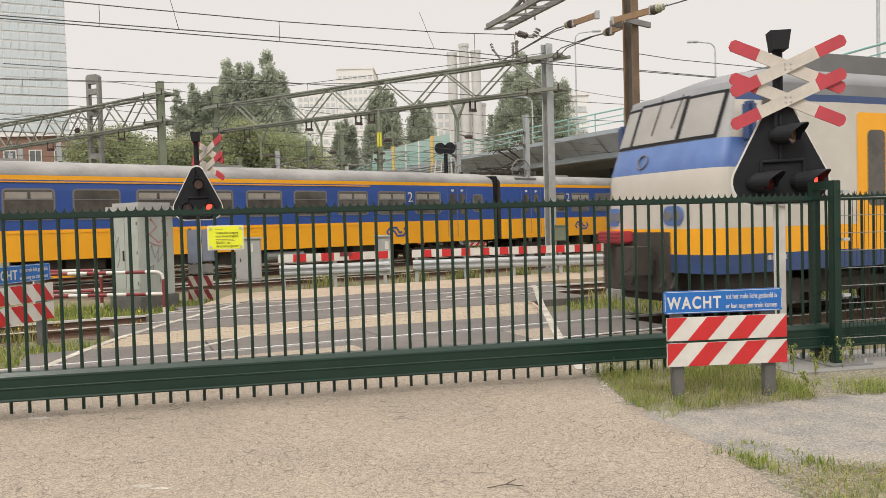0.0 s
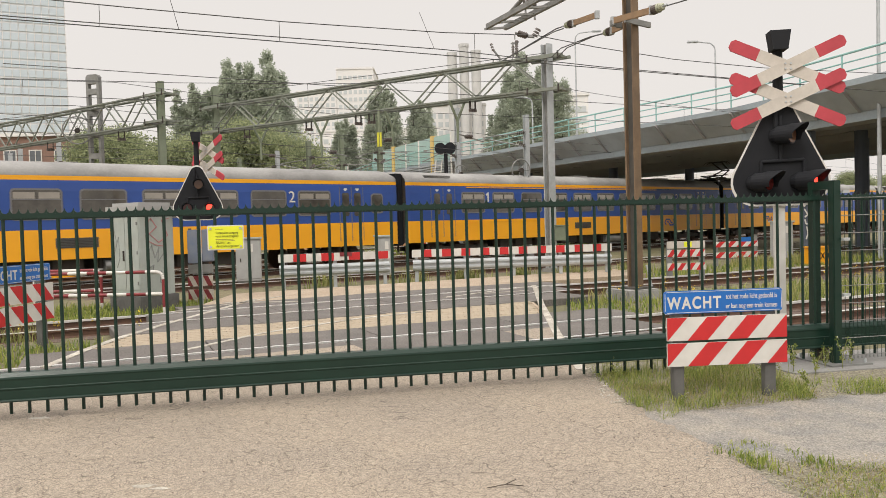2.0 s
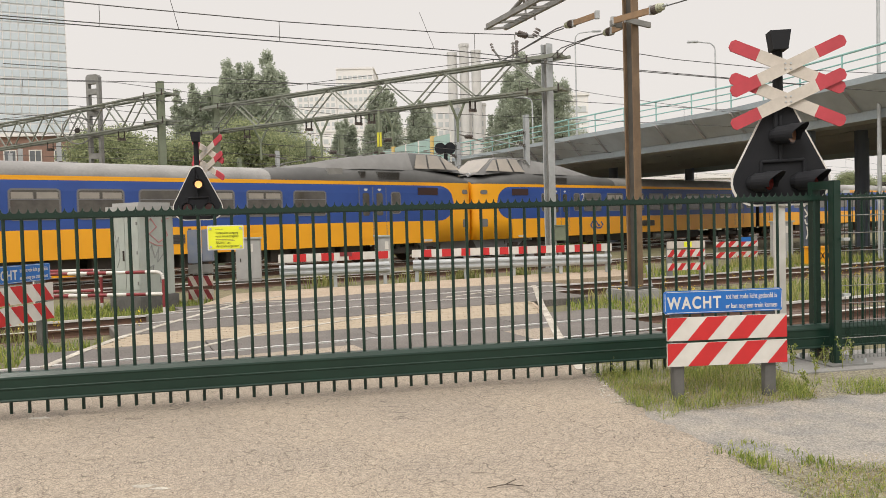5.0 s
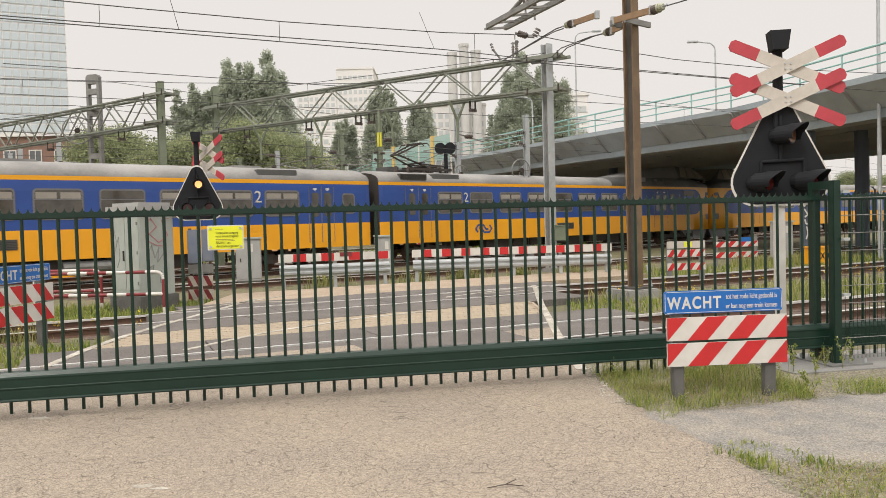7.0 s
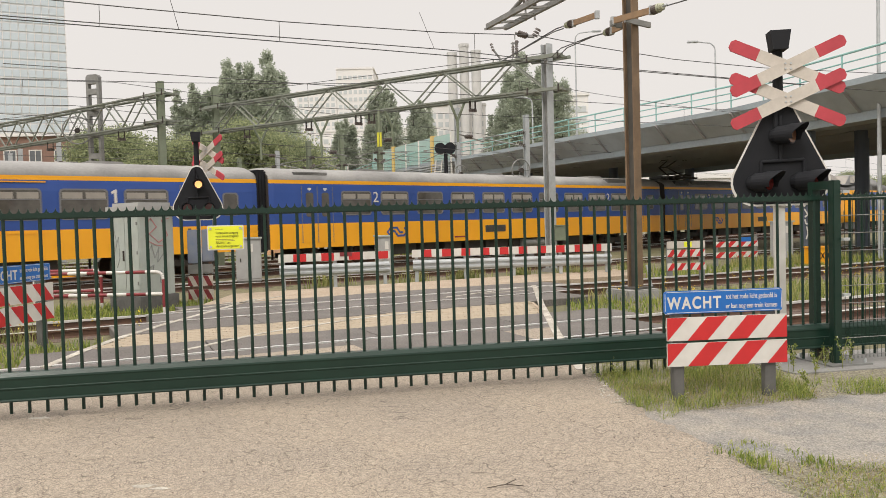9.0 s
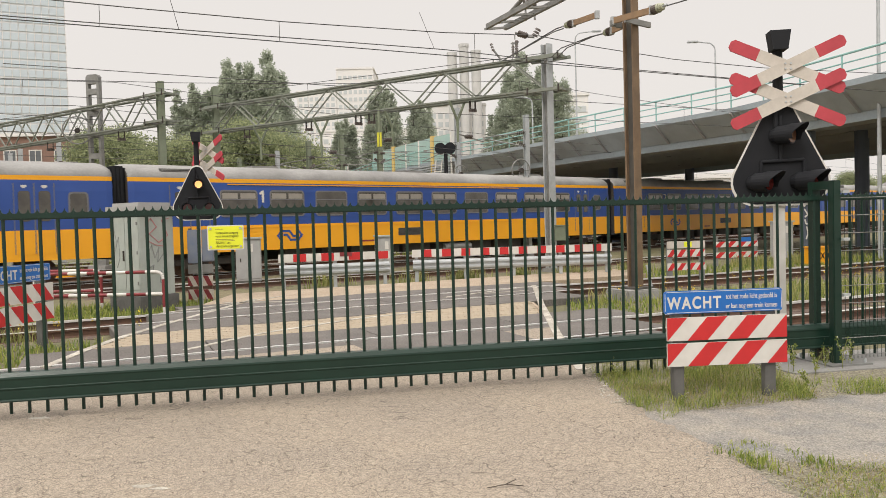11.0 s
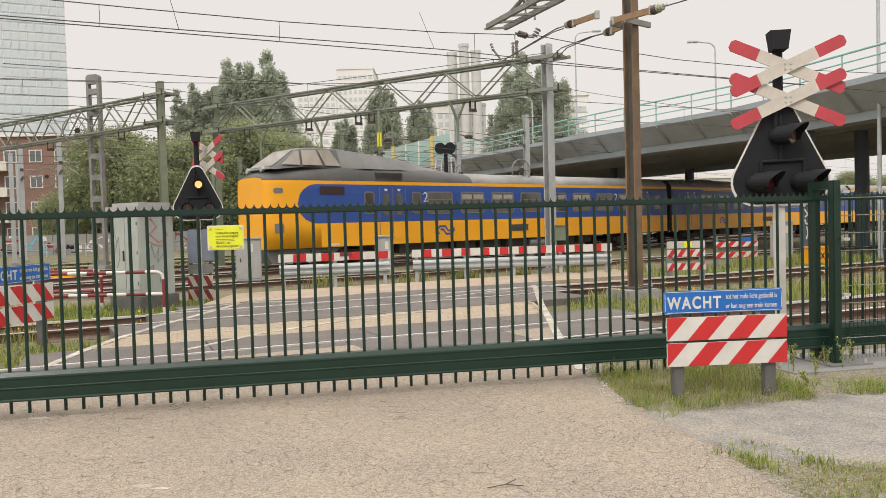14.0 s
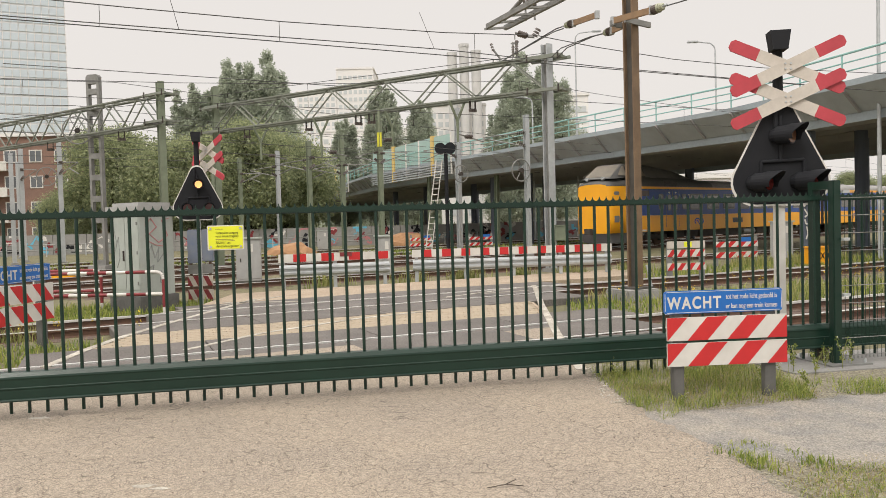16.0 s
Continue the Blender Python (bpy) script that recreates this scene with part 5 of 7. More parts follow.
def guard_rail(p0, p1, cells, label, plate_at=None):
    p0, p1 = Vector(p0), Vector(p1)
    d = p1 - p0
    L = d.length
    ob = thing("guard_rail", label, "guard rail", Matrix.Translation(p0) @ Matrix.Rotation(math.atan2(d.y, d.x), 4, "Z"), "crossing guard rails")
    prof = [(0.0, 0.24), (-0.015, 0.26), (-0.07, 0.30), (-0.075, 0.35), (-0.02, 0.39), (-0.02, 0.43), (-0.075, 0.47), (-0.07, 0.51), (-0.015, 0.55), (0.0, 0.57)]
    bm = B()
    n = len(prof)
    for off in (0.0, 0.006):
        a = [bm.verts.new((0, y + off, z)) for y, z in prof]
        b = [bm.verts.new((L, y + off, z)) for y, z in prof]
        for i in range(n - 1):
            bm.faces.new((a[i], b[i], b[i + 1], a[i + 1]))
    part("w_beam", bm, M["galv"], ob, "galvanised corrugated beam")
    x = 0.12
    while x < L:
        boxpart("post", (x - 0.05, x + 0.05, 0.012, 0.10, -0.15, 0.65), M["galv"], ob, bevel=0.006)
        x += (L - 0.24) / max(1, round(L / 1.6))
    x, k = 0.0, 0
    bd = boxpart("board", (-0.02, L + 0.02, -0.035, -0.005, 0.655, 0.885), M["white"], ob, "white board with red blocks")
    step = L / cells
    for k in range(cells):
        if k % 2:
            boxpart("red_block", (k * step, (k + 0.92) * step, -0.039, -0.034, 0.658, 0.882), M["red"], bd)
    if plate_at:
        boxpart("name_plate", (plate_at, plate_at + 0.36, -0.046, -0.04, 0.77, 0.89), M["maroon"], ob, "small maroon plate")


guard_rail((-4.72, 22.7, 0.0), (-1.62, 23.6, 0.0), 8, "galvanised guard rail with red and white block board", 1.75)
guard_rail((-0.92, 23.75, 0.0), (5.25, 24.75, 0.0), 21, "long galvanised guard rail with red and white block board")


def small_barrier(at, w, extra):
    ob = thing("track_end_barrier", "small striped barrier boards on grey posts", "barrier", at, "striped barriers beyond the track")
    for x in (-w / 2 + 0.08, w / 2 - 0.08):
        boxpart("post", (x - 0.07, x + 0.07, 0.02, 0.12, 0, 1.08), M["galv_dark"], ob)
    striped_plank(ob, w, 0.2, 0.68, 8, (M["red"], M["white"]), 1)
    striped_plank(ob, w, 0.2, 0.30, 8, (M["red"], M["white"]), 1)
    if extra:
        boxpart("panel", (-w / 2, w / 2, 0.0, 0.02, 0.92, 1.12), M["cream"], ob)
        boxpart("label_plate", (-0.06, 0.16, -0.004, 0.0, 0.95, 1.1), M["sign_yellow"], ob, "yellow label")
    else:
        boxpart("blue_plate", (0.1, 0.62, -0.006, 0.0, 0.86, 1.02), M["sign_blue"], ob, "small blue plate")
    return ob


small_barrier(pose(6.86, 22.3, GROUND, 0, 0, 4), 1.1, True)
small_barrier(pose(10.5, 28.3, GROUND, 0, 0, 10), 1.7, False)
small_barrier(pose(2.5, 52.0, GROUND, 0, 0, 10), 1.6, False)
small_barrier(pose(-1.5, 54.0, GROUND, 0, 0, 10), 1.5, False)


def yellow_bin():
    ob = thing("grit_box", "yellow grit box with scribbled graffiti", "grit box", pose(13.3, 27.6, GROUND, 0, 0, 8) @ Matrix.Diagonal((0.75, 0.8, 0.8, 1)))
    boxpart("body", (-0.6, 0.6, 0, 0.6, 0, 0.72), M["yellow"], ob, bevel=0.02)
    boxpart("lid", (-0.64, 0.64, -0.04, 0.64, 0.72, 0.80), M["yellow"], ob, bevel=0.02)
    for x in (-0.2, 0.05, 0.3):
        bm = B()
        for i in range(8):
            a0, a1 = i * math.tau / 8, (i + 1) * math.tau / 8
            bar(bm, (x + 0.11 * math.cos(a0), -0.004, 0.4 + 0.13 * math.sin(a0)), (x + 0.11 * math.cos(a1), -0.004, 0.4 + 0.13 * math.sin(a1)), 0.035)
        part("graffiti", bm, M["black"], ob, "black sprayed loops")


yellow_bin()


# ---- masts, portals and wires ----
def i_mast(x, y, h, w, turn, mats, label, base=GROUND, name="catenary_mast"):
    ob = thing(name, label, "catenary mast", pose(x, y, base, 0, 0, turn), "catenary masts")
    t = w * 0.08
    for s in (-1, 1):
        boxpart("flange", (-w / 2, w / 2, s * w / 2 - t, s * w / 2 + t, 0, h - base), mats[0], ob)
    boxpart("web", (-t, t, -w / 2, w / 2, 0, h - base - 0.004), mats[1], ob)
    boxpart("footing", (-w * 0.9, w * 0.9, -w * 0.9, w * 0.9, -0.1, 0.14), M["concrete"], ob, "concrete footing", bevel=0.02)
    return ob


big = i_mast(4.27, 17.6, 9.4, 0.225, 40, (M["mast_brown"], M["mast_dark"]), "tall brown steel catenary mast between the tracks")
boxpart("bracket", (-0.45, 0.45, -0.22, -0.16, 6.02, 6.14), M["galv_dark"], big)
boxpart("bracket", (-0.45, 0.45, 0.16, 0.22, 6.02, 6.14), M["galv_dark"], big)
bm = B()
bar(bm, (0.3, -0.3, 0.0), (0.14, -0.2, 0.75), 0.035)
part("stay", bm, M["galv"], big, "pale base stay")
boxpart("footing", (-0.45, 0.45, -0.42, 0.42, -0.1, 0.24), M["concrete"], big, "wide concrete footing", bevel=0.03, at=pose(-0.1, 0, 0, 0, 0, -16))
boxpart("base_plate", (-0.3, 0.3, -0.3, 0.3, 0.24, 0.28), M["mast_dark"], big, bevel=0.006)
i_mast(3.8, 27.8, 7.8, 0.27, 35, (M["galv"], M["galv_dark"]), "grey steel mast carrying the portal truss")
i_mast(-10.4, 37.0, 8.3, 0.26, 35, (M["mast_green"], M["mast_green"]), "green painted mast carrying the portal truss")
i_mast(-11.55, 33.0, 7.85, 0.27, 35, (M["mast_green"], M["mast_green"]), "green painted mast carrying the second truss")
for x, y, h, w, m in ((-22.85, 47.6, 7.4, 0.32, "galv"), (-27.5, 52.0, 7.3, 0.36, "galv"), (-26.0, 48.0, 6.6, 0.34, "galv"), (-11.3, 55.0, 7.0, 0.34, "galv"), (-15.2, 60.0, 7.0, 0.32, "mast_green"), (-8.3, 50.0, 7.1, 0.34, "mast_green"), (-7.2, 58.0, 8.2, 0.4, "mast_green"), (-4.2, 55.0, 8.9, 0.42, "mast_green"), (1.05, 48.0, 8.6, 0.34, "galv"), (4.35, 40.0, 7.0, 0.3, "galv"), (4.2, 60.0, 6.0, 0.36, "mast_green"), (-1.0, 66.0, 7.0, 0.36, "mast_green"), (-19.0, 66.0, 7.0, 0.34, "mast_green"), (-32, 60, 7.2, 0.36, "galv")):
    i_mast(x, y, h, w * 0.72, 35 + random.uniform(-6, 6), (M[m], M[m]), "grey steel catenary mast" if m == "galv" else "green painted catenary mast")


def cantilever(x, y, z, length, turn):
    ob = thing("cantilever_arm", "steel registration arm with brown insulators", "catenary arm", pose(x, y, z, 0, 0, turn), "catenary arms")
    for a, b in (((0, 0, 0), (length, 0, 0.55)), ((0, 0, 0.75), (length, 0, 0.58)), ((length * 0.55, 0, 0.3), (length * 1.05, 0, -0.1))):
        bm = B()
        rod(bm, a, b, 0.03, 8)
        part("tube", bm, M["galv_dark"], ob)
    for a, b in (((0.15, 0, 0.08), (0.45, 0, 0.25)), ((0.15, 0, 0.73), (0.45, 0, 0.70))):
        bm = B()
        for k in range(4):
            p = Vector(a).lerp(Vector(b), k / 3)
            rod(bm, p - (Vector(b) - Vector(a)) * 0.05, p + (Vector(b) - Vector(a)) * 0.05, 0.085, 10)
        part("insulator", bm, M["insul"], ob, "ribbed brown insulator")


for x, y, z, l, a in ((-22.85, 47.5, 5.2, 2.4, -40), (-27.5, 51.9, 5.2, 2.4, -40), (-11.3, 54.9, 5.2, 2.5, 150), (-15.2, 59.9, 5.1, 2.5, -40), (-8.3, 49.9, 5.3, 2.3, -30), (-8.3, 50.1, 5.2, 2.4, 150), (-7.2, 57.9, 5.4, 2.6, 150), (-7.2, 57.9, 5.4, 2.6, -30), (-4.2, 54.9, 5.9, 2.6, -40), (-4.2, 54.9, 6.0, 2.4, 140), (1.05, 47.9, 5.6, 2.4, 150), (4.35, 39.9, 5.4, 2.3, 160)):
    cantilever(x, y, z, l, a)


def lattice_mast(x, y, h, name="lattice_mast"):
    ob = thing(name, "grey riveted steel mast with rectangular batten openings", "catenary mast", pose(x, y, GROUND, 0, 0, -14) @ Matrix.Diagonal((0.66, 0.66, 1, 1)), "catenary masts")
    h -= GROUND
    for s in (-1, 1):
        boxpart("channel", (s * 0.42 - 0.09, s * 0.42 + 0.09, -0.17, 0.17, 0, h), M["galv_dark"], ob)
    z = 0.3
    while z < h - 0.2:
        boxpart("batten", (-0.34, 0.34, -0.175, -0.155, z, z + 0.26), M["galv_dark"], ob)
        boxpart("batten", (-0.34, 0.34, 0.155, 0.175, z, z + 0.26), M["galv_dark"], ob)
        z += 0.98
    bm = B()
    plate(bm, rounded(-0.51, 0.51, h - 0.3, h + 0.12, 0.2), -0.172, 0.172)
    part("cap", bm, M["galv_dark"], ob, "rounded top plate")
    boxpart("footing", (-0.7, 0.7, -0.5, 0.5, -0.1, 0.3), M["concrete"], ob)
    return ob


lattice_mast(-15.8, 36.5, 8.78)


def portal_truss(a, b, zlo, zhi, bays, mat, label):
    a, b = Vector(a), Vector(b)
    d = b - a
    L = d.length
    ob = thing("portal_truss", label, "portal truss", Matrix.Translation(a) @ Matrix.Rotation(math.atan2(d.y, d.x), 4, "Z"), "catenary portals")
    for z in (zlo, zhi):
        for y in (-0.24, 0.24):
            bm = B()
            box(bm, -0.45, L + 0.45, y - 0.055, y + 0.055, z - 0.01, z + 0.01)
            box(bm, -0.45, L + 0.45, y - 0.01, y + 0.01, z - 0.055, z + 0.055)
            part("chord", bm, mat, ob)
    step = L / bays
    for k in range(bays):
        for y in (-0.2, 0.2):
            bm = B()
            up = k % 2 == 0
            bar(bm, (k * step, y, zlo if up else zhi), ((k + 1) * step, y, zhi if up else zlo), 0.048)
            part("diagonal", bm, mat, ob)
        bm = B()
        bar(bm, (k * step, -0.24, zhi), ((k + 1) * step, 0.24, zhi), 0.035)
        part("lacing", bm, mat, ob)
    return ob


portal_truss((3.8, 27.8, 0), (-10.4, 37.0, 0), 6.2, 7.35, 12, M["truss"], "grey-green steel portal truss spanning the tracks")
portal_truss((-11.55, 33.0, 0), (-28.0, 44.7, 0), 6.1, 7.3, 16, M["truss"], "green steel portal truss spanning the tracks")


def end_bracket(x, y, z, label):
    ob = thing("portal_bracket", label, "bracket", pose(x, y, z, 0, 0, -35), "portal brackets")
    for dy in (-0.3, 0.3):
        boxpart("angle_bar", (-0.75, 0.75, dy - 0.05, dy + 0.05, -0.05, 0.05), M["truss"], ob)
    for dx in (-0.6, 0.6):
        boxpart("cross_bar", (dx - 0.04, dx + 0.04, -0.25, 0.25, -0.04, 0.04), M["truss"], ob)
        bm = B()
        rod(bm, (dx, -0.36, -0.12), (dx, -0.36, 0.14), 0.03, 6)
        part("bolt", bm, M["dark"], ob)


for bx, by in ((-10.4, 37.0), (-11.55, 33.0), (3.8, 27.8)):
    for bz in (6.18, 7.3):
        end_bracket(bx, by, bz, "grey-green bracket clamping a truss to its mast")


def drop_tube(x, y, z0, z1, reach, turn):
    ob = thing("drop_tube", "bent green tube hanging from the portal with wire holder", "catenary arm", pose(x, y, 0, 0, 0, turn), "catenary arms")
    bm = B()
    for p, q in (((-0.35, 0, z1), (0.0, 0, z1 - 0.7)), ((0.35, 0, z1), (0, 0, z1 - 0.7)), ((0, 0, z1 - 0.7), (0, 0, z0))):
        rod(bm, p, q, 0.05, 8)
    part("tube", bm, M["mast_green"], ob)
    bm = B()
    rod(bm, (0, 0, z0 + 0.3), (reach, 0, z0 + 0.05), 0.025, 8)
    part("arm", bm, M["galv_dark"], ob)
    bm = B()
    for k in range(4):
        rod(bm, (reach * 0.3 + k * 0.08, 0, z0 + 0.22), (reach * 0.3 + k * 0.08 + 0.04, 0, z0 + 0.21), 0.08, 10)
    part("insulator", bm, M["insul"], ob)


for f, zz, rc in ((0.22, 4.7, 1.2), (0.40, 4.8, -1.2), (0.62, 4.6, 1.3), (0.83, 4.7, 1.2)):
    drop_tube(3.8 - 14.2 * f, 27.8 + 9.2 * f, zz, 6.2, rc, 35)


def hanger(x, y, z):
    ob = thing("wire_hanger", "small black bracket with insulators under the truss", "insulator", pose(x, y, z, 0, 0, 35), "truss hangers")
    bm = B()
    for s in (-0.12, 0.12):
        box(bm, s - 0.02, s + 0.02, -0.03, 0.03, -0.3, 0)
    box(bm, -0.14, 0.14, -0.03, 0.03, -0.32, -0.28)
    part("frame", bm, M["dark"], ob)
    bm = B()
    for s in (-0.12, 0.0, 0.12):
        rod(bm, (s, 0, -0.40), (s, 0, -0.30), 0.06, 10)
    part("insulator", bm, M["insul"], ob)


sleeve = thing("wire_marker", "yellow striped sleeve on a drop tube", "marker", pose(-2.36, 31.0, 4.72))
for dx in (-0.05, 0.05):
    bm = B()
    rod(bm, (dx, 0, 0), (dx, 0, 0.55), 0.045, 10)
    part("sleeve", bm, M["sleeve_yellow"], sleeve)
bm = B()
rod(bm, (0, 0.05, -0.08), (0, 0.05, 1.5), 0.06, 8)
part("tube", bm, M["mast_green"], sleeve, "green steel tube")


for f in (0.18, 0.46, 0.50, 0.66, 0.88):
    hanger(3.8 - 14.2 * f, 27.8 + 9.2 * f, 6.15)
for f in (0.18, 0.55):
    hanger(-11.55 - 12.95 * f, 33.0 + 9.2 * f, 6.05)


def pulley(x, y, z, r):
    ob = thing("tension_wheel", "grey spoked tensioning wheel on a mast", "pulley", pose(x, y, z, 0, 0, 30), "tension wheels")
    bm = B()
    n = 20
    for i in range(n):
        a0, a1 = i * math.tau / n, (i + 1) * math.tau / n
        rod(bm, (r * math.cos(a0), 0, r * math.sin(a0)), (r * math.cos(a1), 0, r * math.sin(a1)), 0.03, 6)
    part("rim", bm, M["galv_dark"], ob)
    for i in range(6):
        a = i * math.tau / 6
        bm = B()
        rod(bm, (0, 0, 0), (r * math.cos(a), 0, r * math.sin(a)), 0.018, 6)
        part("spoke", bm, M["galv_dark"], ob)
    bm = B()
    rod(bm, (0, -0.1, 0), (0, 0.12, 0), 0.12, 10)
    part("hub", bm, M["dark"], ob)


pulley(-16.5, 36.2, 6.35, 0.62)
pulley(-23.5, 47.3, 5.1, 0.55)
pulley(1.2, 47.6, 4.6, 0.5)
pulley(4.0, 39.6, 4.2, 0.55)


def beam_arm():
    ob = thing("mast_cantilever", "heavy steel ladder beam with brown insulators", "catenary arm", Matrix.Translation((4.35, 17.85, 0)) @ Matrix.Rotation(math.atan2(6.15, -2.6), 4, "Z"), "catenary arms")
    for y in (-0.3, 0.3):
        boxpart("beam", (-0.3, 6.6, y - 0.05, y + 0.05, 7.42, 7.56), M["galv_dark"], ob)
    for k in range(9):
        bm = B()
        bar(bm, (k * 0.8, -0.3, 7.46), (k * 0.8 + 0.4, 0.3, 7.46), 0.06)
        part("rung", bm, M["galv_dark"], ob)
    bm = B()
    rod(bm, (0, 0, 9.2), (6.2, 0, 7.56), 0.06, 8)
    part("tie", bm, M["galv_dark"], ob)


beam_arm()


def wire(points, r=0.012, name="overhead_wire", droppers=None):
    ob = thing(name, "thin dark overhead wire between the masts", "wire", None, "overhead wires")
    bm = B()
    pts, rings = [Vector(p) for p in points], []
    for i, p in enumerate(pts):
        d = (pts[min(i + 1, len(pts) - 1)] - pts[max(i - 1, 0)]).normalized()
        u = d.cross(Vector((0, 0, 1))).normalized()
        w = u.cross(d)
        rings.append([bm.verts.new(p + (u * math.cos(k * math.tau / 5) + w * math.sin(k * math.tau / 5)) * r) for k in range(5)])
    for a, b in zip(rings, rings[1:]):
        for k in range(5):
            bm.faces.new((a[k], a[(k + 1) % 5], b[(k + 1) % 5], b[k]))
    bm.faces.new(rings[0]), bm.faces.new(rings[-1])
    part("strand", bm, M["wire"], ob)
    if droppers:
        for a, b in droppers:
            bm = B()
            rod(bm, a, b, 0.006, 4)
            part("dropper", bm, M["wire"], ob)


def catenary(mid, u, zc, zm, s0, s1, span, r=0.012):
    con, mes, drops = [], [], []
    n = int((s1 - s0) / 4)
    for i in range(n + 1):
        s = s0 + (s1 - s0) * i / n
        ph = ((s - s0) % span) / span
        sag = 1.0 * (1 - (2 * ph - 1) ** 2)
        con.append(along(mid, u, s, 0, zc))
        mes.append(along(mid, u, s, 0, zm - sag))
        if i % 2:
            drops.append((con[-1], mes[-1]))
    wire(con, r)
    wire(mes, r, droppers=drops)


catenary(A_MID, U_A, 5.6, 7.1, -20, 70, 45)
def b_line(pts, r=0.011, drops=()):
    """A wire along the second track through (distance along it, height) pairs."""
    wire([along(B_MID, U_B, q, 0, z) for q, z in pts], r, droppers=[(along(B_MID, U_B, a, 0, za), along(B_MID, U_B, b, 0, zb)) for a, za, b, zb in drops])


b_line([(-40, 5.44), (0, 5.44), (40, 5.46), (80, 5.46)])
b_line([(-40, 7.2), (-20, 6.15), (-8, 5.86), (-3, 5.84), (0, 5.85), (3.7, 5.95), (6.2, 6.1), (8.0, 5.96), (10.6, 5.84), (14, 5.84), (25, 6.2), (40, 7.0)], 0.011, [(-3.45, 5.84, -3.45, 5.44), (-0.08, 5.85, -0.08, 5.44), (4.5, 6.0, 4.5, 5.44)])
b_line([(-40, 5.35), (-5, 5.49), (-2.1, 5.51), (3.67, 5.57), (8.1, 5.48), (40, 5.4)], 0.011, [(-2.2, 6.1, -2.05, 5.51), (3.1, 6.35, 3.45, 5.57)])
catenary(C_MID, U_B, 5.55, 6.9, -35, 80, 45, 0.010)
catenary(K_MID, U_K, 5.5, 6.9, -45, 90, 50, 0.010)
for o in (4.6, 9.2, 14.2, 19.0):
    catenary(K_MID + perp(U_K) * o, U_K, 5.5, 6.7, -45, 90, 50, 0.011)
wire([(-12, 22, 6.4), (4, 30, 6.2), (22, 39, 6.2)])
wire([(-30, 40, 6.9), (-11.5, 33, 7.0), (3.8, 27.8, 7.5)])
wire([(3.25, 20.2, 6.57), (3.15, 21.0, 6.7), (2.4, 28.2, 7.42)], 0.016, "stay_rod")
wire([(3.20, 20.2, 6.50), (3.08, 21.0, 6.62), (2.3, 28.2, 7.36)], 0.016, "stay_rod")
wire([(3.99, 19.0, 6.08), (3.94, 20.0, 6.25), (3.89, 24.0, 6.83), (4.12, 27.6, 7.27)], 0.016, "stay_rod")
wire([(3.93, 19.0, 6.06), (3.84, 20.0, 6.23), (3.72, 24.0, 6.83), (3.92, 27.6, 7.29)], 0.016, "stay_rod")
wire([(4.6, 16.3, 5.94), (5.08, 15.0, 5.82), (8.5, 5.5, 5.6)], 0.014, "stay_rod")


def stay_insulator(a, b, r=0.10):
    """A bell-shaped insulator of stacked sheds between two ends, with a grey steel cap."""
    ob = thing("stay_insulator", "olive and brown ribbed insulator in a stay", "insulator", None, "stay insulators")
    a, b = Vector(a), Vector(b)
    for k in range(6):
        p, q = a.lerp(b, k / 6), a.lerp(b, (k + 0.62) / 6)
        bm = B()
        rod(bm, p, q, r * (1.0 if k < 4 else 0.8), 14, r * (0.86 if k < 4 else 0.55))
        part("shed", bm, M["insul"] if k in (0, 1, 2) else M["olive_glaze"], ob)
    bm = B()
    rod(bm, a - (b - a) * 0.25, b + (b - a) * 0.25, 0.028, 8)
    part("core", bm, M["galv"], ob, "steel pin")


M["olive_glaze"] = material("olive_glaze", (0.36, 0.37, 0.27), 0.25)
M["arm_brown"] = material("weathered_brown_arm", (0.34, 0.22, 0.12), 0.75, color2=(0.24, 0.155, 0.09), scale=4)
stay_insulator((3.39, 19.8, 6.53), (3.25, 20.2, 6.57))
stay_insulator((4.07, 18.6, 6.03), (3.99, 19.0, 6.08))
stay_insulator((4.49, 16.5, 5.94), (4.62, 16.2, 5.94))


def stay_arm(a, b, label):
    ob = thing("mast_cantilever", label, "catenary arm", None, "catenary arms")
    bm = B()
    bar(bm, a, b, 0.06, 0.13)
    part("beam", bm, M["arm_brown"], ob)
    for p in (a, b):
        bm = B()
        bar(bm, Vector(p) + Vector((0, 0, -0.09)), Vector(p) + Vector((0, 0, 0.09)), 0.1)
        part("clamp", bm, M["galv"], ob, "pale steel end clamp")


stay_arm((3.7, 18.4, 6.36), (3.39, 19.75, 6.52), "brown steel arm holding a stay insulator")
stay_arm((3.87, 17.5, 5.99), (4.46, 16.55, 5.95), "brown steel arm bolted to the tall mast")
stay_arm((4.25, 17.75, 5.98), (4.07, 18.55, 6.03), "short brown arm bolted to the tall mast")


def insulator_set(name, label, rods, strings):
    """Steel rods and ribbed insulator strings that hang or stand together."""
    ob = thing(name, label, "insulator", None, "portal insulators")
    for a, b, r in rods:
        bm = B()
        rod(bm, a, b, r, 8)
        part("rod", bm, M["galv_dark"], ob)
    for a, b, r in strings:
        a, b = Vector(a), Vector(b)
        bm = B()
        n = max(3, int((b - a).length / 0.075))
        for k in range(n):
            rod(bm, a.lerp(b, k / n), a.lerp(b, (k + 0.6) / n), r, 10, r * 0.7)
        part("insulator", bm, M["insul"], ob, "ribbed brown insulator")


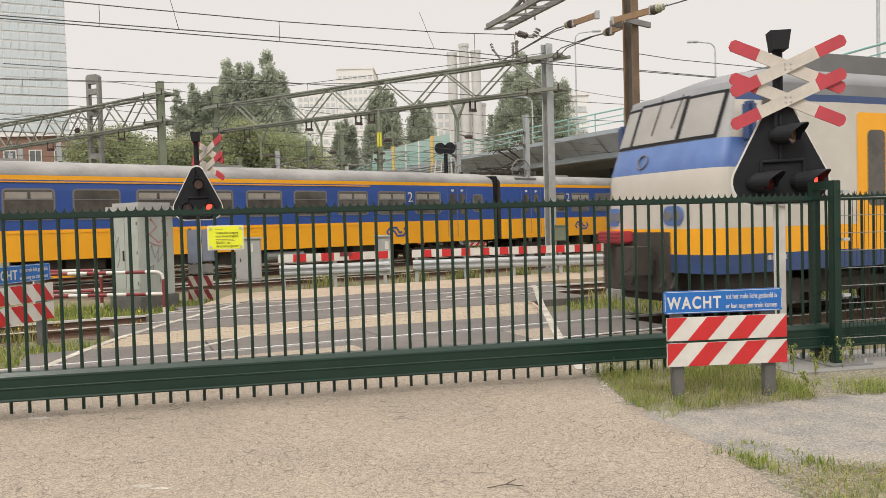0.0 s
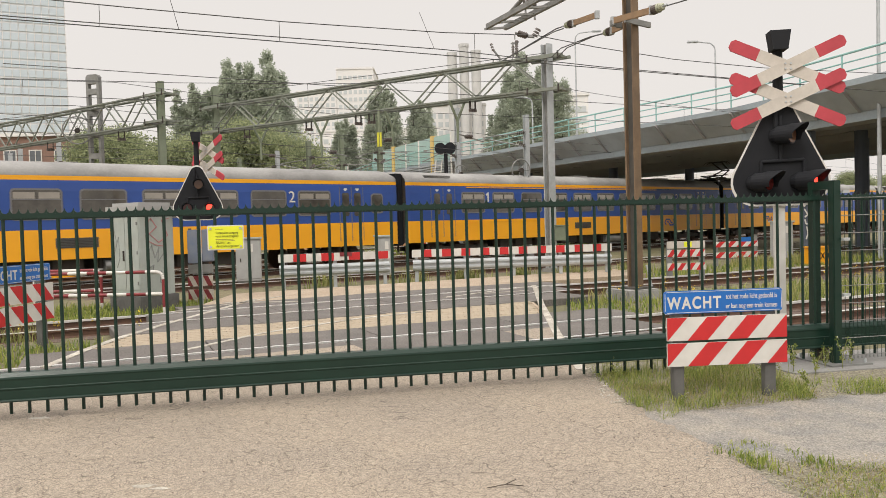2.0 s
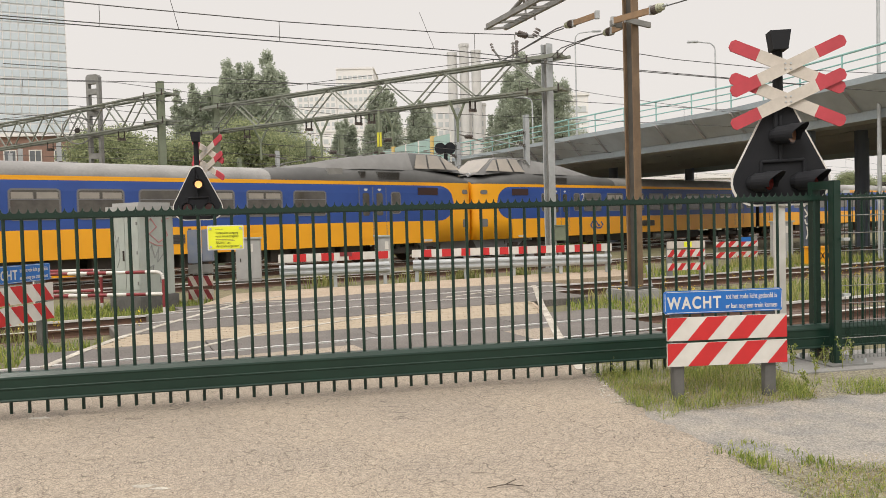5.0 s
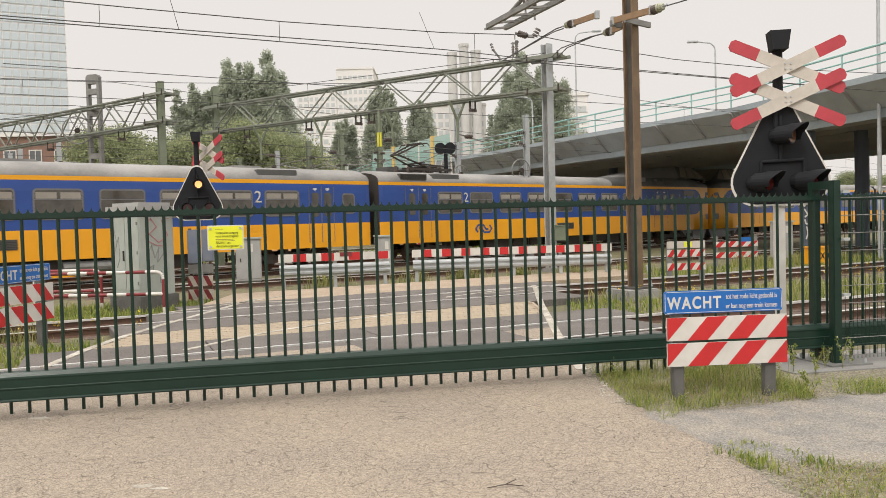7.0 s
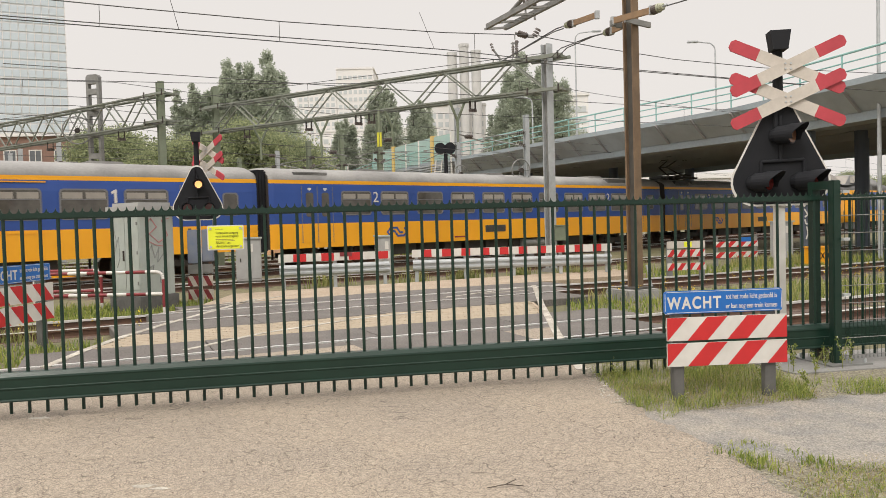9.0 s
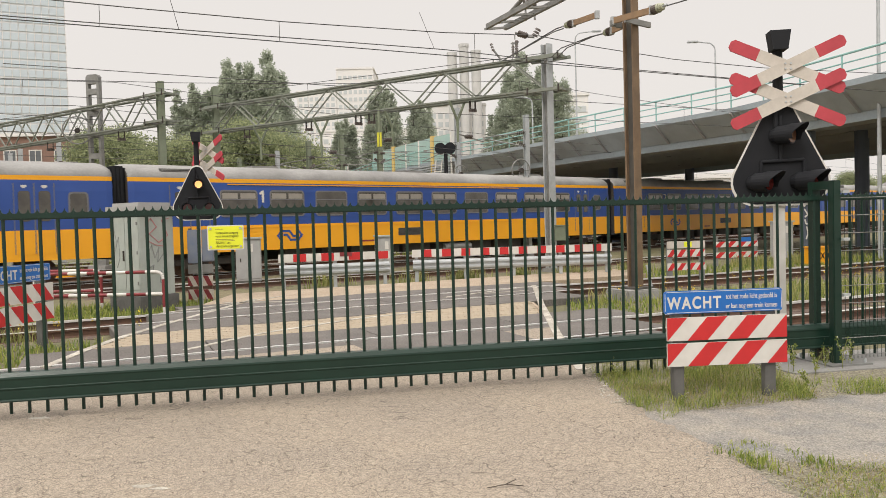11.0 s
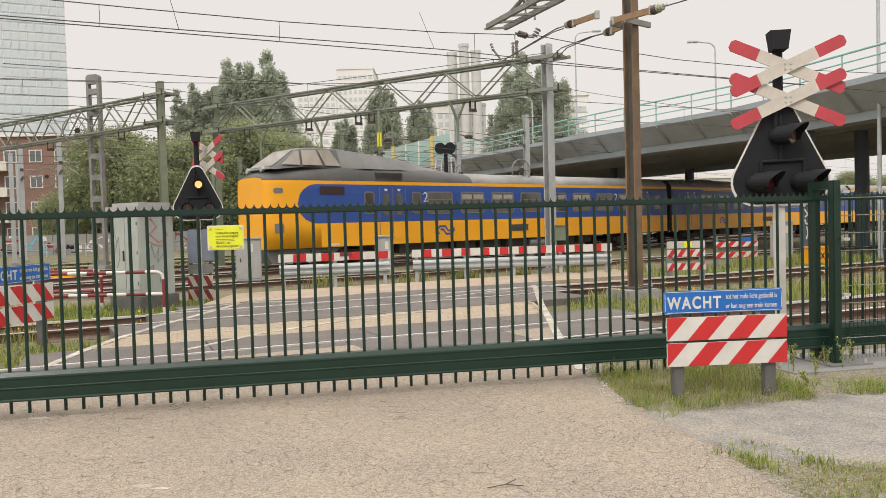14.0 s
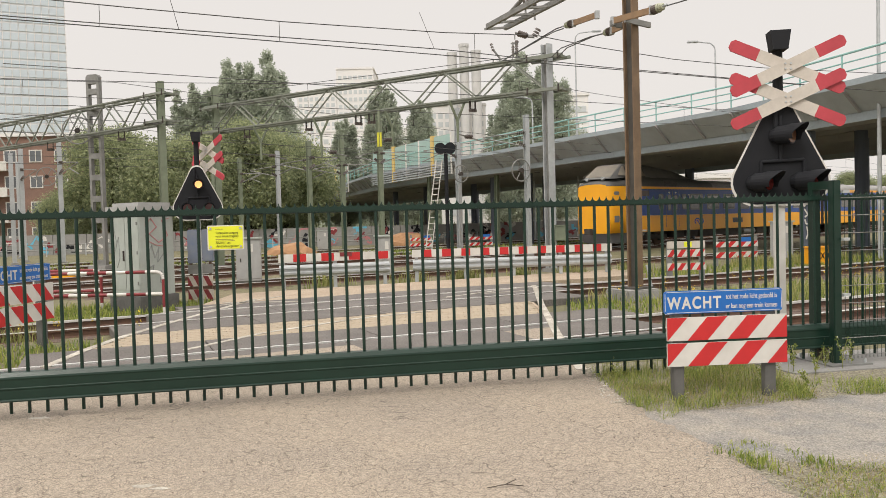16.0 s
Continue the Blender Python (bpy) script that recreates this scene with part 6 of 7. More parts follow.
insulator_set("insulator_bridge", "two insulator posts joined over the ladder beam", [((2.6, 23.3, 7.5), (2.6, 23.3, 7.85), 0.03), ((2.85, 23.2, 7.5), (2.85, 23.2, 7.85), 0.03)], [((2.6, 23.3, 7.85), (2.6, 23.3, 8.05), 0.08), ((2.85, 23.2, 7.85), (2.85, 23.2, 8.05), 0.08), ((2.55, 23.3, 8.04), (2.9, 23.2, 8.04), 0.09)])
insulator_set("suspension_insulator", "pair of insulators in a V under the ladder beam", [((2.35, 23.9, 7.3), (2.5, 23.8, 7.22), 0.03), ((2.7, 23.6, 7.1), (2.85, 23.5, 7.06), 0.03)], [((2.45, 23.8, 7.25), (2.68, 23.6, 7.12), 0.10), ((2.87, 23.5, 7.10), (3.0, 23.4, 7.32), 0.10)])
insulator_set("switch_post", "line switch with two short insulators on the portal", [((2.53, 26.0, 7.75), (2.53, 26.0, 7.58), 0.02), ((2.40, 26.0, 7.45), (2.66, 26.0, 7.5), 0.025), ((2.46, 26.0, 7.0), (2.46, 26.0, 7.5), 0.03), ((2.58, 26.0, 7.0), (2.58, 26.0, 7.5), 0.03)], [((2.46, 26.0, 7.08), (2.46, 26.0, 7.4), 0.055), ((2.58, 26.0, 7.1), (2.58, 26.0, 7.58), 0.065)])
insulator_set("surge_arrester", "slanted arrester arm standing on the portal", [((2.25, 28.3, 7.40), (1.98, 28.3, 7.76), 0.035)], [((1.98, 28.3, 7.74), (1.89, 28.3, 8.02), 0.06)])
insulator_set("portal_clamps", "small clamps and pins on the portal's top chord", [((2.0 + 0.22 * k, 29.0 - 0.14 * k, 7.36), (2.02 + 0.22 * k, 29.0 - 0.14 * k, 7.55 - 0.05 * (k % 2)), 0.022) for k in range(6)], [])


def signal_post():
    ob = thing("railway_signal", "black railway signal with two round heads and a ladder", "railway signal", pose(0.3, 45.0, GROUND))
    bm = B()
    rod(bm, (0, 0, 0), (0, 0, 6.1), 0.11, 10)
    part("post", bm, M["black"], ob)
    for x in (-0.3, 0.25):
        bm = B()
        rod(bm, (x, 0.1, 6.05), (x, -0.2, 6.05), 0.32, 18)
        part("signal_head", bm, M["black"], ob)
    for a, b in (((-1.3, 0, 0.2), (-0.55, 0, 5.4)), ((-0.95, 0, 0.2), (-0.2, 0, 5.4))):
        bm = B()
        rod(bm, a, b, 0.03, 6)
        part("ladder_rail", bm, M["white"], ob)
    for k in range(16):
        f = k / 16
        bm = B()
        rod(bm, (-1.3 + 0.75 * f, 0, 0.2 + 5.2 * f), (-0.95 + 0.75 * f, 0, 0.2 + 5.2 * f), 0.022, 6)
        part("rung", bm, M["white"], ob)
    boxpart("platform", (-1.0, 0.3, -0.3, 0.3, 2.6, 2.66), M["galv_dark"], ob)


signal_post()


# ---- viaduct ----
EDGE = [(18.2, 15.0), (17.5, 22.0), (16.2, 28.5), (13.7, 37.3), (7.8, 48.0), (3.7, 56.5), (-0.6, 64.0), (-6.6, 77.0), (-12.8, 97.0), (-21.0, 119.0), (-36.0, 150.0)]


def viaduct():
    ob = thing("viaduct", "grey steel road viaduct with sloped panels and turquoise railing", "bridge", kind="structure")
    pts = [Vector((x, y, 0)) for x, y in EDGE]
    nrm = []
    for i in range(len(pts)):
        d = (pts[min(i + 1, len(pts) - 1)] - pts[max(i - 1, 0)]).normalized()
        nrm.append(Vector((d.y, -d.x, 0)))
    def strip(name, o0, z0, o1, z1, mat, label="", seg=None):
        bm = B()
        for i in range(len(pts) - 1) if seg is None else seg:
            q = [pts[i] + nrm[i] * o0 + Vector((0, 0, z0)), pts[i + 1] + nrm[i + 1] * o0 + Vector((0, 0, z0)), pts[i + 1] + nrm[i + 1] * o1 + Vector((0, 0, z1)), pts[i] + nrm[i] * o1 + Vector((0, 0, z1))]
            vs = [bm.verts.new(p) for p in q]
            bm.faces.new(vs)
        return part(name, bm, mat, ob, label)
    strip("deck_edge", 0.0, 6.45, 0.0, 6.7, M["deck"], "pale grey kerb beam")
    strip("deck_top", 0.0, 6.7, 16.0, 6.7, M["concrete"])
    strip("girder", 0.95, 5.20, 0.95, 5.62, M["deck"], "blue-grey main girder")
    strip("girder_bottom", 0.95, 5.20, 2.0, 5.20, M["deck_dark"])
    strip("soffit", 1.0, 5.60, 15.8, 5.62, M["deck_dark"], "dark underside")
    strip("far_girder", 15.8, 5.0, 15.8, 6.7, M["deck"])
    for o in (3.5, 7.0, 10.5, 14.0):
        strip("floor_beam", o, 5.2, o, 5.64, M["deck_dark"])
    for i in range(len(pts) - 1):
        L = (pts[i + 1] - pts[i]).length
        n = max(1, int(L / 2.2))
        for k in range(n):
            f0, f1 = k / n, (k + 1) / n
            a, b = pts[i].lerp(pts[i + 1], f0), pts[i].lerp(pts[i + 1], f1)
            na, nb = nrm[i].lerp(nrm[i + 1], f0), nrm[i].lerp(nrm[i + 1], f1)
            bm = B()
            vs = []
            for off in (0.0, 0.05):
                vs.append([bm.verts.new(p) for p in (a + na * (0.90 + off) + Vector((0, 0, 5.56)), b + nb * (0.90 + off) + Vector((0, 0, 5.56)), b - nb * (0.02 - off) + Vector((0, 0, 6.46)), a - na * (0.02 - off) + Vector((0, 0, 6.46)))])
            bm.faces.new(vs[0]), bm.faces.new(vs[1][::-1])
            part("cladding_panel", bm, M["panel"] if i > 1 else M["deck"], ob)
            bm = B()
            bar(bm, a + na * 0.84 + Vector((0, 0, 5.54)), a - na * 0.08 + Vector((0, 0, 6.46)), 0.09)
            part("rib", bm, M["deck_dark"], ob)
            rl = B()
            rod(rl, a + Vector((0, 0, 6.7)), a + Vector((0, 0, 7.72)), 0.035, 6)
            part("railing_post", rl, M["turquoise"], ob)
    for z in (7.05, 7.38, 7.72):
        bm = B()
        for i in range(len(pts) - 1):
            rod(bm, pts[i] + Vector((0, 0, z)), pts[i + 1] + Vector((0, 0, z)), 0.03 if z < 7.6 else 0.045, 6)
        part("railing_rail", bm, M["turquoise"], ob)
    # pillars
    for x, y in ((20.5, 38.6), (26.5, 41.5), (31.0, 30.0), (24.0, 27.0), (18.8, 60.0), (12.4, 57.0), (6.6, 60.0), (4.3, 64.5), (9.0, 68.0), (14.0, 76.0), (3.2, 78.0), (-1.6, 84.0), (-5.5, 95.0), (4.0, 92.0)):
        p = Vector((x, y, 0))
        bm = B()
        rod(bm, p + Vector((0, 0, -0.3)), p + Vector((0, 0, 5.62)), 0.33, 14)
        part("pillar", bm, M["pillar"], ob, "dark blue round pillar", smooth=False)
    bm = B()
    rod(bm, (15.9, 34.4, -0.3), (15.9, 34.4, 5.62), 0.34, 16)
    gp = part("pillar", bm, M["pillar"], ob, "dark blue round pillar sprayed with white scribble")
    bm = B()
    for scrawl in ([(-0.16, 2.3), (-0.16, 1.95), (-0.05, 2.12), (-0.16, 2.3)], [(0.02, 2.28), (0.14, 2.0), (0.16, 2.26)], [(-0.16, 1.85), (-0.02, 1.6), (-0.14, 1.5)], [(0.04, 1.82), (0.14, 1.82), (0.1, 1.5)], [(-0.14, 1.4), (-0.1, 1.2), (0.02, 1.22), (0.02, 1.4)], [(-0.08, 1.1), (-0.02, 0.8), (-0.1, 0.55)]):
        for (x0, z0), (x1, z1) in zip(scrawl, scrawl[1:]):
            bar(bm, (15.75 + x0, 34.03 + 0.25 * abs(x0), z0), (15.75 + x1, 34.03 + 0.25 * abs(x1), z1), 0.05)
    part("graffiti", bm, M["white"], gp, "white sprayed scribble")
    # glass noise screens on the far stretch
    for i in (5, 6, 7, 8):
        L = (pts[i + 1] - pts[i]).length
        n = int(L / 2.4)
        for k in range(n):
            a, b = pts[i].lerp(pts[i + 1], k / n), pts[i].lerp(pts[i + 1], (k + 0.96) / n)
            if i == 5 and k < n * 0.6 or i == 6 and k > n * 0.8 or i == 7 and k < n * 0.6:
                continue
            bm = B()
            up = Vector((0, 0, 1))
            vs = [bm.verts.new(p) for p in (a + up * 6.6, b + up * 6.6, b + up * 8.6, a + up * 8.6)]
            bm.faces.new(vs)
            part("noise_screen", bm, M["screen_glass"], ob, "pale green glass noise screen")
            for z in (5.55, 5.75, 5.95, 6.15, 6.35):
                bm = B()
                bar(bm, a + up * z - nrm[i] * 0.16, b + up * z - nrm[i] * 0.16, 0.11)
                part("louvre", bm, M["panel"], ob)
            bm = B()
            rod(bm, a + up * 5.5, a + up * 8.7, 0.24 if k % 3 == 0 else 0.08, 6)
            part("screen_post", bm, M["ochre"] if k % 3 == 0 else M["white"], ob)


M["screen_glass"] = material("green_screen_glass", (0.42, 0.56, 0.53), 0.2, color2=(0.36, 0.50, 0.48), scale=0.5)
M["ochre"] = material("ochre_post", (0.62, 0.45, 0.16), 0.6)
viaduct()


def street_lamp(x, y, z0, h, reach, turn):
    ob = thing("street_lamp", "slim grey street lamp with curved arm", "street lamp", pose(x, y, z0, 0, 0, turn), "street lamps")
    bm = B()
    rod(bm, (0, 0, 0), (0, 0, h - 0.6), 0.09, 8, 0.06)
    for k in range(5):
        a0, a1 = radians(90 * k / 5), radians(90 * (k + 1) / 5)
        rod(bm, (0.6 - 0.6 * math.cos(a0), 0, h - 0.6 + 0.6 * math.sin(a0)), (0.6 - 0.6 * math.cos(a1), 0, h - 0.6 + 0.6 * math.sin(a1)), 0.05, 6)
    rod(bm, (0.6, 0, h), (reach, 0, h + 0.1), 0.05, 6)
    part("pole", bm, M["galv"], ob)
    boxpart("lamp_head", (reach - 0.1, reach + 0.7, -0.16, 0.16, h + 0.02, h + 0.16), M["galv"], ob, bevel=0.03)


street_lamp(12.1, 70, GROUND, 18.2, 1.6, 0)
street_lamp(20.9, 60, 6.7, 8.0, 1.4, 180)
street_lamp(8.9, 76, GROUND, 13.6, 1.0, 180)
street_lamp(16.6, 30.0, GROUND, 11.5, 1.4, 180)


# ---- trees ----
def leaf_cloud(name, centers, spread, per, size, mat, seed):
    rng = np.random.default_rng(seed)
    c = np.repeat(np.array(centers), per, axis=0)
    sp = np.repeat(np.array(spread), per)[:, None]
    d = rng.normal(size=c.shape)
    d /= np.linalg.norm(d, axis=1)[:, None]
    p = c + d * sp * rng.uniform(0.25, 1.0, (len(c), 1)) ** 0.5
    n = len(p)
    u = rng.normal(size=(n, 3))
    u /= np.linalg.norm(u, axis=1)[:, None]
    w = np.cross(u, rng.normal(size=(n, 3)))
    w /= np.linalg.norm(w, axis=1)[:, None]
    s = size * rng.uniform(0.5, 1.25, (n, 1))
    quad = np.stack([p - u * s, p + w * s * 0.62, p + u * s, p - w * s * 0.62], axis=1).reshape(-1, 3)
    me = bpy.data.meshes.new(name)
    me.from_pydata(quad.tolist(), [], np.arange(4 * n).reshape(-1, 4).tolist())
    me.materials.append(mat)
    return me


def tree(name, kind, h, r, leaf, mat, label, seed, clumps=70, per=70):
    rng = np.random.default_rng(seed)
    ob = thing(name, label, "tree")
    bm = B()
    rod(bm, (0, 0, -0.3), (0, 0, h * 0.45), 0.022 * h, 9, 0.013 * h)
    rod(bm, (0, 0, h * 0.45), (0.2, 0.1, h * 0.85), 0.013 * h, 7, 0.004 * h)
    cs, sp = [], []
    # a poplar's crown is a sheaf of steep leaders, each with its own pointed top
    leaders = [(0.0, 0.0, 1.0)] + [(0.62 * r * math.sqrt(rng.uniform(0.1, 1)) * math.cos(a), 0.62 * r * math.sqrt(rng.uniform(0.1, 1)) * math.sin(a), rng.uniform(0.72, 0.97)) for a in rng.uniform(0, math.tau, 9)]
    if kind == "poplar":
        for lx, ly, top in leaders[1:]:
            rod(bm, (0, 0, h * 0.12), (lx * 0.8, ly * 0.8, h * top * 0.6), 0.006 * h, 6, 0.004 * h)
            rod(bm, (lx * 0.8, ly * 0.8, h * top * 0.6), (lx, ly, h * top * 0.97), 0.004 * h, 5, 0.001 * h)
    for k in range(clumps):
        if kind == "poplar":
            lx, ly, top = leaders[k % len(leaders)]
            f = rng.uniform(0.14, 1.0)
            q = rng.uniform(0, math.tau)
            rr = 0.52 * r * math.sqrt(rng.uniform(0.1, 1.0)) * min(1.0, 0.5 + 1.4 * f) * max(0.03, (1 - f) / 0.42 if f > 0.58 else 1.0) ** 0.8
            cs.append((lx + rr * math.cos(q), ly + rr * math.sin(q), h * top * f))
            sp.append(r * (0.09 + 0.15 * (1 - f)) * rng.uniform(0.7, 2.0))
            continue
        else:
            f = rng.uniform(0.22, 0.97)
            rr = r * math.sqrt(max(0.05, 1 - ((f - 0.58) / 0.42) ** 2))
        a, q = rng.uniform(0, math.tau), math.sqrt(rng.uniform(0.15, 1.0))
        c = (rr * q * math.cos(a), rr * q * math.sin(a), h * f)
        cs.append(c)
        sp.append(r * rng.uniform(0.10, 0.34))
        if k % 16 == 0:
            rod(bm, (0, 0, max(h * 0.12, h * (f - 0.18))), c, 0.006 * h, 5, 0.002 * h)
    part("trunk", bm, M["bark"], ob)
    part("crown", leaf_cloud("crown", cs, sp, per, leaf, mat, seed), None, ob, "leaves paled to a hazy grey-green" if kind == "poplar" else "green and yellowing leaves")
    return ob


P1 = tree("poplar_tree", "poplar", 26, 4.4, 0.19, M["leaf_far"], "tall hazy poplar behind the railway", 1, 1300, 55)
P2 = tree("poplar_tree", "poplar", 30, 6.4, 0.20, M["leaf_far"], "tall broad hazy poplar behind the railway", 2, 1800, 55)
T1 = tree("broadleaf_tree", "broad", 11.5, 4.6, 0.125, M["leaf_near"], "rounded green tree with yellowing leaves behind the tracks", 3, 760, 65)
T2 = tree("broadleaf_tree", "broad", 10, 5.2, 0.125, M["leaf_near"], "broad green tree behind the tracks", 4, 800, 65)
P1.matrix_basis = pose(-40.5, 131, GROUND)
P2.matrix_basis = pose(-27.5, 128, GROUND)
T1.matrix_basis = pose(-31.5, 76, GROUND)
T2.matrix_basis = pose(-25.0, 75, GROUND)
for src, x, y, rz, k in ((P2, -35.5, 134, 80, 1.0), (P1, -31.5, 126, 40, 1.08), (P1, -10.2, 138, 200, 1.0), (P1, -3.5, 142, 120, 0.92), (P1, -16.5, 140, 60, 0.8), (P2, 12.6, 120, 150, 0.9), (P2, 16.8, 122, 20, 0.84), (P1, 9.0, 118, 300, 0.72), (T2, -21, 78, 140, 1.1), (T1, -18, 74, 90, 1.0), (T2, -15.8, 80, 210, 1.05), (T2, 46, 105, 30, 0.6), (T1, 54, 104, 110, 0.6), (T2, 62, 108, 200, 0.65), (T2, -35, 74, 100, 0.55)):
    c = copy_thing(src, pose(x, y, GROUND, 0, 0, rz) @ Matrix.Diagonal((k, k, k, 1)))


# ---- buildings ----
def facade_windows(parent, x0, x1, y, z0, z1, nx, nz, w, h, mat, name="window"):
    bm = B()
    box(bm, -w / 2, w / 2, -0.12, 0.05, 0, h)
    me = mesh("window", bm, mat)
    for i in range(nx):
        for k in range(nz):
            part(name, me, None, parent, at=pose(x0 + (x1 - x0) * (i + 0.5) / nx, y, z0 + (z1 - z0) * k / nz))


# far tower, facades and panes: base colours paled to carry the distance haze
M["tower_glass"] = material("hazed_curtain_glass", (0.50, 0.58, 0.645), 0.15, color2=(0.60, 0.66, 0.70), scale=0.08, mix=0.8)
M["tower_grey"] = material("hazed_tower_band", (0.70, 0.71, 0.72), 0.6, color2=(0.62, 0.64, 0.66), scale=0.2)
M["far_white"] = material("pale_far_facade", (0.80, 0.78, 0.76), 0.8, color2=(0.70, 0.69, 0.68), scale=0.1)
M["far_pane"] = material("hazed_far_pane", (0.52, 0.55, 0.56), 0.3)
M["house_brick"] = material("brown_brick_facade", (0.27, 0.165, 0.125), 0.9, color2=(0.20, 0.125, 0.10), scale=0.8, fine=0.2)
M["pane_dark"] = material("dark_house_pane", (0.12, 0.13, 0.14), 0.12)


def glass_tower():
    ob = thing("office_tower", "pale blue glass office tower in haze", "building", pose(-121.0, 260, GROUND, 0, 0, 25) @ pose(-29.6, 0, 0))
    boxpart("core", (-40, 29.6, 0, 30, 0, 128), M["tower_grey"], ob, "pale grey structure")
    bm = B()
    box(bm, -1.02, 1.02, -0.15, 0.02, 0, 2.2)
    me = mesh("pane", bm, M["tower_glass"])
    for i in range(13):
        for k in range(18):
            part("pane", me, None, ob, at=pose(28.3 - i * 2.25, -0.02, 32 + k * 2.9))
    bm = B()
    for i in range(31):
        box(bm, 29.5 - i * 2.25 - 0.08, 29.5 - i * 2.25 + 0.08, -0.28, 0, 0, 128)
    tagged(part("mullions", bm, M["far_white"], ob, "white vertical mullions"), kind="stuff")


glass_tower()


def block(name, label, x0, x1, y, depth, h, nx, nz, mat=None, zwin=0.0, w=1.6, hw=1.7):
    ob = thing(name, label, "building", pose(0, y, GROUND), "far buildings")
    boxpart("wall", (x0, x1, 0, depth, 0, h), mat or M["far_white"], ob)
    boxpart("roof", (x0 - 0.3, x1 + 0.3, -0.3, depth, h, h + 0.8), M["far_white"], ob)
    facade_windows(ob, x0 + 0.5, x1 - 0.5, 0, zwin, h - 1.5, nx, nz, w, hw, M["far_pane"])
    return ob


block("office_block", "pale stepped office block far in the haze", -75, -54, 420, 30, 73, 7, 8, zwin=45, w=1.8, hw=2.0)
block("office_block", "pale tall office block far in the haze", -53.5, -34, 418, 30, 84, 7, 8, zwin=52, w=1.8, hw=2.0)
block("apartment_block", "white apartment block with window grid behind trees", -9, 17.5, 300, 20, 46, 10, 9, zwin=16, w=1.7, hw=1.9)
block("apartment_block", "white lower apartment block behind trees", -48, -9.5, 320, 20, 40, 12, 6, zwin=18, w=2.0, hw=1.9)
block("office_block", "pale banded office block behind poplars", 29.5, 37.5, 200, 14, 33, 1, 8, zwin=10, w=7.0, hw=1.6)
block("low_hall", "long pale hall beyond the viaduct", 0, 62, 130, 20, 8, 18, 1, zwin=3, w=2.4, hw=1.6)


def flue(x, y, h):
    ob = thing("flue", "industrial flue pipe, its grey paled for haze", "chimney", pose(x, y, GROUND), "flue pipes")
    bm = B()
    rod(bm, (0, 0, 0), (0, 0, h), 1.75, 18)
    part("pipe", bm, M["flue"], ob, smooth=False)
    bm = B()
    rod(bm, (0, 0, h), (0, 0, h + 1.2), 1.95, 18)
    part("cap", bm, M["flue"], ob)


# flue steel lightened in colour to stand in for the haze before it
M["flue"] = material("hazed_flue_steel", (0.60, 0.59, 0.58), 0.5, color2=(0.50, 0.50, 0.495), scale=0.3)
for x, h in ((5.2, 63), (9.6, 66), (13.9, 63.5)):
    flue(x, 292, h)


def brick_house():
    ob = thing("brick_apartment_house", "brown brick apartment house with white balconies", "building", pose(-44, 96, GROUND, 0, 0, 6))
    boxpart("wall", (-40, 0, 0, 12, 0, 13.6), M["house_brick"], ob)
    boxpart("roof", (-40.3, 0.3, -0.3, 12.3, 13.6, 14.0), M["far_white"], ob, "pale roof edge")
    bm = B()
    plate(bm, [(-0.75, 0), (0.75, 0), (0.75, 1.5), (-0.75, 1.5)], -0.08, 0.02)
    fr = mesh("window", bm, M["white"])
    bm = B()
    plate(bm, [(-0.62, 0.12), (-0.05, 0.12), (-0.05, 1.38), (-0.62, 1.38)], -0.1, -0.05)
    plate(bm, [(0.05, 0.12), (0.62, 0.12), (0.62, 1.38), (0.05, 1.38)], -0.1, -0.05)
    pn = mesh("pane", bm, M["pane_dark"])
    for i in range(10):
        for k in range(4):
            w = part("window", fr, None, ob, at=pose(-1.8 - i * 2.9, 0, 1.2 + k * 3.1))
            part("pane", pn, None, w)
    for k in range(1, 4):
        bl = boxpart("balcony", (-14.5, -7.6, -1.3, 0, k * 3.1 + 0.2, k * 3.1 + 0.4), M["white"], ob, "white balcony")
        boxpart("parapet", (-14.5, -7.6, -1.3, -1.2, k * 3.1 + 0.4, k * 3.1 + 1.3), M["white"], bl)


brick_house()


# ---- graffiti wall, far clutter ----
def graffiti_wall():
    ob = thing("graffiti_wall", "low pale wall covered in coloured graffiti", "wall", Matrix.Translation((-46, 66, GROUND)) @ Matrix.Rotation(radians(11), 4, "Z"), kind="structure")
    rng = random.Random(5)
    cols = [M["spray_pink"], M["spray_grey"], M["spray_cyan"], M["maroon"], M["white"], M["black"]]
    x = 0.0
    while x < 62:
        w = rng.uniform(2.2, 2.8)
        pn = boxpart("wall_panel", (x, x + w - 0.04, 0, 0.2, 0, 1.75), M["concrete"], ob)
        for _ in range(5):
            bm = B()
            px, pz = x + rng.uniform(0.2, w - 0.4), rng.uniform(0.4, 1.3)
            for _ in range(rng.randint(3, 6)):
                qx, qz = min(max(px + rng.uniform(-0.5, 0.6), x), x + w), min(max(pz + rng.uniform(-0.6, 0.6), 0.2), 1.65)
                w2 = rng.choice((0.05, 0.09, 0.14))
                run = Vector((qx - px, 0, qz - pz))
                if run.length > 0.08:
                    n = Vector((-run.z, 0, run.x)).normalized() * w2
                    plate(bm, [(px + n.x, pz + n.z), (px - n.x, pz - n.z), (qx - n.x, qz - n.z), (qx + n.x, qz + n.z)], -0.012 - 0.001 * rng.randint(0, 5), 0.004)
                px, pz = qx, qz
            part("graffiti", bm, rng.choice(cols), pn)
        x += w


M["spray_cyan"] = material("cyan_spray", (0.12, 0.42, 0.58), 0.7)
graffiti_wall()


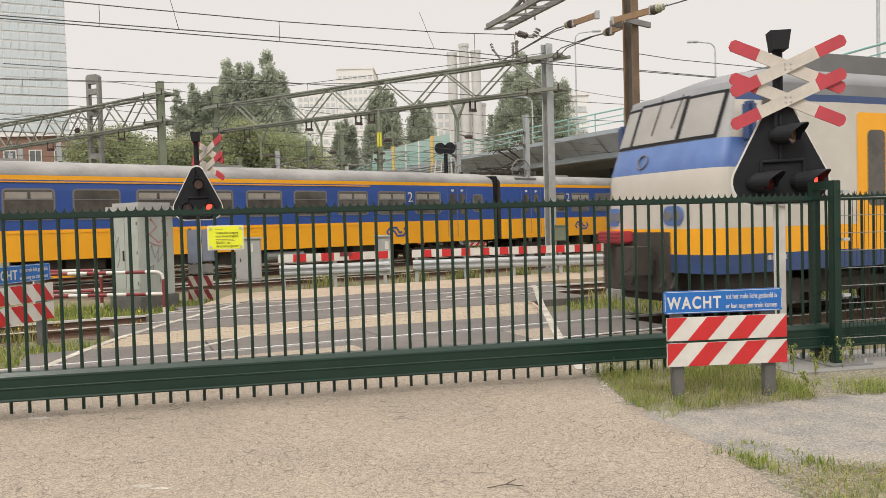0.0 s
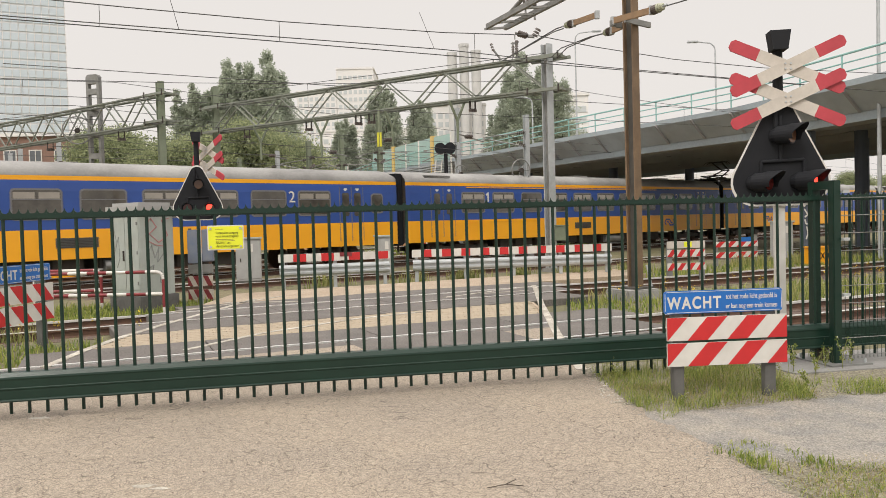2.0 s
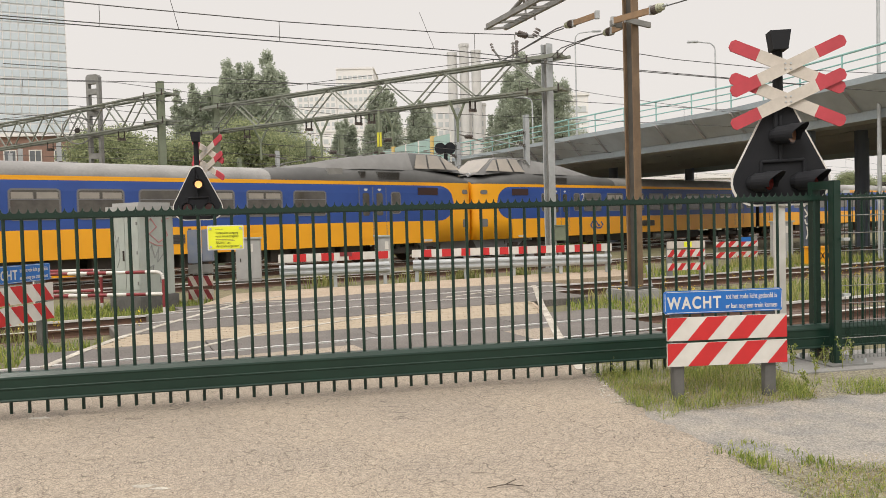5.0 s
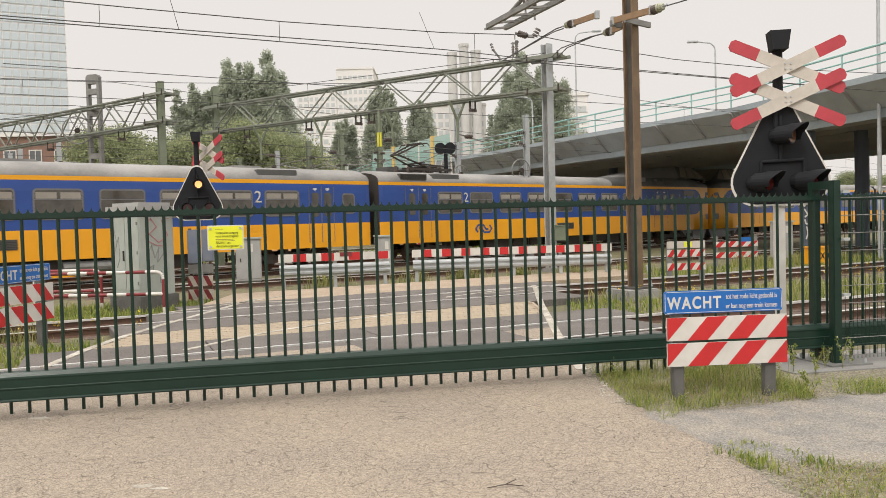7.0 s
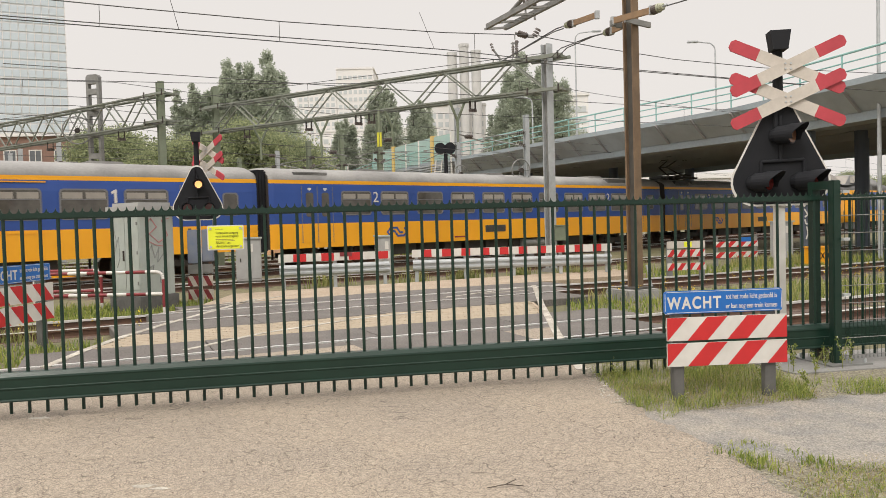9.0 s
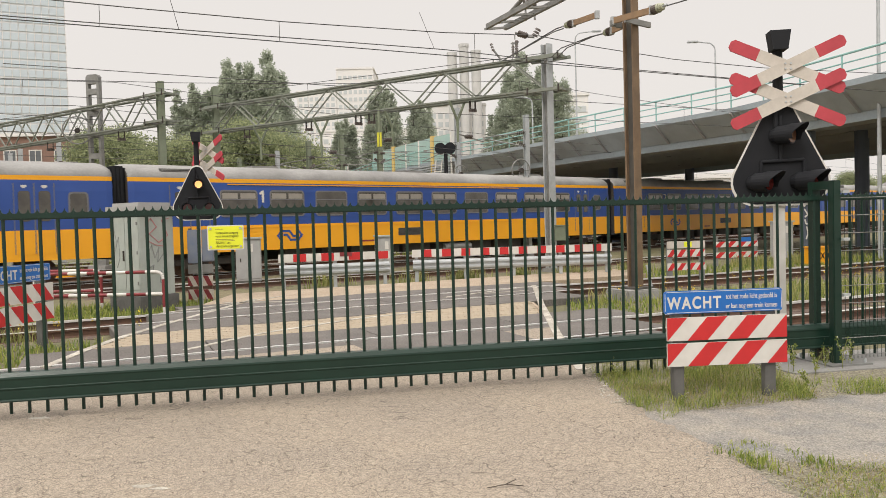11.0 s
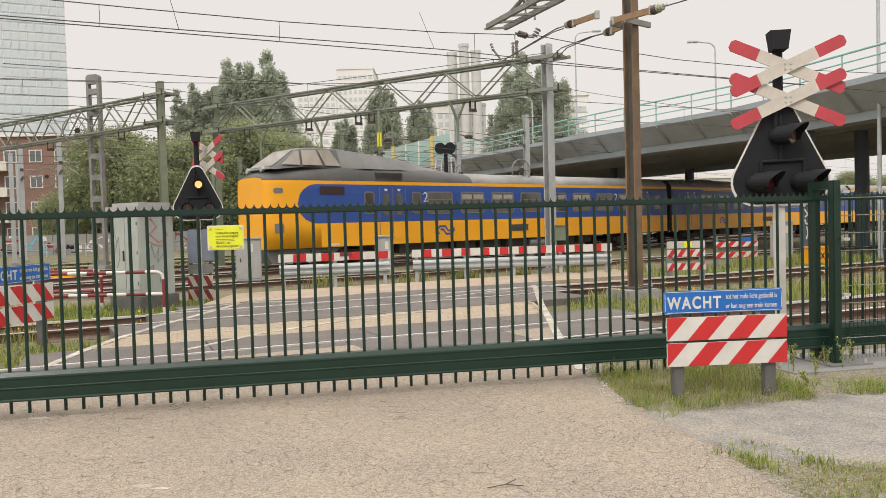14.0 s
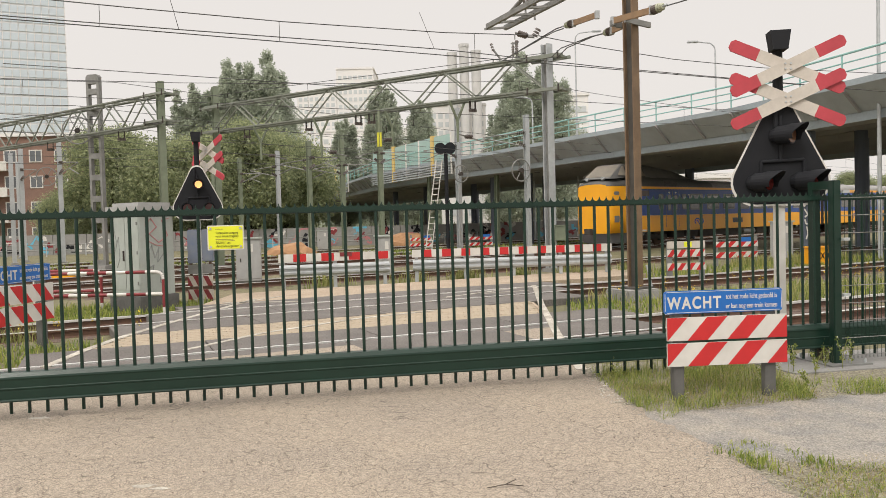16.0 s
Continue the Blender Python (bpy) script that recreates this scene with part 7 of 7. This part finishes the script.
def pipe_rail():
    ob = thing("steel_railing", "galvanised railing in front of the graffiti wall", "railing", Matrix.Translation((-44, 62, GROUND)) @ Matrix.Rotation(radians(11), 4, "Z"))
    for z in (0.5, 0.95):
        bm = B()
        rod(bm, (0, 0, z), (48, 0, z), 0.045, 8)
        part("rail", bm, M["galv_dark"], ob)
    for k in range(17):
        boxpart("post", (k * 3 - 0.04, k * 3 + 0.04, -0.04, 0.04, 0, 1.0), M["galv"], ob)


pipe_rail()
for x, y, s in ((-9.4, 49, 1.0), (-3.0, 66, 1.3)):
    hp = thing("sand_heap", "orange-brown heap of loose sand", "heap", pose(x, y, GROUND))
    bm = B()
    bmesh.ops.create_icosphere(bm, subdivisions=3, radius=1.0, matrix=Matrix.Diagonal((1.7 * s, 1.1 * s, 0.85 * s, 1)))
    for v in bm.verts:
        v.co += Vector((noise.noise(v.co * 1.7), noise.noise(v.co * 1.9 + Vector((5, 0, 0))), noise.noise(v.co * 2.1))) * 0.25
    part("heap", bm, M["ochre_sand"], hp, smooth=False)


# ---- grass and weeds ----
def blades(name, region, n, h0, h1, mat, label, seed, base=0.0, lean=0.35, width=0.008, clump=0.0):
    """Tapered bent blades scattered over a polygon in plan."""
    rng = np.random.default_rng(seed)
    poly = np.array(region)
    lo, hi = poly.min(0), poly.max(0)
    def inside(p):
        res = np.zeros(len(p), bool)
        j = len(poly) - 1
        for i in range(len(poly)):
            xi, yi = poly[i]
            xj, yj = poly[j]
            cond = ((yi > p[:, 1]) != (yj > p[:, 1])) & (p[:, 0] < (xj - xi) * (p[:, 1] - yi) / (yj - yi + 1e-9) + xi)
            res ^= cond
            j = i
        return res
    p = rng.uniform(lo, hi, (n * 4, 2))
    if clump:
        cen = rng.uniform(lo, hi, (max(4, int(n / 30)), 2))
        p = cen[rng.integers(0, len(cen), n * 4)] + rng.normal(size=(n * 4, 2)) * clump
    p = p[inside(p)][:n]
    n = len(p)
    a = rng.uniform(0, math.tau, n)
    h = rng.uniform(h0, h1, n) * rng.uniform(0.6, 1.0, n)
    d = np.stack([np.cos(a), np.sin(a)], 1)
    s = np.stack([-np.sin(a), np.cos(a)], 1) * width * rng.uniform(0.6, 1.5, (n, 1))
    l = rng.uniform(0.1, lean, (n, 1)) * h[:, None]
    z = np.full((n, 1), base - 0.01)
    v0 = np.hstack([p - s, z])
    v1 = np.hstack([p + s, z])
    m = p + d * l * 0.4
    v2 = np.hstack([m + s * 0.7, z + h[:, None] * 0.6])
    v3 = np.hstack([m - s * 0.7, z + h[:, None] * 0.6])
    v4 = np.hstack([p + d * l * 1.3, z + h[:, None]])
    vs = np.stack([v0, v1, v2, v3, v4], 1).reshape(-1, 3)
    k = np.arange(n)[:, None] * 5
    faces = np.hstack([k, k + 1, k + 2, k + 3]).tolist() + np.hstack([k + 3, k + 2, k + 4]).tolist()
    me = bpy.data.meshes.new(name)
    me.from_pydata(vs.tolist(), [], faces)
    me.materials.append(mat)
    ob = new(name, me)
    tagged(ob, label, "grass", kind="stuff")


blades("grass", [(1.55, 8.5), (1.62, 7.1), (1.75, 6.35), (2.2, 6.75), (3.3, 7.0), (3.5, 8.1), (3.2, 8.6)], 5600, 0.02, 0.16, M["grass"], "ragged grass round the warning board posts", 11, 0.0, 1.4, 0.0027, 0.09)
blades("weeds", [(1.6, 8.6), (1.7, 7.2), (3.5, 7.3), (4.6, 8.2), (4.3, 9.0), (3, 8.9)], 520, 0.12, 0.34, M["weed"], "thin seeding weeds by the gate", 12, 0.0, 0.4, 0.0022, 0.10)
blades("grass", [(3.3, 7.1), (9, 7.1), (9, 8.0), (4.4, 7.75), (3.5, 7.7)], 5600, 0.02, 0.12, M["grass"], "grass strip in front of the mesh fence", 13, 0.0, 1.4, 0.003, 0.10)
blades("grass", [(2.0, 4.75), (2.3, 3.4), (6, 3.2), (7, 5.15), (3.6, 5.1), (2.6, 5.2)], 17000, 0.015, 0.06, M["grass"], "grass patch at the edge of the gravel path", 14, 0.0, 1.6, 0.0026, 0.11)
blades("dry_grass", [(1.98, 5.15), (2.1, 4.5), (2.6, 3.6), (6, 3.4), (7, 5.15), (3.6, 5.2), (2.6, 5.3)], 9000, 0.01, 0.05, M["straw"], "flattened straw-coloured grass among the green", 26, 0.0, 2.2, 0.0024, 0.13)
blades("dry_grass", [(1.6, 8.3), (1.7, 7.0), (2.2, 6.8), (3.4, 7.1), (3.5, 8.1), (3.1, 8.5)], 2600, 0.02, 0.10, M["straw"], "flattened straw between the grass tufts", 27, 0.0, 2.2, 0.0024, 0.12)
blades("grass", [(1.75, 5.6), (2.1, 4.9), (2.7, 5.1), (2.2, 5.7)], 450, 0.03, 0.09, M["grass"], "sparse grass on the asphalt edge", 15, 0.0, 0.8, 0.004, 0.07)
blades("grass", [(-16, 6.5), (-5.35, 10.6), (-5.3, 12.9), (-16, 8.8)], 4500, 0.08, 0.25, M["grass"], "rough grass between the tracks and the gate", 16, GROUND, 0.6, 0.009)
blades("grass", [(-16, 12.2), (-5.9, 16.2), (-5.6, 19.6), (-16, 17.5)], 9000, 0.08, 0.24, M["grass"], "green grass round the relay cabinet", 17, GROUND, 0.6, 0.012)
blades("weeds", [(-14, 10.2), (-5.3, 13.6), (-5.3, 14.4), (-14, 10.9)], 900, 0.1, 0.4, M["weed"], "yellowing weeds along the rail", 18, GROUND, 0.5, 0.008, 0.15)
blades("grass", [(2.4, 14.1), (14, 18.6), (22, 22.5), (22, 25.5), (2.6, 17.2)], 5200, 0.06, 0.26, M["grass"], "tall grass between the near tracks", 19, GROUND, 0.6, 0.011)
blades("weeds", [(2.4, 14.4), (14, 18.6), (14, 21.0), (2.6, 17.0)], 800, 0.15, 0.5, M["weed"], "yellow-flowered weeds between the near tracks", 20, GROUND, 0.5, 0.01, 0.2)
blades("weeds", [(-4.8, 22.9), (-1.4, 23.8), (5.6, 25.0), (16, 29.5), (16, 31), (5.4, 26.0), (-4.8, 24.0)], 3800, 0.2, 0.62, M["weed"], "tall weeds behind the guard rail", 21, GROUND, 0.4, 0.012, 0.18)
blades("grass", [(5.5, 22.0), (20, 29.0), (24, 36), (5.6, 25.6)], 3200, 0.08, 0.32, M["grass"], "rough grass beyond the second track", 22, GROUND, 0.6, 0.014)
blades("grass", [(-40, 26), (-6, 42), (14, 58), (10, 64), (-8, 52), (-42, 34)], 9000, 0.1, 0.35, M["grass"], "grass strips between far tracks", 23, GROUND, 0.5, 0.03, 0.8)
blades("bushes", [(-44, 67.6), (12, 78.6), (12, 81), (-44, 70)], 6000, 0.6, 2.4, M["leaf_near"], "overgrown bushes along the wall", 24, GROUND, 0.7, 0.09, 0.9)

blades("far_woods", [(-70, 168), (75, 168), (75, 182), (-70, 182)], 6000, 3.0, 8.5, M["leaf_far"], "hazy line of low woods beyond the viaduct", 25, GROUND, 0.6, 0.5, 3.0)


# ---- clay pavers between the crossing slabs ----
def pavers():
    base = bpy.data.objects["road_fill"]
    bm = B()
    box(bm, -0.1, 0.1, -0.048, 0.048, -0.06, 0.0)
    bmesh.ops.bevel(bm, geom=[e for e in bm.edges if all(v.co.z > -0.01 for v in e.verts)], offset=0.008, segments=1, affect="EDGES")
    me = mesh("paver", bm, M["paver"])
    verts = [v.co.copy() for v in me.vertices]
    polys = [list(p.vertices) for p in me.polygons]
    turn = math.atan2(U_A.y, U_A.x)
    rng = random.Random(9)
    n, vs, fs = 0, [], []
    rows = 46
    for r in range(rows):
        o = 2.06 + r * 0.102
        for k in range(60):
            p = A_MID + perp(U_A) * o
            s = (-5.1 - p.x) / U_A.x + 0.12 + (k + (0.5 if r % 2 else 0)) * 0.207
            q = p + U_A * s
            if q.x > 1.75:
                break
            # stop short of the slabs of the second track
            if (q - B_MID).dot(perp(U_B)) > -2.27:
                continue
            m = Matrix.Translation(q + Vector((0, 0, rng.uniform(-0.006, 0.003)))) @ Matrix.Rotation(turn + rng.uniform(-0.02, 0.02), 4, "Z") @ Matrix.Rotation(rng.uniform(-0.02, 0.02), 4, "X")
            if n < 300:
                part("paver", me, None, base, at=m)
            else:
                b0 = len(vs)
                vs += [(m @ v)[:] for v in verts]
                fs += [[i + b0 for i in f] for f in polys]
            n += 1
    rest = bpy.data.meshes.new("pavers")
    rest.from_pydata(vs, [], fs)
    rest.materials.append(M["paver"])
    tagged(part("pavers", rest, None, base, "tan clay pavers"), kind="stuff")


def paver_material():
    m = material("tan_clay_paver", (0.43, 0.355, 0.255), 0.9, color2=(0.30, 0.25, 0.185), scale=1.5, fine=0.15, bump=0.3, bump_scale=60)
    return m


M["paver"] = paver_material()
pavers()


# ---- small things on the ground ----
def pebbles(name, region, n, r0, r1, mat, label, seed, base=0.0):
    rng = np.random.default_rng(seed)
    vs, fs = [], []
    x0, x1, y0, y1 = region
    corner = np.array([(1, 0, 0), (0, 1, 0), (-1, 0, 0), (0, -1, 0), (0, 0, 1), (0, 0, -1)], float)
    tri = [(0, 1, 4), (1, 2, 4), (2, 3, 4), (3, 0, 4), (1, 0, 5), (2, 1, 5), (3, 2, 5), (0, 3, 5)]
    for i in range(n):
        r = rng.uniform(r0, r1)
        c = np.array([rng.uniform(x0, x1), rng.uniform(y0, y1), base + r * 0.25])
        k = len(vs)
        vs += (c + corner * r * rng.uniform(0.6, 1.2, (6, 1)) * np.array([1, 1, 0.6])).tolist()
        fs += [[a + k for a in t] for t in tri]
    me = bpy.data.meshes.new(name)
    me.from_pydata(vs, [], fs)
    me.materials.append(mat)
    tagged(new(name, me), label, "pebbles", kind="stuff")


def spill(name, line, n, wide, r0, r1, mat, label, seed):
    """Loose stones and crumbs strewn along a line in plan, densest on it."""
    rng = np.random.default_rng(seed)
    pts = np.array(line, float)
    seg = rng.integers(0, len(pts) - 1, n)
    f = rng.uniform(0, 1, (n, 1))
    c = pts[seg] * (1 - f) + pts[seg + 1] * f + rng.normal(size=(n, 2)) * wide
    r = rng.uniform(r0, r1, (n, 1, 1))
    corner = np.array([(1, 0, 0), (0, 1, 0), (-1, 0, 0), (0, -1, 0), (0, 0, 0.35), (0, 0, -0.3)], float)
    vs = np.concatenate([c, np.full((n, 1), 0.004)], 1)[:, None, :] + corner[None] * r * rng.uniform(0.6, 1.2, (n, 6, 1))
    tri = np.array([(0, 1, 4), (1, 2, 4), (2, 3, 4), (3, 0, 4)])
    me = bpy.data.meshes.new(name)
    me.from_pydata(vs.reshape(-1, 3).tolist(), [], (np.arange(n)[:, None, None] * 6 + tri[None]).reshape(-1, 3).tolist())
    me.materials.append(mat)
    tagged(new(name, me), label, "pebbles", kind="stuff")


spill("pebbles", [(1.55, 8.4), (1.63, 7.0), (1.80, 6.3), (1.95, 5.6), (1.98, 5.0), (2.05, 4.54), (2.4, 3.0)], 2600, 0.10, 0.002, 0.007, M["gravel"], "pale crumbs along the worn asphalt edge", 41)
spill("pebbles", [(1.9, 6.5), (2.9, 6.8), (3.6, 7.0), (7.0, 7.05)], 2600, 0.13, 0.003, 0.009, M["gravel"], "loose gravel at the path's grassy side", 42)
spill("pebbles", [(2.1, 5.5), (2.75, 5.25), (3.6, 5.15), (7.0, 5.2)], 2200, 0.12, 0.003, 0.008, M["gravel"], "loose gravel at the path's near side", 43)
pebbles("pebbles", (1.6, 7.0, 5.1, 7.4), 2500, 0.004, 0.013, M["gravel"], "loose pale pebbles on the path", 31)
pebbles("pebbles", (-5.0, 1.9, 3.6, 8.6), 260, 0.003, 0.009, M["ballast"], "dark grit on the asphalt", 32)
pebbles("pebbles", (1.44, 1.60, 7.0, 8.8), 130, 0.004, 0.02, M["line"], "broken white crumbs along the asphalt edge", 33)


def stain(x, y, r, seed):
    rng = random.Random(seed)
    bm = B()
    slabxy(bm, [(x + r * rng.uniform(0.5, 1.1) * math.cos(k * math.tau / 14), y + 0.45 * r * rng.uniform(0.5, 1.1) * math.sin(k * math.tau / 14)) for k in range(14)], -0.02, 0.005)
    structure("stain", bm, M["line"], "pale paint splash on the asphalt")


stain(-1.98, 5.08, 0.10, 1)
stain(-1.86, 5.02, 0.07, 2)
stain(-3.66, 7.06, 0.12, 3)
twig = thing("twig", "thin bare twig lying on the asphalt", "twig", pose(0.33, 4.85, 0.006))
bm = B()
for a, b in (((-0.1, 0.0, 0), (0.02, 0.03, 0.01)), ((0.02, 0.03, 0.01), (0.13, 0.02, 0.0)), ((0.02, 0.03, 0.01), (0.09, 0.09, 0.02))):
    rod(bm, a, b, 0.003, 5)
part("stem", bm, M["bark"], twig)
tr = thing("cable_marker", "small yellow trackside marker box", "marker", pose(-14.6, 30.2, GROUND))
boxpart("body", (-0.4, 0.4, 0, 0.3, 0, 0.28), M["yellow"], tr, bevel=0.02)
gb = thing("mast_box", "small green box strapped to the grey mast", "junction box", pose(4.05, 27.45, 0.95))
boxpart("body", (-0.16, 0.3, -0.12, 0.1, 0, 0.5), M["mast_green"], gb, bevel=0.015)
boxpart("lid", (-0.18, 0.32, -0.14, 0.12, 0.5, 0.54), M["mast_green"], gb)


def weed_plant(x, y, h, base, seed, flower):
    rng = random.Random(seed)
    ob = thing("weed_plant", "tall thin weed with small leaves and flower heads", "weed", pose(x, y, base), "tall weeds")
    bm = B()
    tips = []
    for k in range(rng.randint(1, 3)):
        a = rng.uniform(0, math.tau)
        p = Vector((0, 0, -0.02))
        for i in range(5):
            q = p + Vector((0.006 * math.cos(a) * i, 0.006 * math.sin(a) * i, h / 5 * rng.uniform(0.8, 1.1)))
            rod(bm, p, q, 0.0035, 5)
            p = q
            if i > 0:
                tips.append(tuple(q))
    part("stem", bm, M["weed"], ob)
    part("leaves", leaf_cloud("leaves", tips, [0.03] * len(tips), 7, 0.014, M["grass"], seed), None, ob)
    part("flower_heads", leaf_cloud("flower_heads", tips[-3:], [0.03] * 3, 8, 0.006, flower, seed + 1), None, ob)


M["flower_white"] = material("white_petal", (0.72, 0.70, 0.66), 0.8)
M["flower_yellow"] = material("yellow_petal", (0.68, 0.50, 0.03), 0.8)
for i, (x, y, h) in enumerate(((3.42, 8.05, 0.40), (3.62, 8.2, 0.52), (3.78, 8.05, 0.42), (4.02, 8.35, 0.45), (4.18, 8.3, 0.62), (4.35, 8.45, 0.5), (3.05, 7.6, 0.3), (2.2, 7.5, 0.28), (1.75, 8.1, 0.3), (2.05, 6.95, 0.2), (3.35, 7.3, 0.35))):
    weed_plant(x, y, h * 0.6, 0.0, 100 + 3 * i, M["flower_white"])


def flower_scatter(name, mid, u, s0, s1, o0, o1, n, mat, label, seed):
    rng = random.Random(seed)
    cs = []
    for _ in range(n):
        p = along(mid, u, rng.uniform(s0, s1), rng.uniform(o0, o1))
        cs.append((p.x, p.y, GROUND + rng.uniform(0.2, 0.45)))
    ob = new(name, leaf_cloud(name, cs, [0.07] * n, 9, 0.018, mat, seed))
    tagged(ob, label, "flowers", kind="stuff")


flower_scatter("yellow_flowers", B_MID, U_B, 6.5, 24, -3.6, -1.3, 70, M["flower_yellow"], "yellow ragwort flowers between the tracks", 61)
flower_scatter("yellow_flowers", A_MID, U_A, -9, -1.2, 1.6, 3.6, 30, M["flower_yellow"], "yellow flowers beside the near rail", 62)
flower_scatter("yellow_flowers", B_MID, U_B, -8, -3.0, -1.9, -1.1, 25, M["flower_yellow"], "yellow flowers along the second rail", 63)


# ---- what moves ----
def motions():
    heading = math.degrees(math.atan2(U_K.y, U_K.x))
    for ob, s, forward in TRAIN:
        rows = []
        for k in range(17):
            p = along(K_MID, U_K, s + run(k))
            rows.append((k, pose(p.x, p.y, 0.0, 0, 0, heading + (0 if forward else 180))))
        walk(ob, rows)
    heading = math.degrees(math.atan2(U_A.y, U_A.x))
    rows = []
    for k in range(17):
        p = along(A_MID, U_A, 9.0 + 11.3 * k)
        rows.append((k, pose(p.x, p.y, 0.0, 0, 0, heading)))
    walk(LOCAL, rows)
    # alternating red lamps until the road is cleared, then the white one
    left = [(0.36, 0.66), (0.98, 1.30), (1.64, 1.94), (2.32, 2.62), (3.06, 3.30), (3.66, 4.08)]
    right = [(-1, 0.34), (0.68, 0.95), (1.32, 1.62), (1.96, 2.28), (2.66, 3.03), (3.33, 3.64), (3.92, 4.08)]
    white = [(4.78 + 0.676 * k, 5.205 + 0.676 * k) for k in range(17)]
    for bulb, lit in ((NEAR_L, left), (FAR_L, left), (NEAR_R, right), (FAR_R, right), (FAR_W, white)):
        rows = []
        for a, b in lit:
            for t, y in ((a - 0.034, DIM), (a, LIT), (b, LIT), (b + 0.034, DIM)):
                if 0 < t < 16:
                    rows.append((t, pose(0, y, 0)))
        rows.insert(0, (0, pose(0, LIT if lit[0][0] < 0 else DIM, 0)))
        rows.append((16, pose(0, LIT if lit[-1][1] > 16 else DIM, 0)))
        walk(bulb, rows)


motions()
